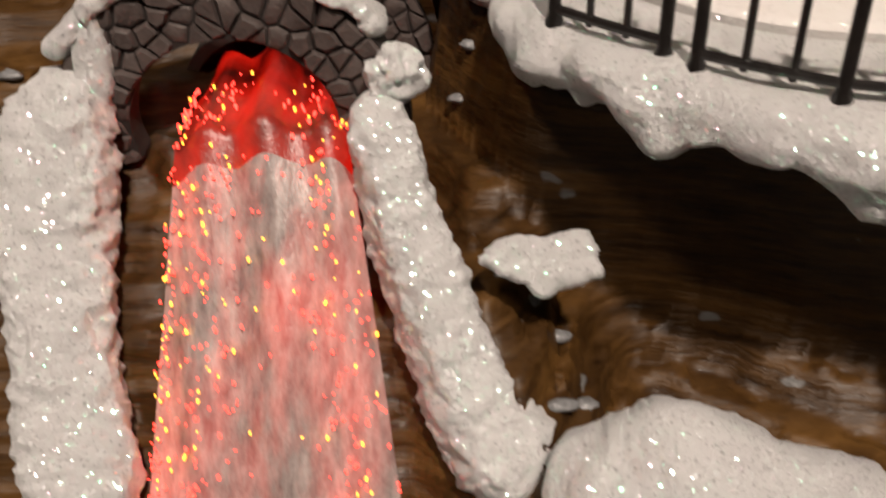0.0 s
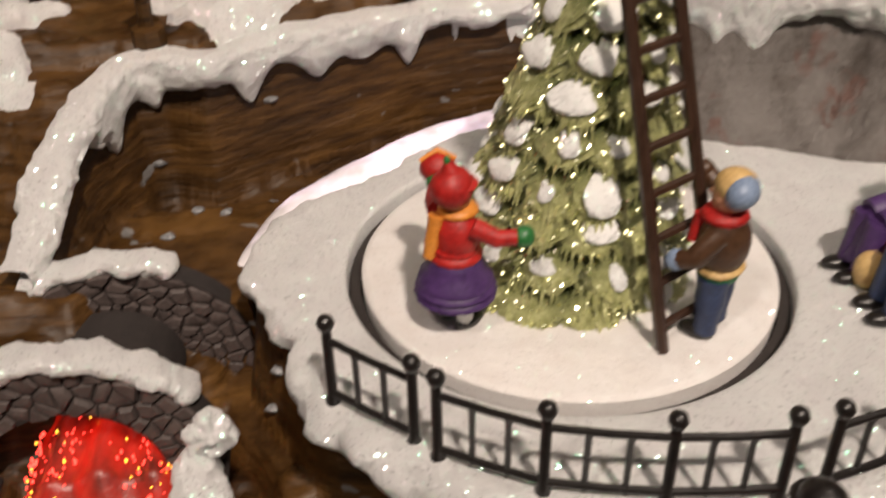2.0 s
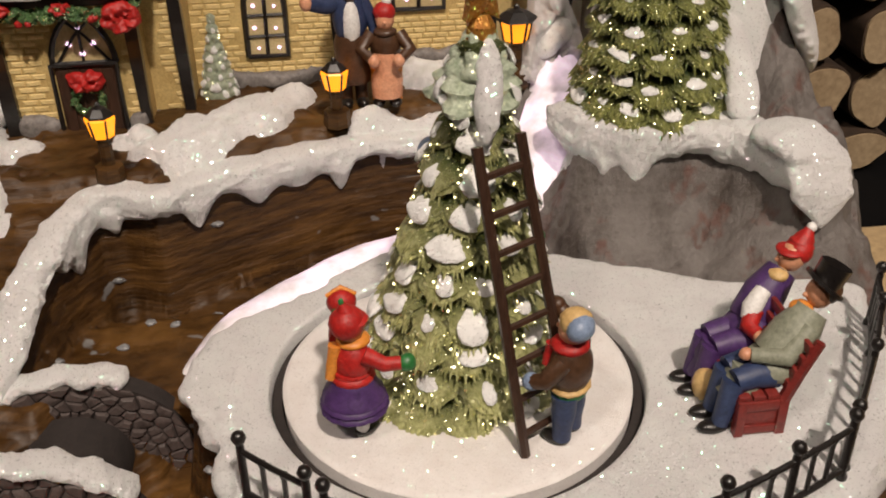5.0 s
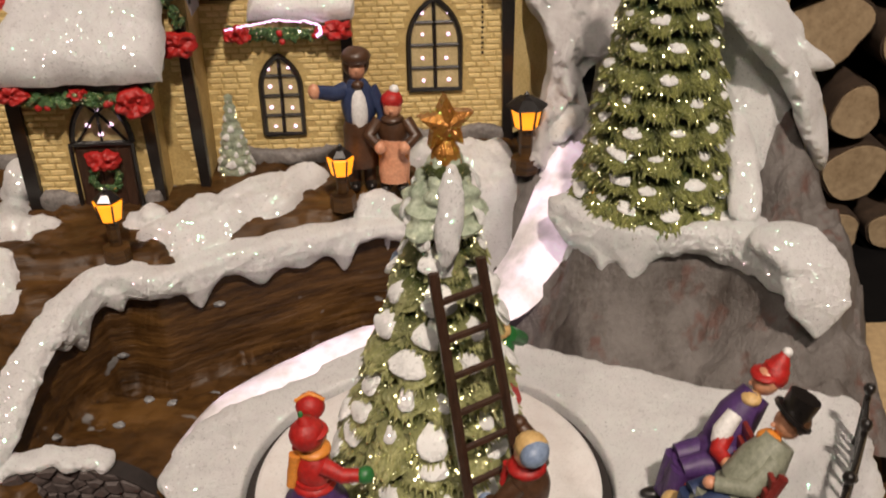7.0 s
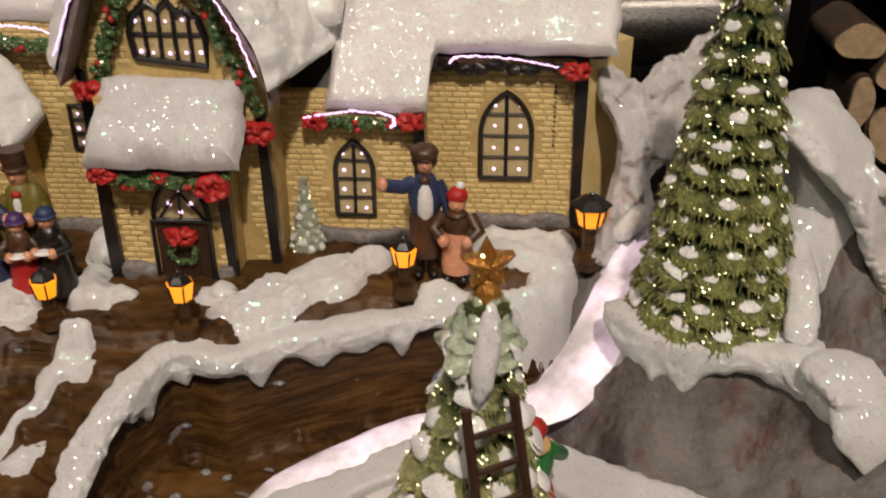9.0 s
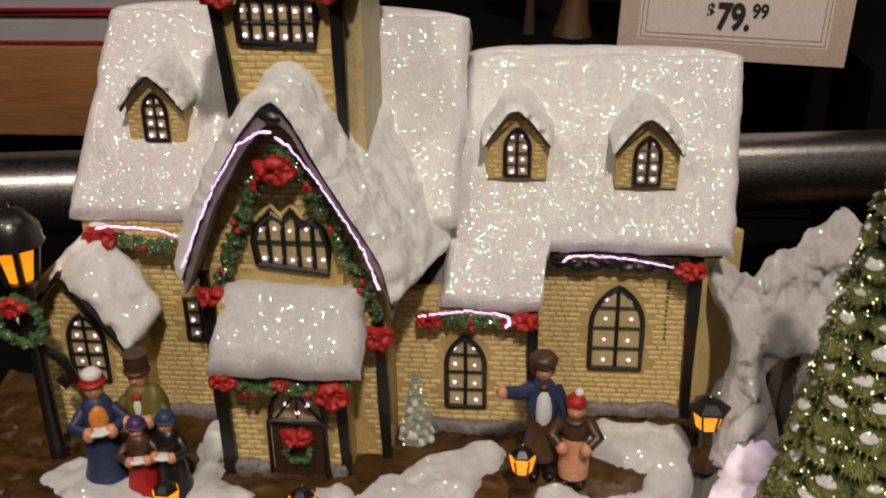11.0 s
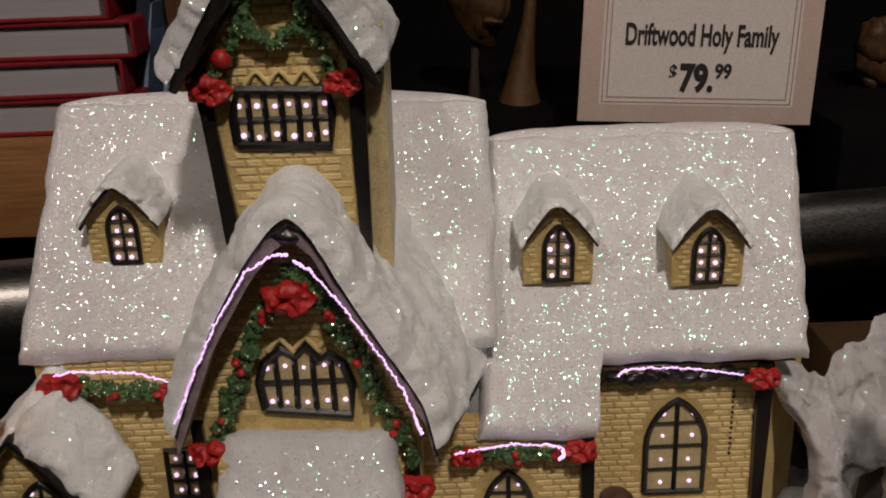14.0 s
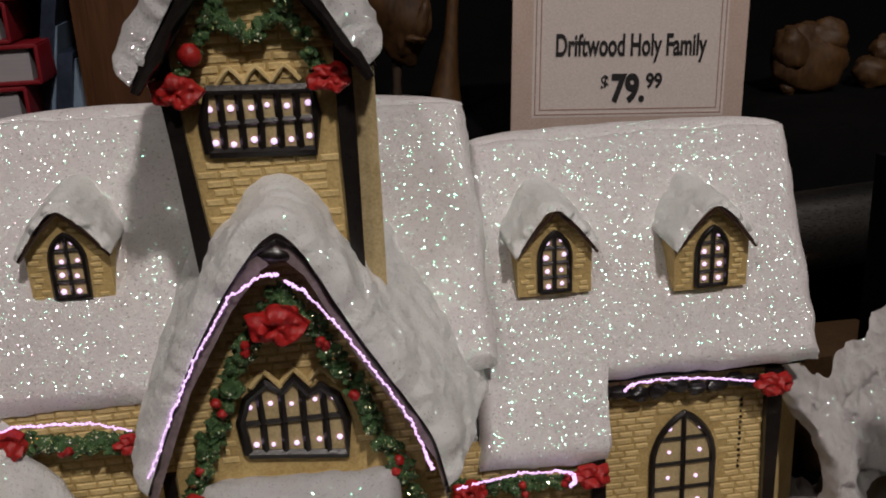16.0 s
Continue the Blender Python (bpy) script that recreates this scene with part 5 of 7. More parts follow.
g.ball((-1.72, 14.75, 8.75), (0.27, 0.25, 0.27), 0, 12, 8, 0.12)
part("eave_moulding", g, BLACK, right_wall)
bow(3.15, 14.6, 8.45, 0.62, right_wall)
garland([(-16.9, 13.55, 9.65), (-15.3, 13.5, 9.45), (-13.4, 13.5, 9.35)], 0.27, left_wall, 3, 2)
bow(-16.75, 13.3, 9.7, 0.75, left_wall)
bow(-13.7, 13.3, 9.4, 0.5, left_wall)
garland([(-12.2, 11.75, 8.6), (-11.6, 11.7, 10.2), (-10.9, 11.65, 11.9), (-10.3, 11.6, 12.9), (-9.8, 11.55, 13.6), (-9.2, 11.6, 12.9), (-8.5, 11.65, 11.6), (-7.9, 11.7, 10.2), (-7.0, 11.75, 8.0)], 0.27, gable_wall, 8, 3, 62)
bow(-9.85, 11.2, 13.0, 0.72, gable_wall)
bow(-7.1, 11.4, 7.3, 0.72, gable_wall)
bow(-12.35, 11.4, 8.6, 0.62, gable_wall)
# porch roof
g = Geo().slab((-12.3, 9.75, 6.7), (-7.3, 9.75, 6.7), (-7.4, 12.1, 8.7), (-12.05, 12.1, 8.75), 0.85, 70, 44, 0.75, 0.1, 0.12, 1.0, s=8)
part("snow_roof", g, SNOW, porch_wall, "thick rounded snow on the porch roof", angle=80)
part("porch_eave", Geo().box(-12.2, -7.7, 10.0, 12.1, 6.35, 6.8, 0, 0.15), BLACK, porch_wall)
garland([(-12.0, 10.15, 6.45), (-10.9, 10.05, 6.1), (-9.8, 10.05, 6.25), (-8.9, 10.05, 6.05), (-7.9, 10.1, 6.3)], 0.24, porch_wall, 2, 4, 34)
bow(-11.75, 9.9, 6.4, 0.5, porch_wall)
bow(-9.85, 9.9, 6.35, 0.36, porch_wall)
bow(-8.2, 9.9, 6.05, 0.75, porch_wall)
# tower roof
tr = Geo().cape([(-12.2, 18.2), (-11.4, 19.45), (-10.4, 21.0), (-9.8, 21.7), (-9.2, 21.0), (-8.3, 19.6), (-7.5, 18.25)], 11.7, 16.6, 0.62, (0.1, 0.1), 0.0, 120, 60, 0.45, 0.1, 0.14, 1.6, s=9)
part("snow_roof", tr, SNOW, tower, "thick snow on the tower roof", angle=80)
g = Geo()
for side in (1, -1):
    foot = (-9.8 + side * 2.5, 18.25)
    pts = [(-9.8 + side * 2.35 * k / 9, 11.8, 21.55 - 3.5 * k / 9 + 0.05 * math.sin(k * 2.5)) for k in range(10)]
    g.tube(pts, [0.15 + 0.04 * math.sin(k * 1.9) for k in range(10)], 7)
    v = []
    for y in (11.9, 12.8):
        v += [(-9.8, y, 21.9), (foot[0], y, foot[1]), (foot[0] - side * 0.5, y, foot[1]), (-9.8, y, 21.2)]
    g.add(v, [(0, 1, 2, 3), (7, 6, 5, 4), (3, 2, 6, 7), (1, 5, 6, 2), (0, 4, 5, 1)])
part("bargeboard", g, BLACK, tower)
garland([(-11.3, 12.45, 18.2), (-10.8, 12.4, 19.0), (-10.4, 12.4, 19.6)], 0.2, tower, 0, 7, 10)
garland([(-8.4, 12.45, 18.1), (-8.8, 12.4, 18.9), (-9.2, 12.4, 19.6)], 0.2, tower, 0, 8, 10)
bow(-11.45, 12.35, 17.9, 0.6, tower)
bow(-8.3, 12.35, 18.0, 0.55, tower)
part("bauble", Geo().ball((-11.05, 12.3, 18.65), 0.24, 0, 12, 8, 0.08), RED, tower, "red bauble")
part("snow_tuft", Geo().ball((-11.9, 11.75, 18.65), (0.14, 0.1, 0.14), 0, 8, 6, 0.2), SNOW, tower)
# bay roof on the left wing
g = Geo().slab((-15.55, 11.75, 6.3), (-14.85, 13.5, 6.9), (-16.75, 13.8, 10.0), (-17.75, 11.9, 8.95), 0.4, 44, 44, 0.35, 0.09, 0.16, 1.1, s=12)
g.slab((-19.6, 14.2, 7.3), (-19.4, 11.9, 6.9), (-17.75, 11.9, 8.95), (-16.6, 14.2, 10.1), 0.35, 30, 30, 0.3, 0.08, 0.12, 1.1, s=13)
part("snow_roof", g, MATT_SNOW, bay_wall, "snow on the side bay", angle=80)
g = Geo().tube([(-15.7, 11.85, 6.35), (-16.7, 11.9, 7.7), (-17.7, 11.95, 8.95), (-18.6, 11.95, 7.9), (-19.3, 12, 6.95)], 0.16, 6)
part("bargeboard", g, BLACK, bay_wall)


def dormer(cx, y, z, w, h, seed):
    """A small brick dormer with a pointed window, snow rounded over its roof."""
    d = part("dormer", Geo().prism([(cx - w, z), (cx + w, z), (cx + w * 1.02, z + h * 0.62), (cx, z + h), (cx - w * 1.02, z + h * 0.62)], y, y + 3.2), TAN_JOINT, house, flat=True)
    o = arch(cx, w * 0.4, z + 0.12, z + h * 0.72)
    lay(d, brick_face([(cx - w, z), (cx + w, z), (cx + w, z + h * 0.6), (cx, z + h * 0.98), (cx - w, z + h * 0.6)], y, [grow(o, 0.05)], 0.3, 0.155, seed))
    lattice_window(d, o, y, 2, 4, seed=seed, frame=0.085)
    rng = random.Random(seed)
    j = [rng.uniform(-0.06, 0.06) for _ in range(4)]
    line = [(cx - w - 0.12, z + h * 0.52 + j[0]), (cx - w * 0.62, z + h * 0.8), (cx - w * 0.22 + j[1], z + h * 0.99), (cx + w * 0.1, z + h * 1.0), (cx + w * 0.55, z + h * 0.82 + j[2]), (cx + w + 0.12, z + h * 0.5 + j[3])]
    part("snow_roof", Geo().cape(line, y - 0.36, y + 2.7, 0.17, (0.12, 0.12), 0.15, 70, 40, 0.3, 0.05, 0.2, 2.6, s=seed), MATT_SNOW, d, "matt snow on the dormer", angle=80)
    g = Geo().tube([(cx - w - 0.1, y - 0.28, z + h * 0.5), (cx - w * 0.5, y - 0.3, z + h * 0.8), (cx, y - 0.3, z + h * 0.98), (cx + w * 0.5, y - 0.3, z + h * 0.8), (cx + w + 0.1, y - 0.28, z + h * 0.5)], 0.055, 6)
    part("bargeboard", g, DARK_WOOD, d)
    return d


dormer(-2.75, 15.6, 11.3, 1.0, 2.45, 31)
dormer(1.55, 15.5, 11.1, 1.02, 2.45, 33)
dormer(-14.95, 15.2, 12.5, 0.98, 2.4, 35)
# a column of worn dark marks beside the corner post
g = Geo()
for k in range(13):
    g.box(2.5, 2.5 + (0.07, 0.05, 0.08)[k % 3], 15.25, 15.3, 5.5 + k * 0.18, 5.58 + k * 0.18)
part("dark_mark", g, BLACK, right_wall, "column of small dark marks", flat=True)

# ---- the stone bridge ----
bridge = thing("stone_bridge", "arched cobbled stone bridge with snow along its parapets", "bridge")


def cells(w, h, size, seed):
    """Irregular stones filling a w by h strip: outlines cut halfway between jittered seeds."""
    rng = random.Random(seed)
    pts, rows = [], max(1, round(h / size))
    for i in range(-1, rows + 1):
        n = max(1, round(w / size / 1.08))
        for k in range(-1, n + 1):
            pts.append(((k + 0.5 + 0.5 * (i % 2) + rng.uniform(-0.46, 0.46)) * w / n, (i + 0.5 + rng.uniform(-0.4, 0.4)) * h / rows))
    out = []
    for a in pts:
        if not (0 < a[0] < w and 0 < a[1] < h):
            continue
        poly = [(max(0, a[0] - 2 * size), max(0, a[1] - 2 * size)), (min(w, a[0] + 2 * size), max(0, a[1] - 2 * size)), (min(w, a[0] + 2 * size), min(h, a[1] + 2 * size)), (max(0, a[0] - 2 * size), min(h, a[1] + 2 * size))]
        for b in pts:
            if b is a or math.dist(a, b) > 4 * size:
                continue
            mx, my, nx, ny = (a[0] + b[0]) / 2, (a[1] + b[1]) / 2, b[0] - a[0], b[1] - a[1]
            cut = []
            for p, q in zip(poly, poly[1:] + poly[:1]):
                dp, dq = (p[0] - mx) * nx + (p[1] - my) * ny, (q[0] - mx) * nx + (q[1] - my) * ny
                if dp <= 0:
                    cut.append(p)
                if (dp < 0) != (dq < 0):
                    k = dp / (dp - dq)
                    cut.append((p[0] + k * (q[0] - p[0]), p[1] + k * (q[1] - p[1])))
            poly = cut
            if len(poly) < 3:
                break
        if len(poly) >= 3:
            out.append(poly)
    return out


def arch_band(cx, cz, ri, ro, y0, y1, a0, a1, n=36, squash=1.0):
    rows = []
    for k in range(n + 1):
        a = a0 + (a1 - a0) * k / n
        c, s = math.cos(a), math.sin(a) * squash
        rows.append([(cx + r * c, y, cz + r * s) for r, y in ((ri, y0), (ro, y0), (ro, y1), (ri, y1))])
    g = Geo().grid(np.array(rows), wrap=True)
    g.f += [(0, 1, 2, 3), tuple(4 * n + i for i in (3, 2, 1, 0))]
    g.m += [0, 0]
    return g


def parapet(cx, cz, ri, ro, y0, y1, squash, seed):
    """One arched side of the bridge with its cobbles."""
    a0, a1 = radians(-18), radians(198)
    p = part("parapet", arch_band(cx, cz, ri, ro, y0, y1, a0, a1, 40, squash), MORTAR_DARK, bridge, flat=True)
    rng = random.Random(seed)
    mid = (ri + ro) / 2
    for poly in cells((a1 - a0) * mid, ro - ri, 0.33, seed):
        cx0, cy0 = sum(q[0] for q in poly) / len(poly), sum(q[1] for q in poly) / len(poly)
        n, depth, v = len(poly), rng.uniform(0.05, 0.15), []
        for shrink, out in ((0.92, 0.0), (0.86, 0.6), (0.66, 1.0)):
            for u, w in poly:
                u, w = cx0 + (u - cx0) * shrink, cy0 + (w - cy0) * shrink
                a, r = a0 + u / mid, ri + w
                v.append((cx + r * math.cos(a), y0 + 0.02 - depth * out, cz + r * math.sin(a) * squash))
        f = [tuple(range(2 * n, 3 * n))]
        for ring in (0, n):
            f += [(ring + k, ring + (k + 1) % n, ring + n + (k + 1) % n, ring + n + k) for k in range(n)]
        part("cobble", Geo().add(v, f), COBBLE, p, angle=35)
    return p


parapet(-9.6, -1.95, 1.62, 2.72, -2.75, -2.2, 0.92, 1)
parapet(-9.3, -2.6, 0.9, 2.75, 1.2, 1.75, 0.85, 2)
part("deck", arch_band(-9.45, -2.3, 1.2, 1.4, -0.9, 1.0, radians(-10), radians(190), 40, 0.88), MORTAR_DARK, bridge, flat=True)


def cap(cx, cz, r, y, squash, a0, a1, seed, w=0.38, h=0.2):
    pts = []
    for k in range(13):
        a = radians(a0 + (a1 - a0) * k / 12)
        pts.append((cx + r * math.cos(a), y + 0.05 * math.sin(k * 2.1 + seed), cz + r * math.sin(a) * squash))
    return part("snow_cap", Geo().sweep(pts, [w * (1 + 0.18 * math.sin(k * 2.3 + seed)) for k in range(13)], h, 28, 16, 0.25, 1.8, s=seed, flat=0.75, crust=0.09), SNOW, bridge, angle=80)


cap(-9.6, -1.95, 2.85, -2.5, 0.92, 152, 33, 3, 0.4, 0.16)
cap(-9.3, -2.6, 2.85, 1.5, 0.85, 150, 62, 5, 0.4, 0.16)
clod("snow_strip", (-11.5, -2.86, -0.78), (0.27, 0.78), 84, 9, 0.14, "ragged strip of snow down the bridge's side")

# ---- turntable, its tree and its figures ----
turntable = thing("turntable", "round snow-white turntable set into the terrace", "turntable")
part("disc", Geo().lathe([(4.13, -0.6), (4.15, -0.06), (4.1, -0.01), (4.0, 0.02), (2.5, 0.08), (0.3, 0.12)], seg=96), DISC_SNOW, turntable)
part("collar", Geo().lathe([(4.42, -0.62), (4.42, -0.35), (4.18, -0.35), (4.18, -0.62)], seg=96), MORTAR_DARK, turntable)


def bough_geo(seed, strands=13):
    """A drooping bough, one across: a rounded tongue of needles along +x, ribbed lengthwise, with a fringe of tips."""
    rng = random.Random(seed)
    seg, rings = 30, 12
    t = np.linspace(0.06, math.pi, rings)[:, None]
    a = np.linspace(0, 2 * math.pi, seg, endpoint=False)[None]
    k = 1 + 0.10 * np.sin(strands * a + 2.0 * np.sin(3 * t + seed)) + 0.13 * fbm(np.cos(a) * 1.6 + 3 * seed, np.sin(a) * 1.6, t * 1.3, 3, seed)
    x = -np.cos(t) * 0.62 + 0 * a
    x = x + 0.09 * np.sin(strands * a + seed) * np.clip(x, 0, 1)
    r = np.sin(t) ** 0.8
    y, z = r * np.cos(a) * 0.60 * k, r * np.sin(a) * 0.31 * k
    z = z - 0.62 * np.maximum(0, x + 0.1) ** 2
    g = Geo().grid(np.stack([x, y, z], -1), wrap=True)
    for _ in range(16):
        b = rng.uniform(-1.25, 1.25)
        o = Vector((0.52 * math.cos(b), 0.54 * math.sin(b), -0.22 + rng.uniform(-0.08, 0.1)))
        g.cone(o, o + Vector((0.24 * math.cos(b), 0.2 * math.sin(b), -0.2 - rng.uniform(0, 0.12))), 0.07, 0.012, 0, 5)
    return g


def dab_geo(seed):
    """A tear-shaped dab of snow that has run down over a bough's tip: narrow above, full below."""
    t = np.linspace(0.02, 1, 15)[:, None]
    a = np.linspace(0, 2 * math.pi, 22, endpoint=False)[None]
    full = t ** 0.75 * np.sqrt(np.clip(1 - t ** 5, 0, 1))
    k = 1 + 0.45 * fbm(np.cos(a) * 1.5 + 2 * seed, np.sin(a) * 1.5, t * 2.6, 3, 80 + seed)
    x = 0.02 + (0.66 + 0.05 * math.sin(seed * 2)) * t + 0 * a
    y = (0.34 + 0.05 * math.sin(seed)) * full * np.cos(a) * k + 0.07 * math.sin(seed * 3) * t
    z = 0.23 - 0.62 * (x + 0.1) ** 2 + 0.13 * full * np.sin(a) * k
    return Geo().grid(np.stack([x, y, z], -1), wrap=True)


DAB_MESH = [mesh_of("snow_tuft", dab_geo(k), MATT_SNOW, angle=80) for k in range(6)]
BOUGHS = {}


def spruce(name, label, at, height, radius, tiers, per, clump, seed, lights=90, snow=0.5, droop=0.75, needles=None, swell=0.85, dab=1.0, lean=(0, 0), bare=0.0, spread=1.1):
    """A moulded fir: tiers of drooping boughs, most with a dab of snow, fibre lights between. lean: how far the tip stands off; bare: share of the height, from the foot, with hardly any snow; spread: how wide the dabs run."""
    rng = random.Random(seed)
    needles = needles or PINE
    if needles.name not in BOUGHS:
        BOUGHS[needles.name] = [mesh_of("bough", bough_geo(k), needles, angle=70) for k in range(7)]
    tree = thing(name, label, "fir tree", at)
    axis = [(lean[0] * k, lean[1] * k, height * 0.97 * k) for k in np.linspace(0, 1, 8)]
    part("trunk", Geo().tube([(0, 0, -0.3)] + axis[1:], [radius * 0.6] + [radius * 0.6 * (1 - k) ** swell + 0.05 for k in np.linspace(0, 1, 8)[1:]], 14), needles, tree)
    for i in range(tiers):
        a = i / (tiers - 1)
        z = height * (0.02 + 0.93 * a)
        r = radius * (1 - a) ** swell * 0.86
        n = max(4, round(per * ((1 - a) ** swell + 0.12)))
        size = clump * (1 - 0.36 * a)
        for k in range(n):
            t = 2 * math.pi * (k + 0.5 * (i % 2)) / n + rng.uniform(-0.09, 0.09)
            s = size * rng.uniform(0.88, 1.12)
            c = Vector((lean[0] * a + r * math.cos(t), lean[1] * a + r * math.sin(t), z + rng.uniform(-0.06, 0.06) * size))
            b = new("bough", rng.choice(BOUGHS[needles.name]))
            b.parent = tree
            b.matrix_local = Matrix.Translation(c * CM) @ Euler((rng.uniform(-0.15, 0.15), droop - 0.25 + 0.35 * a + rng.uniform(-0.12, 0.12), t), "XYZ").to_matrix().to_4x4() @ Matrix.Diagonal((s, s, s, 1))
            if rng.random() < (snow * 0.4 if a < bare else snow):
                w = new("snow_tuft", rng.choice(DAB_MESH))
                w.parent = b
                q, wide = dab * rng.uniform(0.6, 1.25), spread * rng.uniform(0.75, 1.3)
                w.matrix_local = Matrix.Translation((0.0045 * (1 - q), 0.0008 * rng.uniform(-1, 1), 0)) @ Matrix.Diagonal((q, q * wide, q, 1))
    fib = Geo()
    for _ in range(lights):
        a = rng.random() ** 1.3 * 0.97
        t = rng.uniform(0, 2 * math.pi)
        r = radius * (1 - a) ** swell * 0.86 + clump * (1 - 0.36 * a) * rng.uniform(0.42, 0.6)
        q = rng.uniform(0.014, 0.034)
        fib.ball((lean[0] * a + r * math.cos(t), lean[1] * a + r * math.sin(t), height * (0.02 + 0.93 * a) - 0.2), q, 0, 6, 4)
    tip = Geo().ball((lean[0], lean[1], height * 0.96), (radius * 0.15, radius * 0.15, height * 0.05), 0, 14, 10, 0.3)
    part("tip", tip, needles, tree, angle=60)
    tagged(part("fibre_light", fib, TREE_LIGHT, tree, "points of warm white light"), kind="stuff")
    return tree


LEAN = (0.55, 0.3)
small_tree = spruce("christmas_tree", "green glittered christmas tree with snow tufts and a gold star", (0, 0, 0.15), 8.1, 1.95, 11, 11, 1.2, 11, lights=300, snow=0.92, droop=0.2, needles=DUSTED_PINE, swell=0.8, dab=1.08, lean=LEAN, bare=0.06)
STAR_GOLD = paint("gold_glitter", (0.30, 0.10, 0.02), (0.55, 0.26, 0.05), 0.3, 300, 1500, 0.8, metal=0.6)
STAR_GOLD_T = STAR_GOLD.node_tree
glitter(STAR_GOLD_T, STAR_GOLD_T.nodes["Principled BSDF"].outputs[0], 0.35, 1500, ((1.0, 0.25, 0.12), (0.3, 1.0, 0.2), (1.0, 0.75, 0.25)), 1.6, 0.12, 0.9)
g = Geo()
pts = []
for k in range(10):
    a = math.pi / 2 + k * math.pi / 5
    r = 0.6 if k % 2 == 0 else 0.3
    pts.append((r * math.cos(a), 8.85 + r * math.sin(a)))
v = [(x, -0.13, z) for x, z in pts] + [(x, 0.13, z) for x, z in pts] + [(0, -0.27, 8.85), (0, 0.27, 8.85)]
f = [(k, (k + 1) % 10, 20) for k in range(10)] + [(10 + (k + 1) % 10, 10 + k, 21) for k in range(10)]
g.add(v, f + [((k + 1) % 10, k, 10 + k, 10 + (k + 1) % 10) for k in range(10)])
g.lathe([(0.34, -0.5), (0.3, -0.25), (0.16, 0.0)], (0, 0, 8.5), 10)
star = part("star", g, STAR_GOLD, small_tree, "gold glitter star", flat=True)
star.location = (LEAN[0] * CM, LEAN[1] * CM, 0)
star.rotation_euler = (0, 0, radians(15))
crest = []
for k in range(16):
    z, r = 6.7 + 0.1 * k, 0.82 * (1 - k / 17) ** 0.8 + 0.1
    a = np.linspace(0, 2 * math.pi, 40, endpoint=False)
    r = r * (1 + 0.13 * np.sin(5 * a + 0.5 * k) + 0.16 * fbm(np.cos(a) * 2, np.sin(a) * 2, z, 3, 61)) * (1 + 0.10 * math.sin(k * 1.9))
    crest.append(np.stack([LEAN[0] * z / 8.2 + r * np.cos(a), LEAN[1] * z / 8.2 + r * np.sin(a), z + 0 * a], 1))
part("frosted_top", Geo().grid(np.array(crest), wrap=True), PALE_PINE, small_tree, "pale frosted green top", angle=70)
for k in range(8):
    a, z = k * 2.4, 7.75 - 0.13 * k
    r = 0.82 * (1 - (z - 6.7) / 1.7) ** 0.8 + 0.14
    w = new("snow_tuft", DAB_MESH[k % 6])
    w.parent = small_tree
    w.matrix_local = Matrix.Translation(((LEAN[0] * z / 8.2 + r * math.cos(a) * 0.7) * CM, (LEAN[1] * z / 8.2 + r * math.sin(a) * 0.7) * CM, z * CM)) @ Euler((0, 0.55, a), "XYZ").to_matrix().to_4x4() @ Matrix.Diagonal((0.75, 0.6, 0.7, 1))

g = Geo().sweep([(LEAN[0] + 0.1, LEAN[1] - 0.18, 8.05), (0.6, -0.32, 7.6), (0.55, -0.62, 7.1), (0.5, -0.85, 6.6), (0.45, -0.95, 6.2)], [0.16, 0.26, 0.28, 0.25, 0.1], [0.2, 0.22, 0.22, 0.2, 0.12], 26, 16, 0.22, 2.0, s=71, flat=0.9, crust=0.05)
part("snow_run", g, SNOW, small_tree, "white snow run down from the star", angle=80)
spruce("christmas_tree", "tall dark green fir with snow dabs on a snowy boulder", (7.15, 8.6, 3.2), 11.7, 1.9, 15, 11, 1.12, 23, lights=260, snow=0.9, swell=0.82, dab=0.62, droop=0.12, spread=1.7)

PALE_BLUE = paint("pale_blue", (0.16, 0.22, 0.34), (0.26, 0.33, 0.46), 0.4, 300, 1300, 0.25)
PURPLE = paint("purple_cloth", (0.035, 0.014, 0.07), (0.085, 0.035, 0.15), 0.5, 260, 1200, 0.3)
NAVY = paint("navy_cloth", (0.012, 0.02, 0.06), (0.035, 0.055, 0.13), 0.5, 260, 1200, 0.3)
GREEN = paint("green_cloth", (0.012, 0.09, 0.02), (0.03, 0.2, 0.05), 0.45, 260, 1200, 0.3)
OLIVE = paint("olive_cloth", (0.10, 0.08, 0.01), (0.2, 0.16, 0.03), 0.5, 260, 1200, 0.3)
SAGE = paint("sage_cloth", (0.16, 0.17, 0.12), (0.30, 0.31, 0.24), 0.55, 260, 1200, 0.3)
BROWN = paint("brown_coat", (0.035, 0.015, 0.007), (0.09, 0.042, 0.02), 0.4, 260, 1200, 0.3)
SKIN = paint("painted_face", (0.52, 0.22, 0.12), (0.70, 0.36, 0.22), 0.4, 260, 1200, 0.2)
HAIR = paint("blond_hair", (0.45, 0.27, 0.09), (0.65, 0.45, 0.2), 0.5, 300, 900, 0.5)
WHITE = paint("white_paint", (0.66, 0.64, 0.62), (0.80, 0.79, 0.78), 0.5, 260, 1200, 0.2)
ORANGE = paint("orange_scarf", (0.6, 0.18, 0.02), (0.75, 0.30, 0.05), 0.45, 260, 1200, 0.3)
PALETTE = [RED, GREEN, PURPLE, NAVY, BROWN, SKIN, HAIR, WHITE, ORANGE, BLACK, OLIVE, SAGE, PALE_BLUE]
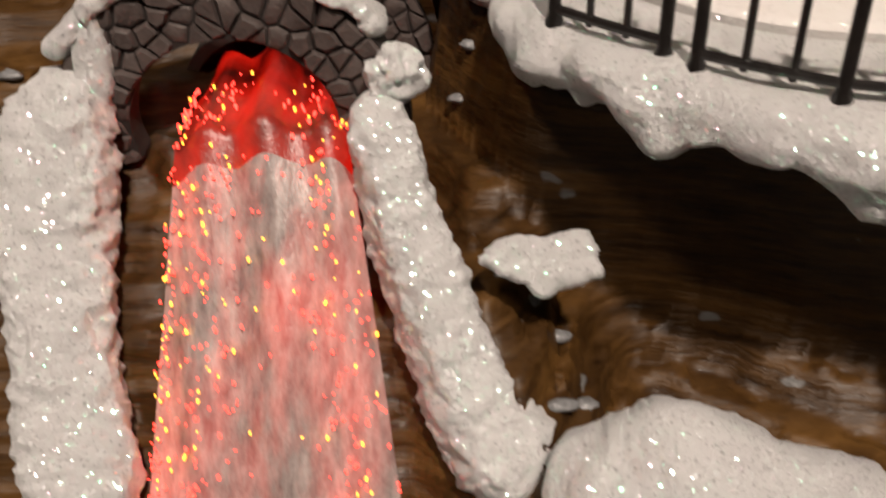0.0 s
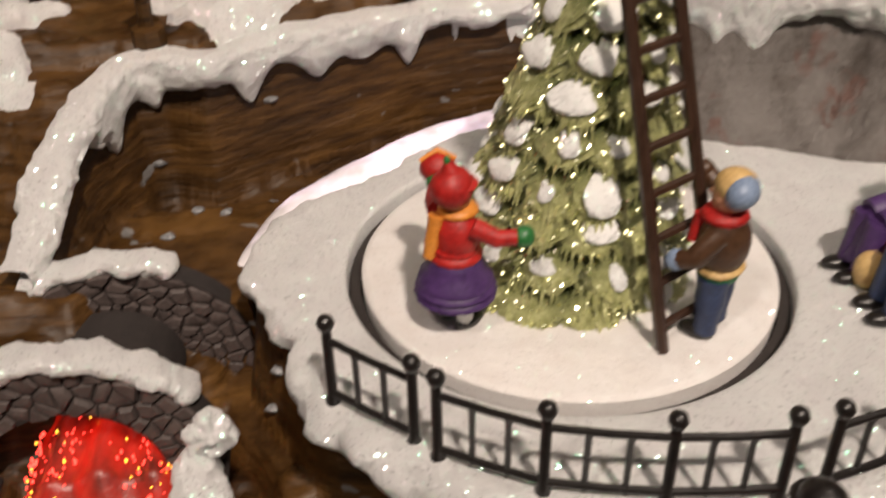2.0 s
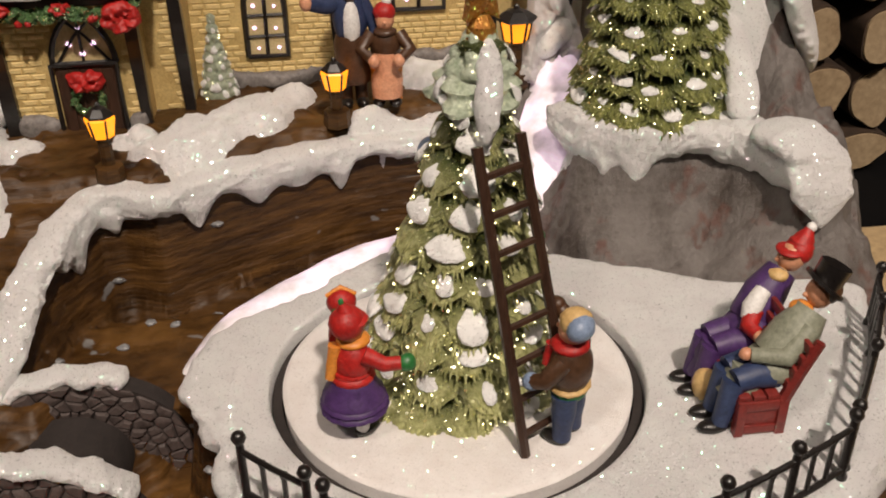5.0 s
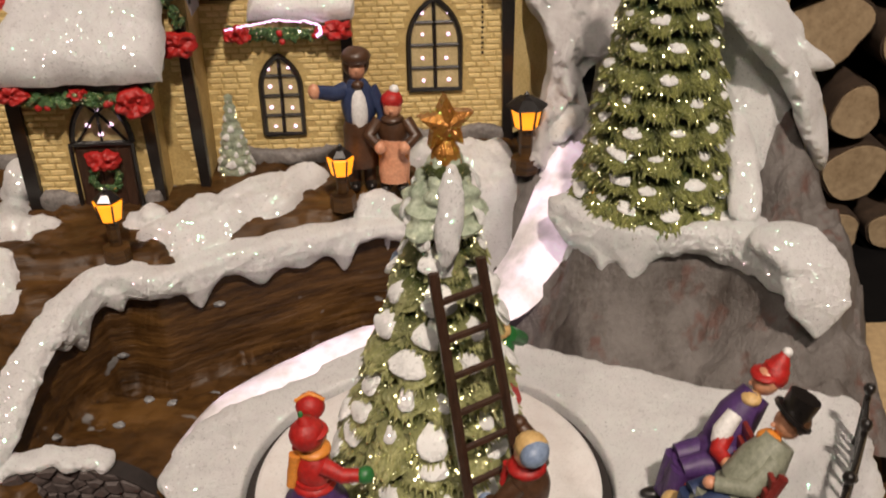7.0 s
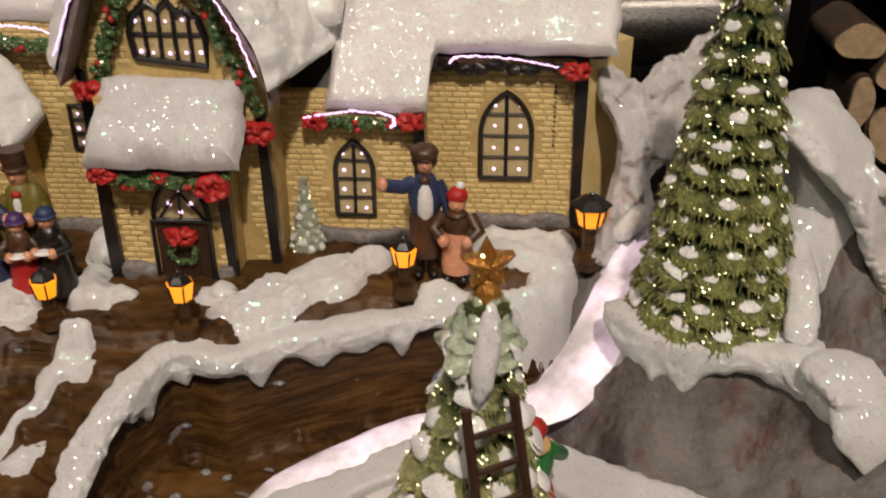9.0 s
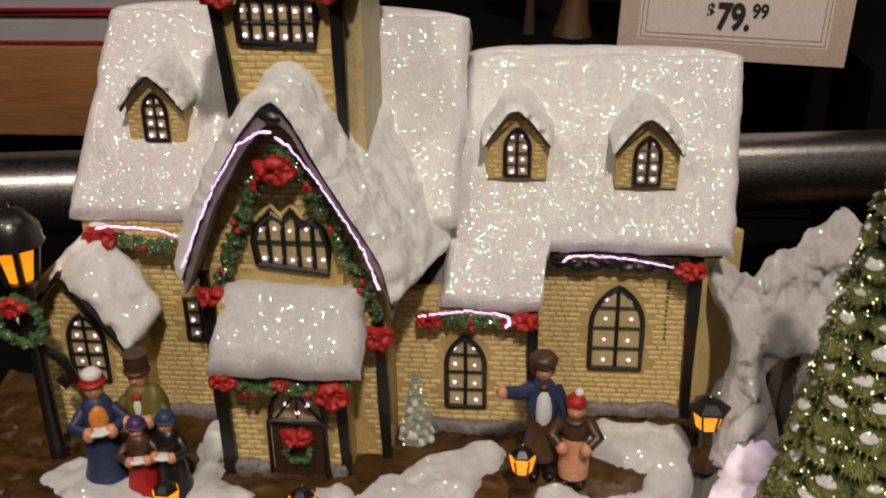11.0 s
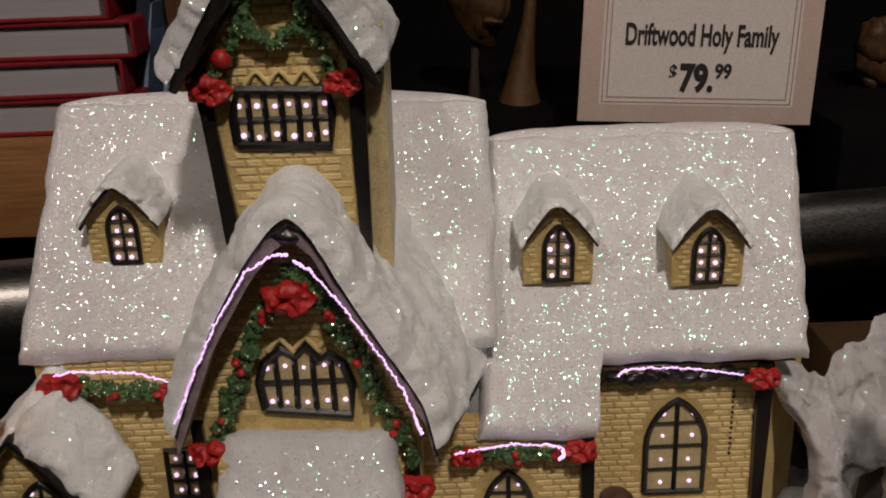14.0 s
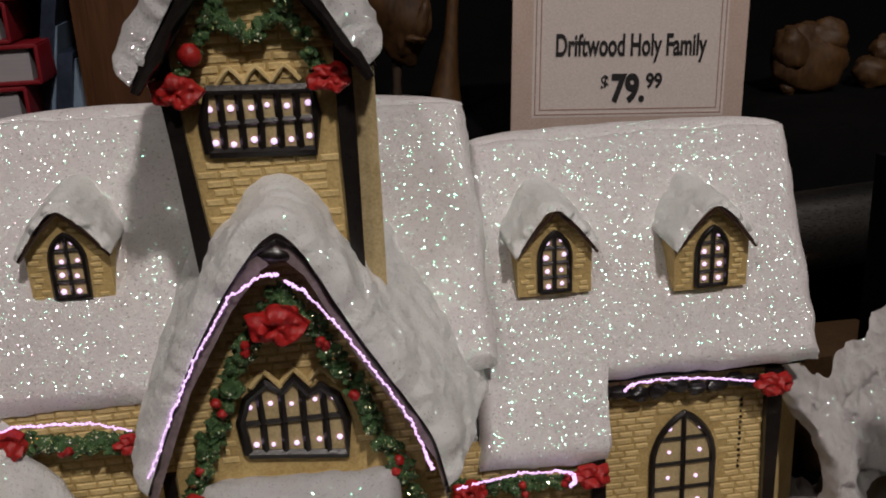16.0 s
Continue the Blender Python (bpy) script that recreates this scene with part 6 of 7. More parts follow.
(C_RED, C_GREEN, C_PURPLE, C_NAVY, C_BROWN, C_SKIN, C_HAIR, C_WHITE, C_ORANGE, C_BLACK, C_OLIVE, C_SAGE, C_BLUE) = range(13)


def doll(name, label, at, turn, shapes, tall=1.0, group="", wide=1.0):
    """A painted figurine, one mesh, facing -y. Shapes: ball, cone or tube, with a colour."""
    g = Geo()
    for kind, *a in shapes:
        if kind == "ball":
            g.ball([c * tall for c in a[0]], [r * tall for r in a[1]], a[2], 14, 10, 0.05)
        elif kind == "cone":
            n = 5
            p, q = Vector(a[0]) * tall, Vector(a[1]) * tall
            pts = [p.lerp(q, k / n) for k in range(n + 1)]
            rs = [(a[2] + (a[3] - a[2]) * k / n) * tall * (1 + 0.06 * math.sin(k * 2.2 + a[2] * 9)) for k in range(n + 1)]
            g.tube(pts, rs, 14, a[4])
        else:
            g.tube([[c * tall for c in p] for p in a[0]], [r * tall for r in a[1]], 10, a[2])
    g.v = [(x * wide, y * wide, z) for x, y, z in g.v]
    return solo(name, g, PALETTE, label, "figurine", at, turn, group, angle=60)


def legs(col, shoe, h=1.2, gap=0.26):
    out = []
    for s in (-1, 1):
        out += [("cone", (s * gap, 0, 0.15), (s * gap * 0.8, 0, h), 0.2, 0.3, col), ("ball", (s * gap, -0.14, 0.12), (0.2, 0.34, 0.14), shoe)]
    return out


def head(z, hat, brim=None, pom=None, y=0.0):
    out = [("ball", (0, y, z), (0.29, 0.32, 0.36), C_SKIN), ("ball", (0, y - 0.32, z - 0.02), (0.06, 0.07, 0.06), C_SKIN), ("ball", (0, y + 0.05, z + 0.2), (0.34, 0.36, 0.30), hat)]
    if brim is not None:
        out.append(("ball", (0, y, z + 0.16), (0.40, 0.42, 0.10), brim))
    if pom is not None:
        out.append(("ball", (0.08, y + 0.1, z + 0.52), (0.15, 0.15, 0.15), pom))
    return out


def arm(side, hand, col, glove, shoulder=2.25, r=0.2):
    elbow = (side * 0.75, (hand[1]) * 0.4, (shoulder + hand[2]) / 2 - 0.1)
    return [("tube", [(side * 0.4, 0, shoulder), elbow, hand], [r * 1.15, r, r * 0.85], col), ("ball", hand, (0.19, 0.2, 0.2), glove)]


girl = [("cone", (0, 0, 0.72), (0, 0, 1.0), 0.74, 0.7, C_PURPLE), ("cone", (0, 0, 1.0), (0, 0, 1.62), 0.7, 0.4, C_PURPLE), ("cone", (-0.22, 0, 0.15), (-0.2, 0, 0.85), 0.15, 0.2, C_WHITE), ("cone", (0.22, 0, 0.15), (0.2, 0, 0.85), 0.15, 0.2, C_BLACK), ("ball", (-0.22, -0.13, 0.13), (0.2, 0.34, 0.15), C_BLACK), ("ball", (0.22, -0.13, 0.13), (0.2, 0.34, 0.15), C_BLACK),
        ("ball", (0, 0, 1.95), (0.46, 0.38, 0.55), C_RED), ("cone", (0, 0, 1.5), (0, 0, 1.75), 0.5, 0.42, C_RED), ("ball", (0, -0.08, 2.42), (0.36, 0.38, 0.14), C_ORANGE), ("cone", (0.15, 0.3, 2.4), (0.2, 0.45, 1.6), 0.14, 0.12, C_ORANGE), ("tube", [(0, -0.4, 2.2), (0, -0.42, 1.6)], [0.05, 0.06], C_HAIR)]
girl += head(2.78, C_RED, None, None) + arm(-1, (-1.05, -0.6, 2.05), C_RED, C_GREEN, r=0.17) + arm(1, (1.05, -0.65, 2.3), C_RED, C_GREEN, r=0.17)
girl += [("ball", (0, 0.08, 2.9), (0.38, 0.37, 0.36), C_RED), ("cone", (0, 0.05, 3.1), (0.03, 0.14, 3.42), 0.26, 0.06, C_RED), ("ball", (0.03, 0.15, 3.45), (0.06, 0.06, 0.09), C_GREEN), ("ball", (-0.02, -0.24, 2.93), (0.3, 0.13, 0.09), C_HAIR), ("ball", (0, -0.3, 2.72), (0.16, 0.08, 0.12), C_SKIN), ("ball", (0, -0.02, 2.98), (0.4, 0.38, 0.08), C_RED)]
girl += [("ball", (1.2, -0.85, 2.45), (0.34, 0.34, 0.34), C_RED), ("tube", [(1.0, -1.1, 2.62), (1.2, -0.85, 2.82), (1.4, -0.6, 2.62)], [0.05, 0.06, 0.05], C_ORANGE)]
boy = legs(C_NAVY, C_BLACK, 1.3) + [("ball", (0, 0, 1.35), (0.45, 0.38, 0.3), C_GREEN), ("ball", (0, 0, 1.95), (0.52, 0.45, 0.68), C_BROWN), ("ball", (0, 0, 1.45), (0.5, 0.44, 0.12), C_HAIR), ("ball", (0, -0.05, 2.45), (0.42, 0.42, 0.18), C_RED), ("cone", (0.1, -0.4, 2.4), (0.2, -0.48, 1.9), 0.14, 0.1, C_RED)]
boy += head(2.85, C_HAIR) + [("ball", (0.1, 0.2, 3.0), (0.36, 0.28, 0.3), C_BLUE)] + arm(-1, (-0.75, -0.75, 2.75), C_BROWN, C_BROWN) + arm(1, (0.72, -0.55, 1.75), C_BROWN, C_BLUE)
lad = [("cone", (0, 0, 0.25), (0, 0, 1.4), 0.75, 0.45, C_RED), ("ball", (-0.22, -0.15, 0.15), (0.22, 0.36, 0.16), C_BLACK), ("ball", (0.22, -0.15, 0.15), (0.22, 0.36, 0.16), C_BLACK), ("ball", (0, 0, 1.85), (0.55, 0.45, 0.62), C_GREEN), ("ball", (0, 0, 1.4), (0.55, 0.47, 0.1), C_SAGE), ("ball", (0, 0, 2.42), (0.46, 0.44, 0.2), C_HAIR)]
lad += head(2.75, C_RED) + arm(-1, (-0.45, -0.85, 1.7), C_GREEN, C_SKIN) + arm(1, (0.45, -0.85, 1.7), C_GREEN, C_SKIN)
lad += [("ball", (0, -1.1, 1.6), (0.5, 0.38, 0.3), C_BLUE), ("ball", (0, -1.1, 1.15), (0.45, 0.36, 0.25), C_PURPLE), ("tube", [(-0.5, -1.1, 1.62), (0, -1.12, 1.92), (0.5, -1.1, 1.62)], [0.06, 0.06, 0.06], C_ORANGE)]


TURNED = -20.0  # where the turntable stands


def on_disc(angle, r=3.0):
    return (r * math.cos(radians(angle + TURNED)), r * math.sin(radians(angle + TURNED)), 0.05)


doll("girl_figurine", "girl figurine in red coat and purple skirt reaching out", on_disc(235, 3.05), 150 + TURNED, girl)
doll("boy_figurine", "blond boy figurine in brown coat with red scarf", on_disc(328, 3.3), 250 + TURNED, boy)
doll("child_figurine", "child figurine in green coat carrying wrapped presents", on_disc(75, 3.1), 200 + TURNED, lad)

ladder = thing("ladder", "brown wooden ladder leaning on the christmas tree", "ladder", (0, 0, 0.05), -40 + TURNED)
for s in (-0.62, 0.62):
    part("rail", Geo().tube([(3.2, s * 1.1, 0.0), (2.3, s, 3.2), (1.35, s * 0.9, 6.5)], 0.12, 6), DARK_WOOD, ladder)
for k in range(8):
    a = (k + 0.6) / 8.4
    x, z = 3.2 - 1.85 * a, 6.5 * a
    part("rung", Geo().tube([(x - 0.02, -0.68 + 0.1 * a, z), (x - 0.02, 0.68 - 0.1 * a, z)], 0.085, 6), DARK_WOOD, ladder)

# ornaments on the turning tree
def tree_side(angle, z):
    """A place on the outside of the small tree, at an angle and a height."""
    k = z / 8.2
    r = 2.1 * (1 - k) ** 0.8 * 0.86 + 0.42
    return (LEAN[0] * k + r * math.cos(radians(angle)), LEAN[1] * k + r * math.sin(radians(angle)), z)


solo("bauble", Geo().ball((0, 0, 0), 0.36, 0, 16, 12).tube([(0, 0, 0.3), (0, 0, 0.46)], 0.06, 8), PALE_BLUE, "pale blue bauble on the tree", "ornament", tree_side(126, 5.3))
g = Geo().box(-0.32, 0.32, -0.28, 0.28, -0.3, 0.3, 0, 0.08)
g.tube([(-0.25, 0, 0.3), (0, 0, 0.5), (0.25, 0, 0.3)], 0.07, 6)
solo("gift", g, PURPLE, "purple parcel hung on the tree", "ornament", tree_side(106, 2.0), 106)
g = Geo()
pts = [(0, 0, -0.6), (0, 0, 0.2), (0.1, 0, 0.5), (0.4, 0, 0.62), (0.62, 0, 0.42)]
for k in range(len(pts) - 1):
    for j in range(3):
        p, q = Vector(pts[k]), Vector(pts[k + 1])
        g.tube([p.lerp(q, j / 3), p.lerp(q, (j + 1) / 3)], 0.12, 8, (k * 3 + j) % 2)
solo("candy_cane", g, [WHITE, RED], "striped red and white candy cane on the tree", "ornament", tree_side(66, 4.4), 160)

# ---- fences on the terrace ----
def fence(points, label, balusters):
    f = thing("fence", label, "fence", group="terrace fences")
    top, bot = 1.28, 0.16
    for x, y in points:
        part("post", Geo().lathe([(0.13, -0.2), (0.13, 0.0), (0.09, 0.1), (0.085, 1.4), (0.07, 1.46), (0.12, 1.52), (0.155, 1.62), (0.12, 1.72), (0.04, 1.77)], (x, y, 0), 12), BLACK, f)
    for (xa, ya), (xb, yb) in zip(points, points[1:]):
        for z, r in ((top, 0.065), (bot, 0.07)):
            part("rail", Geo().tube([(xa, ya, z), ((xa + xb) / 2, (ya + yb) / 2 - 0.03, z), (xb, yb, z)], r, 8), BLACK, f)
        for k in range(1, balusters + 1):
            a = k / (balusters + 1)
            x, y = xa + (xb - xa) * a, ya + (yb - ya) * a
            part("baluster", Geo().tube([(x, y, bot - 0.1), (x, y, top - 0.15), (x, y, top)], [0.055, 0.055, 0.09], 7), BLACK, f)
    return f


fence([(-4.82, -3.47), (-3.55, -4.62)], "short black metal fence at the terrace corner", 2)
fence([(-3.22, -5.0), (-1.72, -5.9), (0.05, -6.35), (1.75, -6.5)], "black metal fence with ball finials on the snowy rim", 2)
fence([(2.45, -6.45), (4.15, -6.0), (5.85, -5.3), (7.4, -4.55)], "black metal fence along the terrace front", 2)
fence([(7.6, -4.3), (9.0, -2.4), (10.1, -0.7), (10.75, 0.6)], "black metal fence running up the terrace side", 3)

# ---- the couple on the bench ----
bench = thing("bench", "dark red wooden bench on the snow", "bench", (6.25, -1.5, 0), -90)
MAROON = paint("maroon_paint", (0.12, 0.012, 0.01), (0.22, 0.03, 0.024), 0.35, 260, 1200, 0.3)
for y in (-0.6, -0.28, 0.04):
    part("seat_slat", Geo().box(-1.0, 1.6, y, y + 0.28, 0.92, 1.04, 0, 0.04), MAROON, bench)
for k in range(4):
    y, z = 0.40 + 0.11 * k, 1.12 + 0.3 * k
    part("back_slat", Geo().box(-1.0, 1.6, y, y + 0.12, z, z + 0.25, 0, 0.04), MAROON, bench)
for x in (-0.95, 1.55):
    part("leg", Geo().box(x - 0.12, x + 0.12, -0.62, -0.42, -0.05, 0.95, 0, 0.03), MAROON, bench)
    part("leg", Geo().box(x - 0.12, x + 0.12, 0.3, 0.52, -0.05, 0.95, 0, 0.03), MAROON, bench)
    part("side_rail", Geo().box(x - 0.1, x + 0.1, -0.44, 0.32, 0.68, 0.92, 0, 0.03), MAROON, bench)
    part("side_rail", Geo().box(x - 0.1, x + 0.1, -0.44, 0.32, 0.06, 0.28, 0, 0.03), MAROON, bench)
    part("side_panel", Geo().box(x - 0.05, x + 0.05, -0.42, 0.3, 0.26, 0.7, 0, 0.02), MAROON, bench)
    part("back_post", Geo().tube([(x, 0.42, 0.9), (x, 0.68, 1.6), (x, 0.98, 2.32)], [0.14, 0.13, 0.12], 6), MAROON, bench)
part("apron", Geo().box(-0.85, 1.45, -0.6, -0.5, 0.3, 0.92, 0, 0.03), MAROON, bench)


def seated(x, turn, leg, shoe):
    """Thighs, shins and shoes of a sitter at x on the bench, knees turned."""
    out = []
    for s in (-0.24, 0.24):
        knee, foot = (x + s + turn * 0.5, -0.85, 1.22), (x + s * 1.1 + turn, -1.12, 0.2)
        out += [("tube", [(x + s, 0.1, 1.25), (x + s + turn * 0.25, -0.4, 1.3), knee], [0.34, 0.31, 0.27], leg), ("tube", [knee, foot], [0.27, 0.19], leg), ("ball", (foot[0], foot[1] - 0.14, 0.13), (0.19, 0.36, 0.15), shoe)]
    return out


lady = seated(-0.35, 0.15, C_PURPLE, C_BLACK) + [("ball", (-0.5, 0.15, 1.35), (0.62, 0.62, 0.48), C_PURPLE), ("cone", (-0.25, -0.6, 1.25), (-0.2, -0.75, 0.3), 0.45, 0.52, C_PURPLE), ("tube", [(-0.6, 0.2, 1.5), (-0.78, 0.55, 2.1), (-0.95, 0.95, 2.55)], [0.52, 0.5, 0.36], C_PURPLE),
        ("tube", [(-0.5, 0.35, 2.35), (-0.3, 0.05, 2.05), (-0.2, -0.05, 1.8)], [0.2, 0.24, 0.18], C_WHITE), ("tube", [(-0.3, 0.1, 1.95), (0.0, -0.1, 1.72), (0.3, 0.0, 1.7)], [0.23, 0.2, 0.17], C_RED), ("ball", (0.38, 0.0, 1.7), (0.15, 0.15, 0.15), C_SKIN),
        ("ball", (-0.72, 0.75, 2.6), (0.26, 0.24, 0.15), C_HAIR), ("ball", (-1.0, 1.15, 2.85), (0.3, 0.32, 0.36), C_SKIN), ("ball", (-1.0, 0.83, 2.82), (0.06, 0.07, 0.06), C_SKIN), ("ball", (-1.06, 1.33, 2.98), (0.36, 0.33, 0.34), C_RED), ("cone", (-1.08, 1.4, 3.15), (-1.12, 1.55, 3.5), 0.3, 0.1, C_RED), ("ball", (-1.12, 1.58, 3.52), (0.12, 0.12, 0.12), C_WHITE), ("ball", (-1.0, 1.08, 3.05), (0.36, 0.3, 0.09), C_RED)]
man = seated(0.85, 0.25, C_NAVY, C_BLACK) + [("ball", (0.85, 0.15, 1.35), (0.62, 0.65, 0.42), C_SAGE), ("cone", (0.95, -0.45, 1.42), (1.0, -0.62, 0.75), 0.36, 0.5, C_SAGE), ("tube", [(0.83, 0.2, 1.5), (0.75, 0.6, 2.05), (0.62, 0.95, 2.5)], [0.55, 0.54, 0.36], C_SAGE),
       ("tube", [(1.05, 0.75, 2.3), (1.3, 0.2, 1.8), (1.0, -0.45, 1.72)], [0.24, 0.22, 0.18], C_SAGE), ("ball", (0.95, -0.55, 1.72), (0.15, 0.16, 0.15), C_SKIN), ("ball", (0.5, 0.75, 2.5), (0.26, 0.26, 0.15), C_ORANGE), ("tube", [(0.5, 0.6, 2.45), (0.5, 0.35, 2.05)], [0.12, 0.1], C_ORANGE),
       ("ball", (0.45, 1.15, 2.82), (0.3, 0.32, 0.36), C_SKIN), ("ball", (0.45, 0.83, 2.8), (0.06, 0.07, 0.06), C_SKIN), ("ball", (0.46, 1.35, 2.9), (0.32, 0.26, 0.32), C_BROWN), ("tube", [(0.45, 1.18, 3.0), (0.45, 1.24, 3.07)], [0.5, 0.5], C_BLACK), ("tube", [(0.45, 1.22, 3.05), (0.43, 1.42, 3.5)], [0.34, 0.36], C_BLACK)]
doll("woman_figurine", "seated woman figurine with red hat and purple dress", (6.5, -1.5, 0), -90, lady)
doll("man_figurine", "seated man figurine with black hat and sage coat", (6.5, -1.5, 0), -90, man)
doll("parcel", "yellow and brown parcel lying in the snow", (5.45, -1.75, 0), 0, [("ball", (0, 0, 0.42), (0.3, 0.3, 0.42), C_HAIR), ("ball", (0.25, 0.2, 0.36), (0.25, 0.25, 0.36), C_BROWN)])

# ---- figures by the house ----
gent = legs(C_BROWN, C_BLACK, 1.7) + [("cone", (0, 0, 0.7), (0, 0, 1.9), 0.62, 0.5, C_BROWN), ("ball", (0, 0, 2.3), (0.55, 0.45, 0.75), C_NAVY), ("ball", (0, -0.28, 2.2), (0.28, 0.25, 0.65), C_WHITE), ("ball", (0, -0.3, 2.9), (0.2, 0.18, 0.12), C_BROWN)]
gent += head(3.3, C_BROWN, C_BROWN) + [("ball", (0, 0.05, 3.55), (0.46, 0.48, 0.24), C_BROWN), ("ball", (0.0, 0.12, 3.35), (0.42, 0.36, 0.36), C_BROWN)] + arm(-1, (-1.35, -0.5, 2.85), C_NAVY, C_SKIN, 2.7) + arm(1, (0.7, -0.2, 1.7), C_NAVY, C_SKIN, 2.7)
doll("man_figurine", "figurine of a man in navy coat and brown hat pointing", (-1.7, 11.2, 2.45), 5, gent, 1.24, wide=0.8)
kid = legs(C_ORANGE, C_BLACK, 1.2) + [("cone", (0, -0.1, 0.3), (0, 0, 1.7), 0.5, 0.42, C_SKIN), ("ball", (0, 0, 1.9), (0.48, 0.42, 0.6), C_BROWN), ("ball", (0, -0.1, 2.35), (0.36, 0.34, 0.14), C_BROWN)]
kid += head(2.7, C_RED, None, C_WHITE) + arm(-1, (-0.35, -0.6, 1.6), C_BROWN, C_SKIN) + arm(1, (0.4, -0.6, 1.6), C_BROWN, C_SKIN)
doll("child_figurine", "child figurine in brown coat with a red cap", (-0.65, 10.9, 2.55), -5, kid, 1.02)


def singer(coat, skirt, hat, tall, extra):
    s = [("cone", (0, 0, 0.05), (0, 0, 1.8), 0.72, 0.42, skirt), ("ball", (0, 0, 2.1), (0.52, 0.44, 0.7), coat), ("ball", (0, -0.62, 1.95), (0.4, 0.26, 0.07), C_WHITE)]
    return s + head(2.95, hat, hat) + arm(-1, (-0.32, -0.6, 1.9), coat, C_SKIN) + arm(1, (0.32, -0.6, 1.9), coat, C_SKIN) + extra


doll("singer_figurine", "carol singer figurine in blue dress and pink bonnet", (-16.0, 9.8, 2.3), 25, singer(C_NAVY, C_NAVY, C_RED, 1, [("ball", (0, -0.3, 2.15), (0.3, 0.22, 0.4), C_ORANGE), ("ball", (0, 0.02, 3.3), (0.3, 0.3, 0.2), C_WHITE)]), 1.28, "carol singers", 0.85)
doll("singer_figurine", "carol singer figurine in olive coat and top hat", (-14.8, 10.5, 2.3), 5, singer(C_OLIVE, C_OLIVE, C_BROWN, 1, [("cone", (0, 0, 3.1), (0, 0, 3.6), 0.34, 0.36, C_BROWN), ("ball", (0, -0.36, 2.5), (0.15, 0.1, 0.1), C_RED), ("ball", (0, -0.36, 2.2), (0.14, 0.1, 0.26), C_WHITE), ("ball", (0.4, 0, 1.9), (0.42, 0.4, 0.8), C_OLIVE)]), 1.3, "carol singers", 0.85)
doll("singer_figurine", "small carol singer figurine in red skirt", (-14.6, 9.4, 2.3), 15, singer(C_BROWN, C_RED, C_PURPLE, 1, []), 0.86, "carol singers")
doll("singer_figurine", "small carol singer figurine in black coat and blue cap", (-13.7, 9.6, 2.3), 0, singer(C_BLACK, C_BLACK, C_NAVY, 1, []), 0.9, "carol singers")
doll("child_figurine", "figurine with black hat and red clothes below the fence", (1.55, -7.75, -1.6), 185, legs(C_BROWN, C_BLACK) + [("ball", (0, 0, 1.7), (0.55, 0.5, 0.7), C_RED), ("ball", (0, 0, 2.3), (0.5, 0.48, 0.3), C_ORANGE)] + head(2.75, C_BLACK, C_BLACK), 1.0)


# ---- lanterns ----
def lantern(at, label, size=1.0, stalk=1.0, turn=0.0, roof=0.42):
    l = thing("lantern", label, "lantern", at, turn, group="path lanterns")
    s = size
    part("stalk", Geo().lathe([(0.45 * s, -stalk), (0.42 * s, -stalk + 0.5), (0.2 * s, -stalk + 0.55), (0.2 * s, -0.1 * s), (0.34 * s, 0.0)], seg=8), ROCK, l)
    part("glass", Geo().lathe([(0.34 * s, 0.0), (0.46 * s, 0.56 * s), (0.38 * s, 0.66 * s)], seg=6), LANTERN_GLOW, l, "glowing amber panes", flat=True)
    for k in range(6):
        a = 2 * math.pi * k / 6
        part("bar", Geo().tube([(0.35 * s * math.cos(a), 0.35 * s * math.sin(a), 0), (0.47 * s * math.cos(a), 0.47 * s * math.sin(a), 0.6 * s)], 0.035 * s, 5), BLACK, l)
    part("roof", Geo().lathe([(roof * s, 0.62 * s), (roof * 0.95 * s, 0.68 * s), (roof * 0.5 * s, 0.86 * s), (0.09 * s, 0.92 * s), (0.08 * s, 1.0 * s), (0.03 * s, 1.05 * s)], seg=6), BLACK, l, flat=True)
    return l


lantern((-8.8, 7.45, 3.5), "small glowing amber lantern before the door", 0.95, 1.4)
lantern((-2.3, 10.0, 3.5), "small glowing amber lantern by the man", 0.95, 1.2)
lantern((3.75, 12.25, 3.95), "black roofed amber lantern by the house corner", 1.15, 1.6, 0, 0.62)
lantern((-13.0, 7.4, 3.5), "small glowing amber lantern by the singers", 0.95, 1.1)

# tall street lamp beside the house
lamp = thing("street_lamp", "tall black street lamp with a wreath and red bow", "street lamp", (-18.38, 11.0, 0))
LZ = 10.14
part("post", Geo().lathe([(0.6, 0), (0.5, 1.0), (0.28, 1.6), (0.25, LZ - 3.2), (0.35, LZ - 2.9), (0.3, LZ - 1.2), (0.55, LZ - 0.9)], seg=14), BLACK, lamp)
part("glass", Geo().lathe([(0.5, LZ - 0.85), (0.72, LZ + 0.35)], seg=6), LANTERN_GLOW, lamp, "glowing amber panes", flat=True)
for k in range(6):
    a = 2 * math.pi * k / 6
    g = Geo().tube([(0.5 * math.cos(a), 0.5 * math.sin(a), LZ - 0.9), (0.75 * math.cos(a), 0.75 * math.sin(a), LZ + 0.4)], 0.13, 5)
    part("bar", g, BLACK, lamp)
part("roof", Geo().lathe([(0.95, LZ + 0.35), (0.9, LZ + 0.5), (0.85, LZ + 0.95), (0.5, LZ + 1.4), (0.12, LZ + 1.55), (0.05, LZ + 1.75)], seg=12), BLACK, lamp)
wreath(-0.1, -0.4, LZ - 2.2, 0.75, lamp)
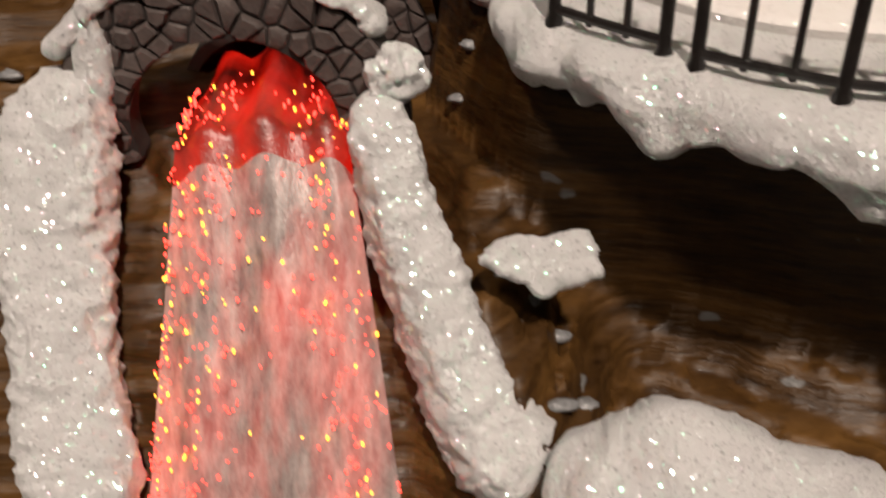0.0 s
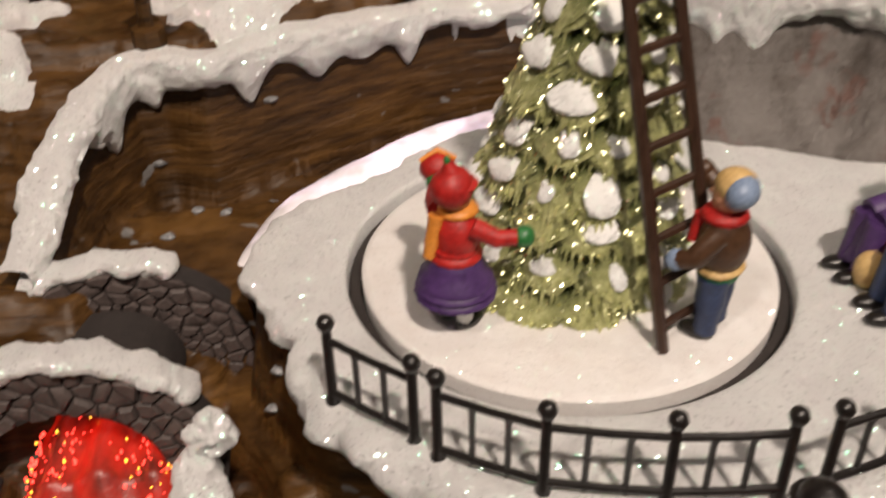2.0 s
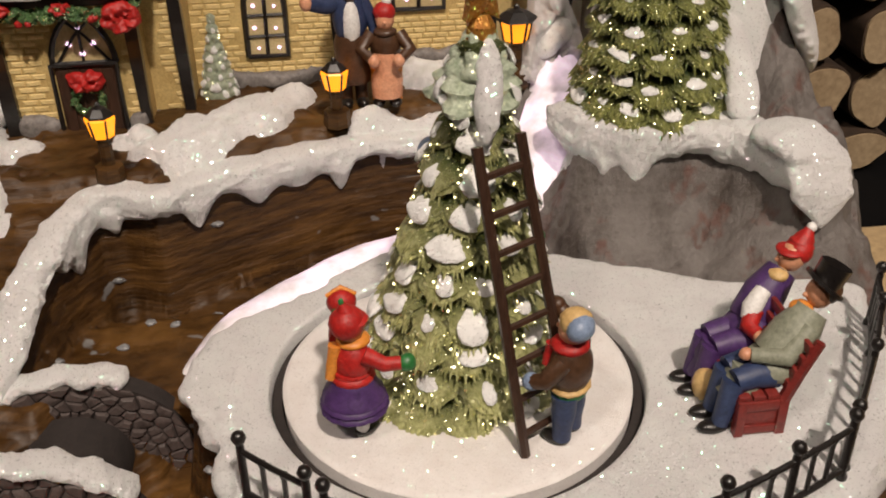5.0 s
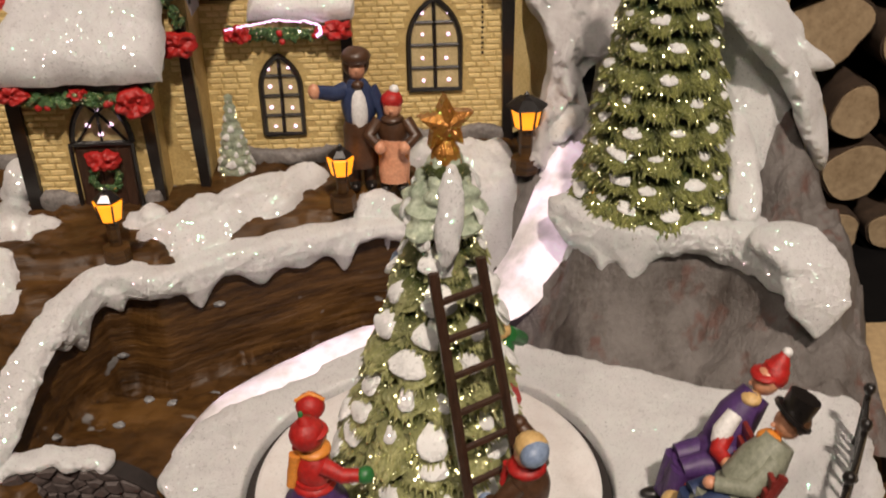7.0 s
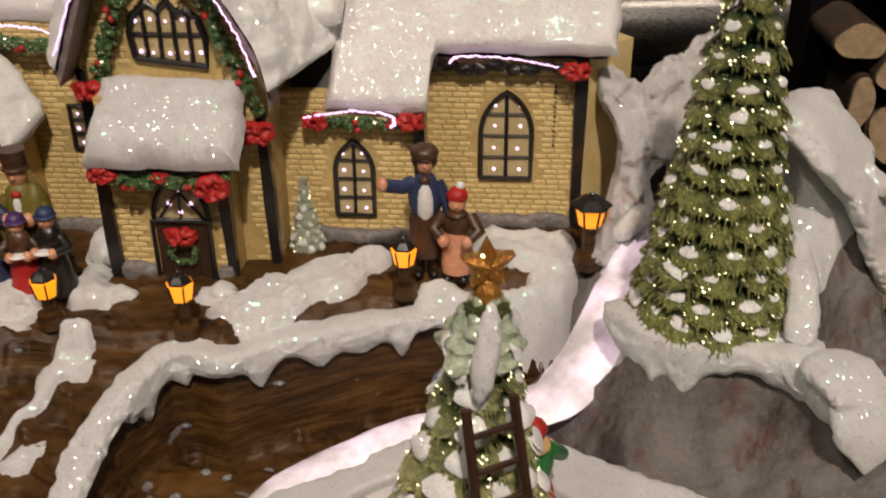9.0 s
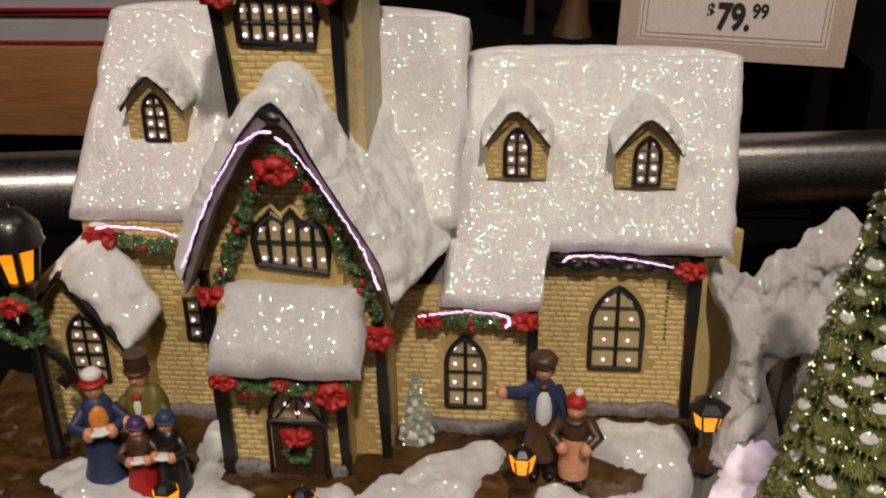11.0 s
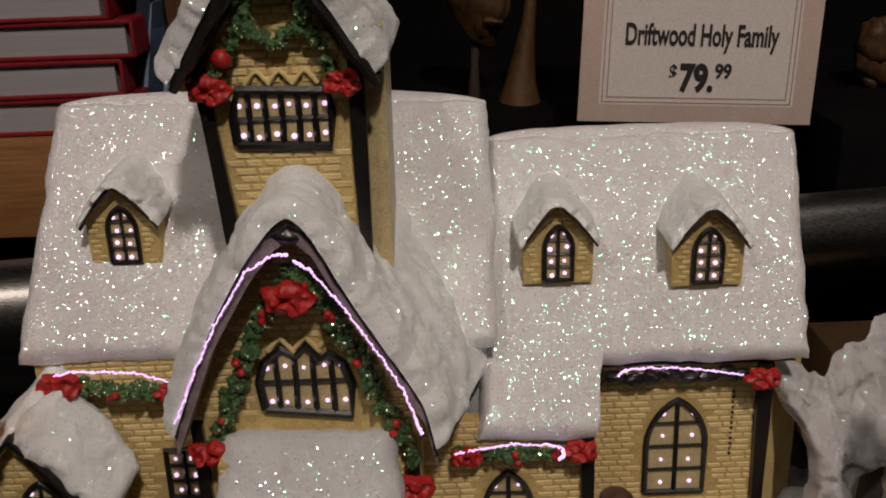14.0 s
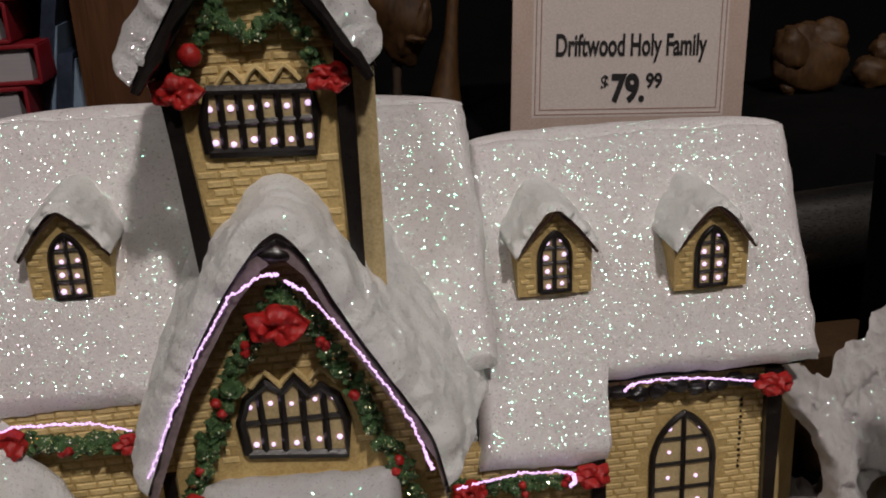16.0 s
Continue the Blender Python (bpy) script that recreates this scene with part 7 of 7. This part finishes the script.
part("bracket", Geo().tube([(0.2, 0, LZ - 3.4), (0.9, 0, LZ - 3.9), (1.1, 0, LZ - 4.5), (0.8, 0, LZ - 4.8), (0.6, 0, LZ - 4.5)], 0.16, 8), BLACK, lamp)

# small firs
spruce("fir_tree", "little pale green fir against the house wall", (-6.1, 13.15, 2.2), 2.85, 0.58, 10, 8, 0.4, 41, lights=10, snow=0.85, needles=PALE_PINE, dab=1.1)
spruce("fir_tree", "little snow-covered fir below the singers", (-15.4, 5.9, 0.2), 4.0, 0.7, 11, 8, 0.46, 43, lights=4, snow=1.0, needles=PALE_PINE, dab=1.25)

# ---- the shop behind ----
# shelf colour, near-black; also paints the unlit depth behind the village
SHELF_SHADE_BLACK = paint("shelf_shade_black", (0.0025, 0.0025, 0.003), (0.006, 0.0055, 0.0055), 0.85, 30, 300, 0.2, spec=0.08)
tabletop = solo("shelf", Geo().box(-120, 120, -45, 70, -11, -7.2, 0, 0.5), SHELF_SHADE_BLACK, "black display shelf under the village", "shelf", kind="structure")
tabletop.name = "floor_shelf"
solo("wall_back", Geo().box(-200, 200, 95, 100, -100, 230), SHELF_SHADE_BLACK, "shop wall painted near-black for the unlit depth", "wall", kind="structure")
solo("wall_front", Geo().box(-200, 200, -205, -200, -100, 230), paint("shop_wall", (0.04, 0.03, 0.022), (0.07, 0.052, 0.04), 0.8, 5, 60, 0.2), "brown shop wall", "wall", kind="structure")
solo("wall_left", Geo().box(-205, -200, -200, 100, -100, 230), bpy.data.materials["shop_wall"], "brown shop wall", "wall", kind="structure")
solo("wall_right", Geo().box(200, 205, -200, 100, -100, 230), bpy.data.materials["shop_wall"], "brown shop wall", "wall", kind="structure")
solo("ceiling", Geo().box(-205, 205, -205, 100, 230, 235), bpy.data.materials["shop_wall"], "dim shop ceiling", "ceiling", kind="structure")
solo("floor", Geo().box(-205, 205, -205, 100, -105, -100), bpy.data.materials["shop_wall"], "brown shop floor", "floor", kind="structure")

# price card
CARD = paint("price_card", (0.70, 0.63, 0.59), (0.77, 0.69, 0.65), 0.45, 60, 900, 0.08)
CARD_EDGE = paint("card_border", (0.58, 0.44, 0.37), (0.68, 0.54, 0.47), 0.45, 60, 900, 0.08)
INK = paint("ink", (0.012, 0.011, 0.012), (0.02, 0.018, 0.02), 0.6, 60, 900, 0.0)
LINE = paint("card_line", (0.36, 0.22, 0.19), (0.40, 0.25, 0.21), 0.6, 60, 900, 0.0)
sign = thing("price_sign", "cream price card with black lettering in a double border", "sign", (10.5, 50.6, 7.6), 0)
sign.matrix_world = pose(10.35 * CM, 50.6 * CM, 7.2 * CM, -4, 3.2, 0)
part("card", Geo().box(-7.5, 7.5, 0, 0.15, 0, 19, 0, 0.05), CARD_EDGE, sign)
part("stem", Geo().box(-0.5, 0.5, 0.3, 0.6, -14.6, 3), SHELF_SHADE_BLACK, sign)
part("panel", Geo().box(-6.2, 6.2, -0.02, 0.1, 1.1, 17.9), CARD, sign)
g = Geo()
for m in (6.05, 5.75):
    z0, z1 = 1.1 + (6.2 - m), 17.9 - (6.2 - m)
    for a in ((-m, -m + 0.07, z0, z1), (m - 0.07, m, z0, z1), (-m, m, z0, z0 + 0.07), (-m, m, z1 - 0.07, z1)):
        g.box(a[0], a[1], -0.045, 0, a[2], a[3])
part("border_line", g, LINE, sign)


def lettering(text, x, z, size, squeeze, bold=0.0, parent=sign, align="CENTER"):
    c = bpy.data.curves.new("lettering", "FONT")
    c.body, c.size, c.align_x, c.offset = text, size * CM, align, bold * CM
    tmp = new("lettering", c)
    me = bpy.data.meshes.new_from_object(tmp.evaluated_get(bpy.context.evaluated_depsgraph_get()))
    bpy.data.objects.remove(tmp)
    me.materials.clear()
    me.materials.append(INK)
    ob = new("lettering", me)
    ob.parent = parent
    ob.matrix_local = Matrix.Translation((x * CM, -0.0008, z * CM)) @ pose(0, 0, 0, 90) @ Matrix.Diagonal((squeeze, 1, 1, 1))
    return ob


lettering("Driftwood Holy Family", 0.0, 4.9, 1.85, 0.56, 0.05)
lettering("79", -0.3, 2.1, 2.3, 0.78, 0.105)
lettering(".", 0.78, 2.1, 2.1, 0.8, 0.10)
lettering("$", -1.62, 2.78, 1.3, 0.75, 0.03)
lettering("99", 1.55, 2.9, 1.25, 0.85, 0.04)

# steel rail behind the village
STEEL = paint("brushed_steel", (0.30, 0.29, 0.28), (0.45, 0.43, 0.41), 0.3, 12, 500, 0.15, metal=1.0, stretch=(0.2, 4, 4))
solo("steel_rail", Geo().tube([(-60, 26, 4.4), (-27, 32, 4.1), (14, 40, 3.3), (40, 45, 2.9)], 2.25, 40), STEEL, "brushed steel rail behind the village", "rail")
PLANK = paint("shelf_plank", (0.20, 0.085, 0.028), (0.36, 0.175, 0.065), 0.45, 30, 260, 0.35, stretch=(0.15, 1, 3))
solo("wooden_plank", Geo().box(-75, -14.5, 44.5, 57.5, 3.2, 9.2, 0, 0.25), PLANK, "varnished wooden shelf board under the books", "board")
COVER = paint("red_cover", (0.16, 0.006, 0.012), (0.26, 0.014, 0.022), 0.4, 40, 500, 0.15)
PAGES = paint("pages", (0.29, 0.28, 0.30), (0.40, 0.38, 0.40), 0.7, 20, 900, 0.3, stretch=(0.05, 1, 12))
for k in range(6):
    z = 9.25 + k * 2.15
    dx = (0, -0.6, 0.3, -0.9, 0.4, -0.2)[k]
    b = thing("book", "red hardcover book lying flat in a stack", "book", (-23.2 + dx, 45, z), (0, 1.0, -0.8, 0.6, 0, -1)[k], "stacked books")
    part("page_block", Geo().box(-29.6, -0.5, 0.3, 14, 0.22, 1.88), PAGES, b)
    part("front_cover", Geo().box(-30, 0, 0, 14.3, 1.88, 2.1, 0, 0.05), COVER, b)
    part("back_cover", Geo().box(-30, 0, 0, 14.3, 0.02, 0.22, 0, 0.05), COVER, b)
    part("spine", Geo().box(-0.15, 0.05, 0, 14.3, 0.1, 2.0, 0, 0.05), COVER, b)
BLUE_BOX = paint("pale_blue_box", (0.16, 0.24, 0.36), (0.30, 0.40, 0.52), 0.5, 40, 300, 0.2, stretch=(4, 4, 0.4))
NAVY_BOX = paint("navy_book", (0.010, 0.016, 0.035), (0.03, 0.045, 0.08), 0.5, 40, 300, 0.2)
for base_x, wide, tall, lean_x, y0, mat, label in ((-24.75, 0.75, 8.6, 1.9, 47.6, NAVY_BOX, "dark blue book leaning beside the stack"), (-23.95, 0.28, 7.0, 1.3, 47.8, BLUE_BOX, "thin pale blue book leaning in the shelf"), (-23.6, 0.8, 5.6, 1.1, 47.4, NAVY_BOX, "dark blue book leaning beside the stack"), (-22.7, 1.5, 5.2, 0.5, 48.0, BLUE_BOX, "pale blue striped book leaning in the shelf")):
    solo("leaning_book", Geo().prism([(base_x, 9.2), (base_x + wide, 9.2), (base_x + wide + lean_x, 9.2 + tall), (base_x + lean_x, 9.2 + tall)], y0, y0 + 9), mat, label, "book")
DARK_PLANK = paint("dark_plank", (0.045, 0.016, 0.006), (0.11, 0.045, 0.016), 0.5, 30, 260, 0.35, stretch=(3, 1, 0.15))
solo("wooden_upright", Geo().box(-20.9, -17.1, 45, 60, 9.2, 40, 0, 0.1), DARK_PLANK, "dark wooden shelf upright", "board")

# driftwood carvings
# wood browns darkened to carry the shade the carvings stand in
SHADED_DRIFT = paint("driftwood", (0.02, 0.008, 0.003), (0.11, 0.052, 0.013), 0.6, 35, 300, 0.6, stretch=(1, 1, 0.4))
BARK = paint("dark_bark", (0.02, 0.012, 0.007), (0.06, 0.035, 0.02), 0.8, 60, 500, 0.5)
PALE = paint("pale_cut_wood", (0.26, 0.18, 0.10), (0.42, 0.32, 0.20), 0.6, 50, 350, 0.4)


def carving(at, pieces, label):
    ob = thing("driftwood_carving", label, "wood carving", at)
    for k, (c, r, rot) in enumerate(pieces):
        part("driftwood_piece", Geo().ball(c, r, 0, 26, 20, 0.2, Euler([radians(a) for a in rot]).to_matrix(), k, 1.6), SHADED_DRIFT, ob)
    return ob


figure = carving((-2, 62, 6.5), [((-0.9, 0, 8.6), (2.4, 1.8, 4.0), (0, -12, 0)), ((0.7, -1.3, 7.4), (0.5, 0.6, 1.7), (0, 15, 0)), ((0.2, -1.4, 6.2), (0.8, 0.5, 0.35), (0, 10, 0))], "rounded driftwood figure carving in shadow")
part("neck", Geo().tube([(-1.2, 0.6, 0), (-1.1, 0.6, 3), (-0.9, 0.5, 6)], [0.5, 0.3, 0.5], 14), BARK, figure)
part("driftwood_piece", Geo().tube([(2.2, 0, 0), (2.3, 0, 1.6), (2.55, 0, 3.6), (2.9, 0, 6.0), (3.3, 0, 10)], [1.6, 1.15, 0.8, 0.5, 0.35], 18), SHADED_DRIFT, figure)
carving((28.4, 63, 6.5), [((0, 0, 2.6), (2.9, 1.6, 2.6), (0, 12, 0)), ((-1.5, -0.5, 3.3), (1.3, 1.4, 1.9), (0, -20, 0)), ((1.5, 0.1, 3.9), (1.9, 1.2, 1.5), (0, 25, 0)), ((-1.6, -0.4, 0.4), (0.7, 0.6, 0.5), (0, 30, 0))], "golden brown driftwood carving beside the price card")
carving((33.9, 63, 6.5), [((0, 0, 1.2), (1.5, 1.1, 1.3), (0, 20, 0)), ((0.8, 0.2, 2.8), (1.0, 0.9, 1.1), (0, -15, 0))], "brown driftwood carving in deep shadow")
solo("black_block", Geo().box(19.3, 33, 49, 57.5, -7.2, 7.0, 0, 0.3), SHELF_SHADE_BLACK, "plain black display block in shadow", "block")
# added support for the carvings, black so that it sinks into the dark
solo("back_riser", Geo().box(-200, 200, 58, 92, -7.1, 6.5, 0, 0.4), SHELF_SHADE_BLACK, "black riser at the back of the shelf", "riser", kind="structure")
logs = thing("wood_slice_stack", "stacked pale cut wood ends with dark gaps in shadow", "wood slices", (0, 22, 0))


def log_end(x, z, rx, rz, seed):
    """A short length of branch, its pale cut end to the front."""
    rng = random.Random(seed)
    n = 30
    k = [1 + 0.08 * math.sin(2 * i * 2 * math.pi / n + seed) + 0.07 * math.sin(3 * i * 2 * math.pi / n + 2 * seed) + 0.03 * math.sin(5 * i * 2 * math.pi / n + 3 * seed) for i in range(n)]
    out = [(x + rx * k[i] * math.cos(2 * math.pi * i / n), z + rz * k[i] * math.sin(2 * math.pi * i / n)) for i in range(n)]
    y = rng.uniform(-0.6, 0.6)
    g = Geo().prism([(x + (a - x) * 0.93, z + (b - z) * 0.93) for a, b in out], y - 0.12, y)
    g.prism(out, y, y + 5, 1)
    return part("wood_slice", g, [PALE, BARK], logs, angle=50)


for k, (x, z, rx, rz) in enumerate([(17.9, 3.7, 2.0, 1.7), (16.6, 6.4, 1.05, 0.8), (19.4, 6.3, 1.1, 0.8), (21.6, 3.0, 1.5, 1.3), (17.5, -0.2, 0.8, 1.6), (19.8, 0.0, 1.2, 1.2), (20.4, -3.0, 1.6, 1.4), (15.3, 5.0, 0.5, 1.3), (14.8, 7.6, 1.0, 0.8), (18.2, 8.4, 1.3, 0.8), (22.0, 6.6, 1.3, 1.2), (21.2, 9.3, 1.3, 1.0), (16.6, 9.9, 1.2, 0.9), (22.9, 0.0, 1.2, 1.4), (17.6, -3.6, 1.0, 1.3), (23.4, -3.4, 1.1, 1.6), (24.6, 3.0, 1.2, 1.5), (24.9, 7.0, 1.2, 1.4), (19.3, -5.9, 1.7, 1.1), (23, -6, 1.6, 1.0)]):
    log_end(x, z, rx, rz, k)
# black sheet standing in for the shade in the gaps between logs
part("gap_shade_panel", Geo().box(13.6, 27, 3, 6, -7, 11), SHELF_SHADE_BLACK, logs)
CARTON = paint("brown_carton", (0.16, 0.085, 0.035), (0.24, 0.135, 0.06), 0.7, 30, 400, 0.2)
carton = thing("brown_carton", "closed brown carton behind the village", "box", (18, 33, -7.2))
part("side", Geo().box(-4.6, 0.9, 0, 4, 0, 6.6, 0, 0.15), CARTON, carton)
part("lid", Geo().box(1.05, 3, 0.1, 4, 0, 6.5, 0, 0.15), CARTON, carton)
TAN_CARD = paint("tan_card", (0.36, 0.25, 0.13), (0.48, 0.35, 0.19), 0.7, 30, 400, 0.2)
box = thing("tan_box", "plain tan cardboard box beside the village", "box", (14.2, -8, -7.2))
part("body", Geo().box(0, 26, 0, 18, 0, 3.6, 0, 0.2), TAN_CARD, box)
part("lid", Geo().box(-0.2, 26.2, -0.2, 18.2, 3.6, 4.2, 0, 0.2), TAN_CARD, box)

# ---- the bricks of the walls ----
lay(tower, brick_face([(-11.1, 13.2), (-8.15, 13.2), (-8.1, 19.2), (-9.8, 21.2), (-11.6, 19.2)], 12.75, [grow(W_TOWER, 0.14)], seed=8))
rng = random.Random(17)
for wall_part, places in LAID:
    for cx, y, cz, w, h in places:
        best = min(range(len(BRICK_W)), key=lambda k: abs(BRICK_W[k] - w))
        ob = new("brick", rng.choice(BRICK_MESH[best]))
        ob.parent = wall_part
        ob.location = (cx * CM, y * CM, cz * CM)
        ob.scale = (w / BRICK_W[best], 1, h / 0.165)
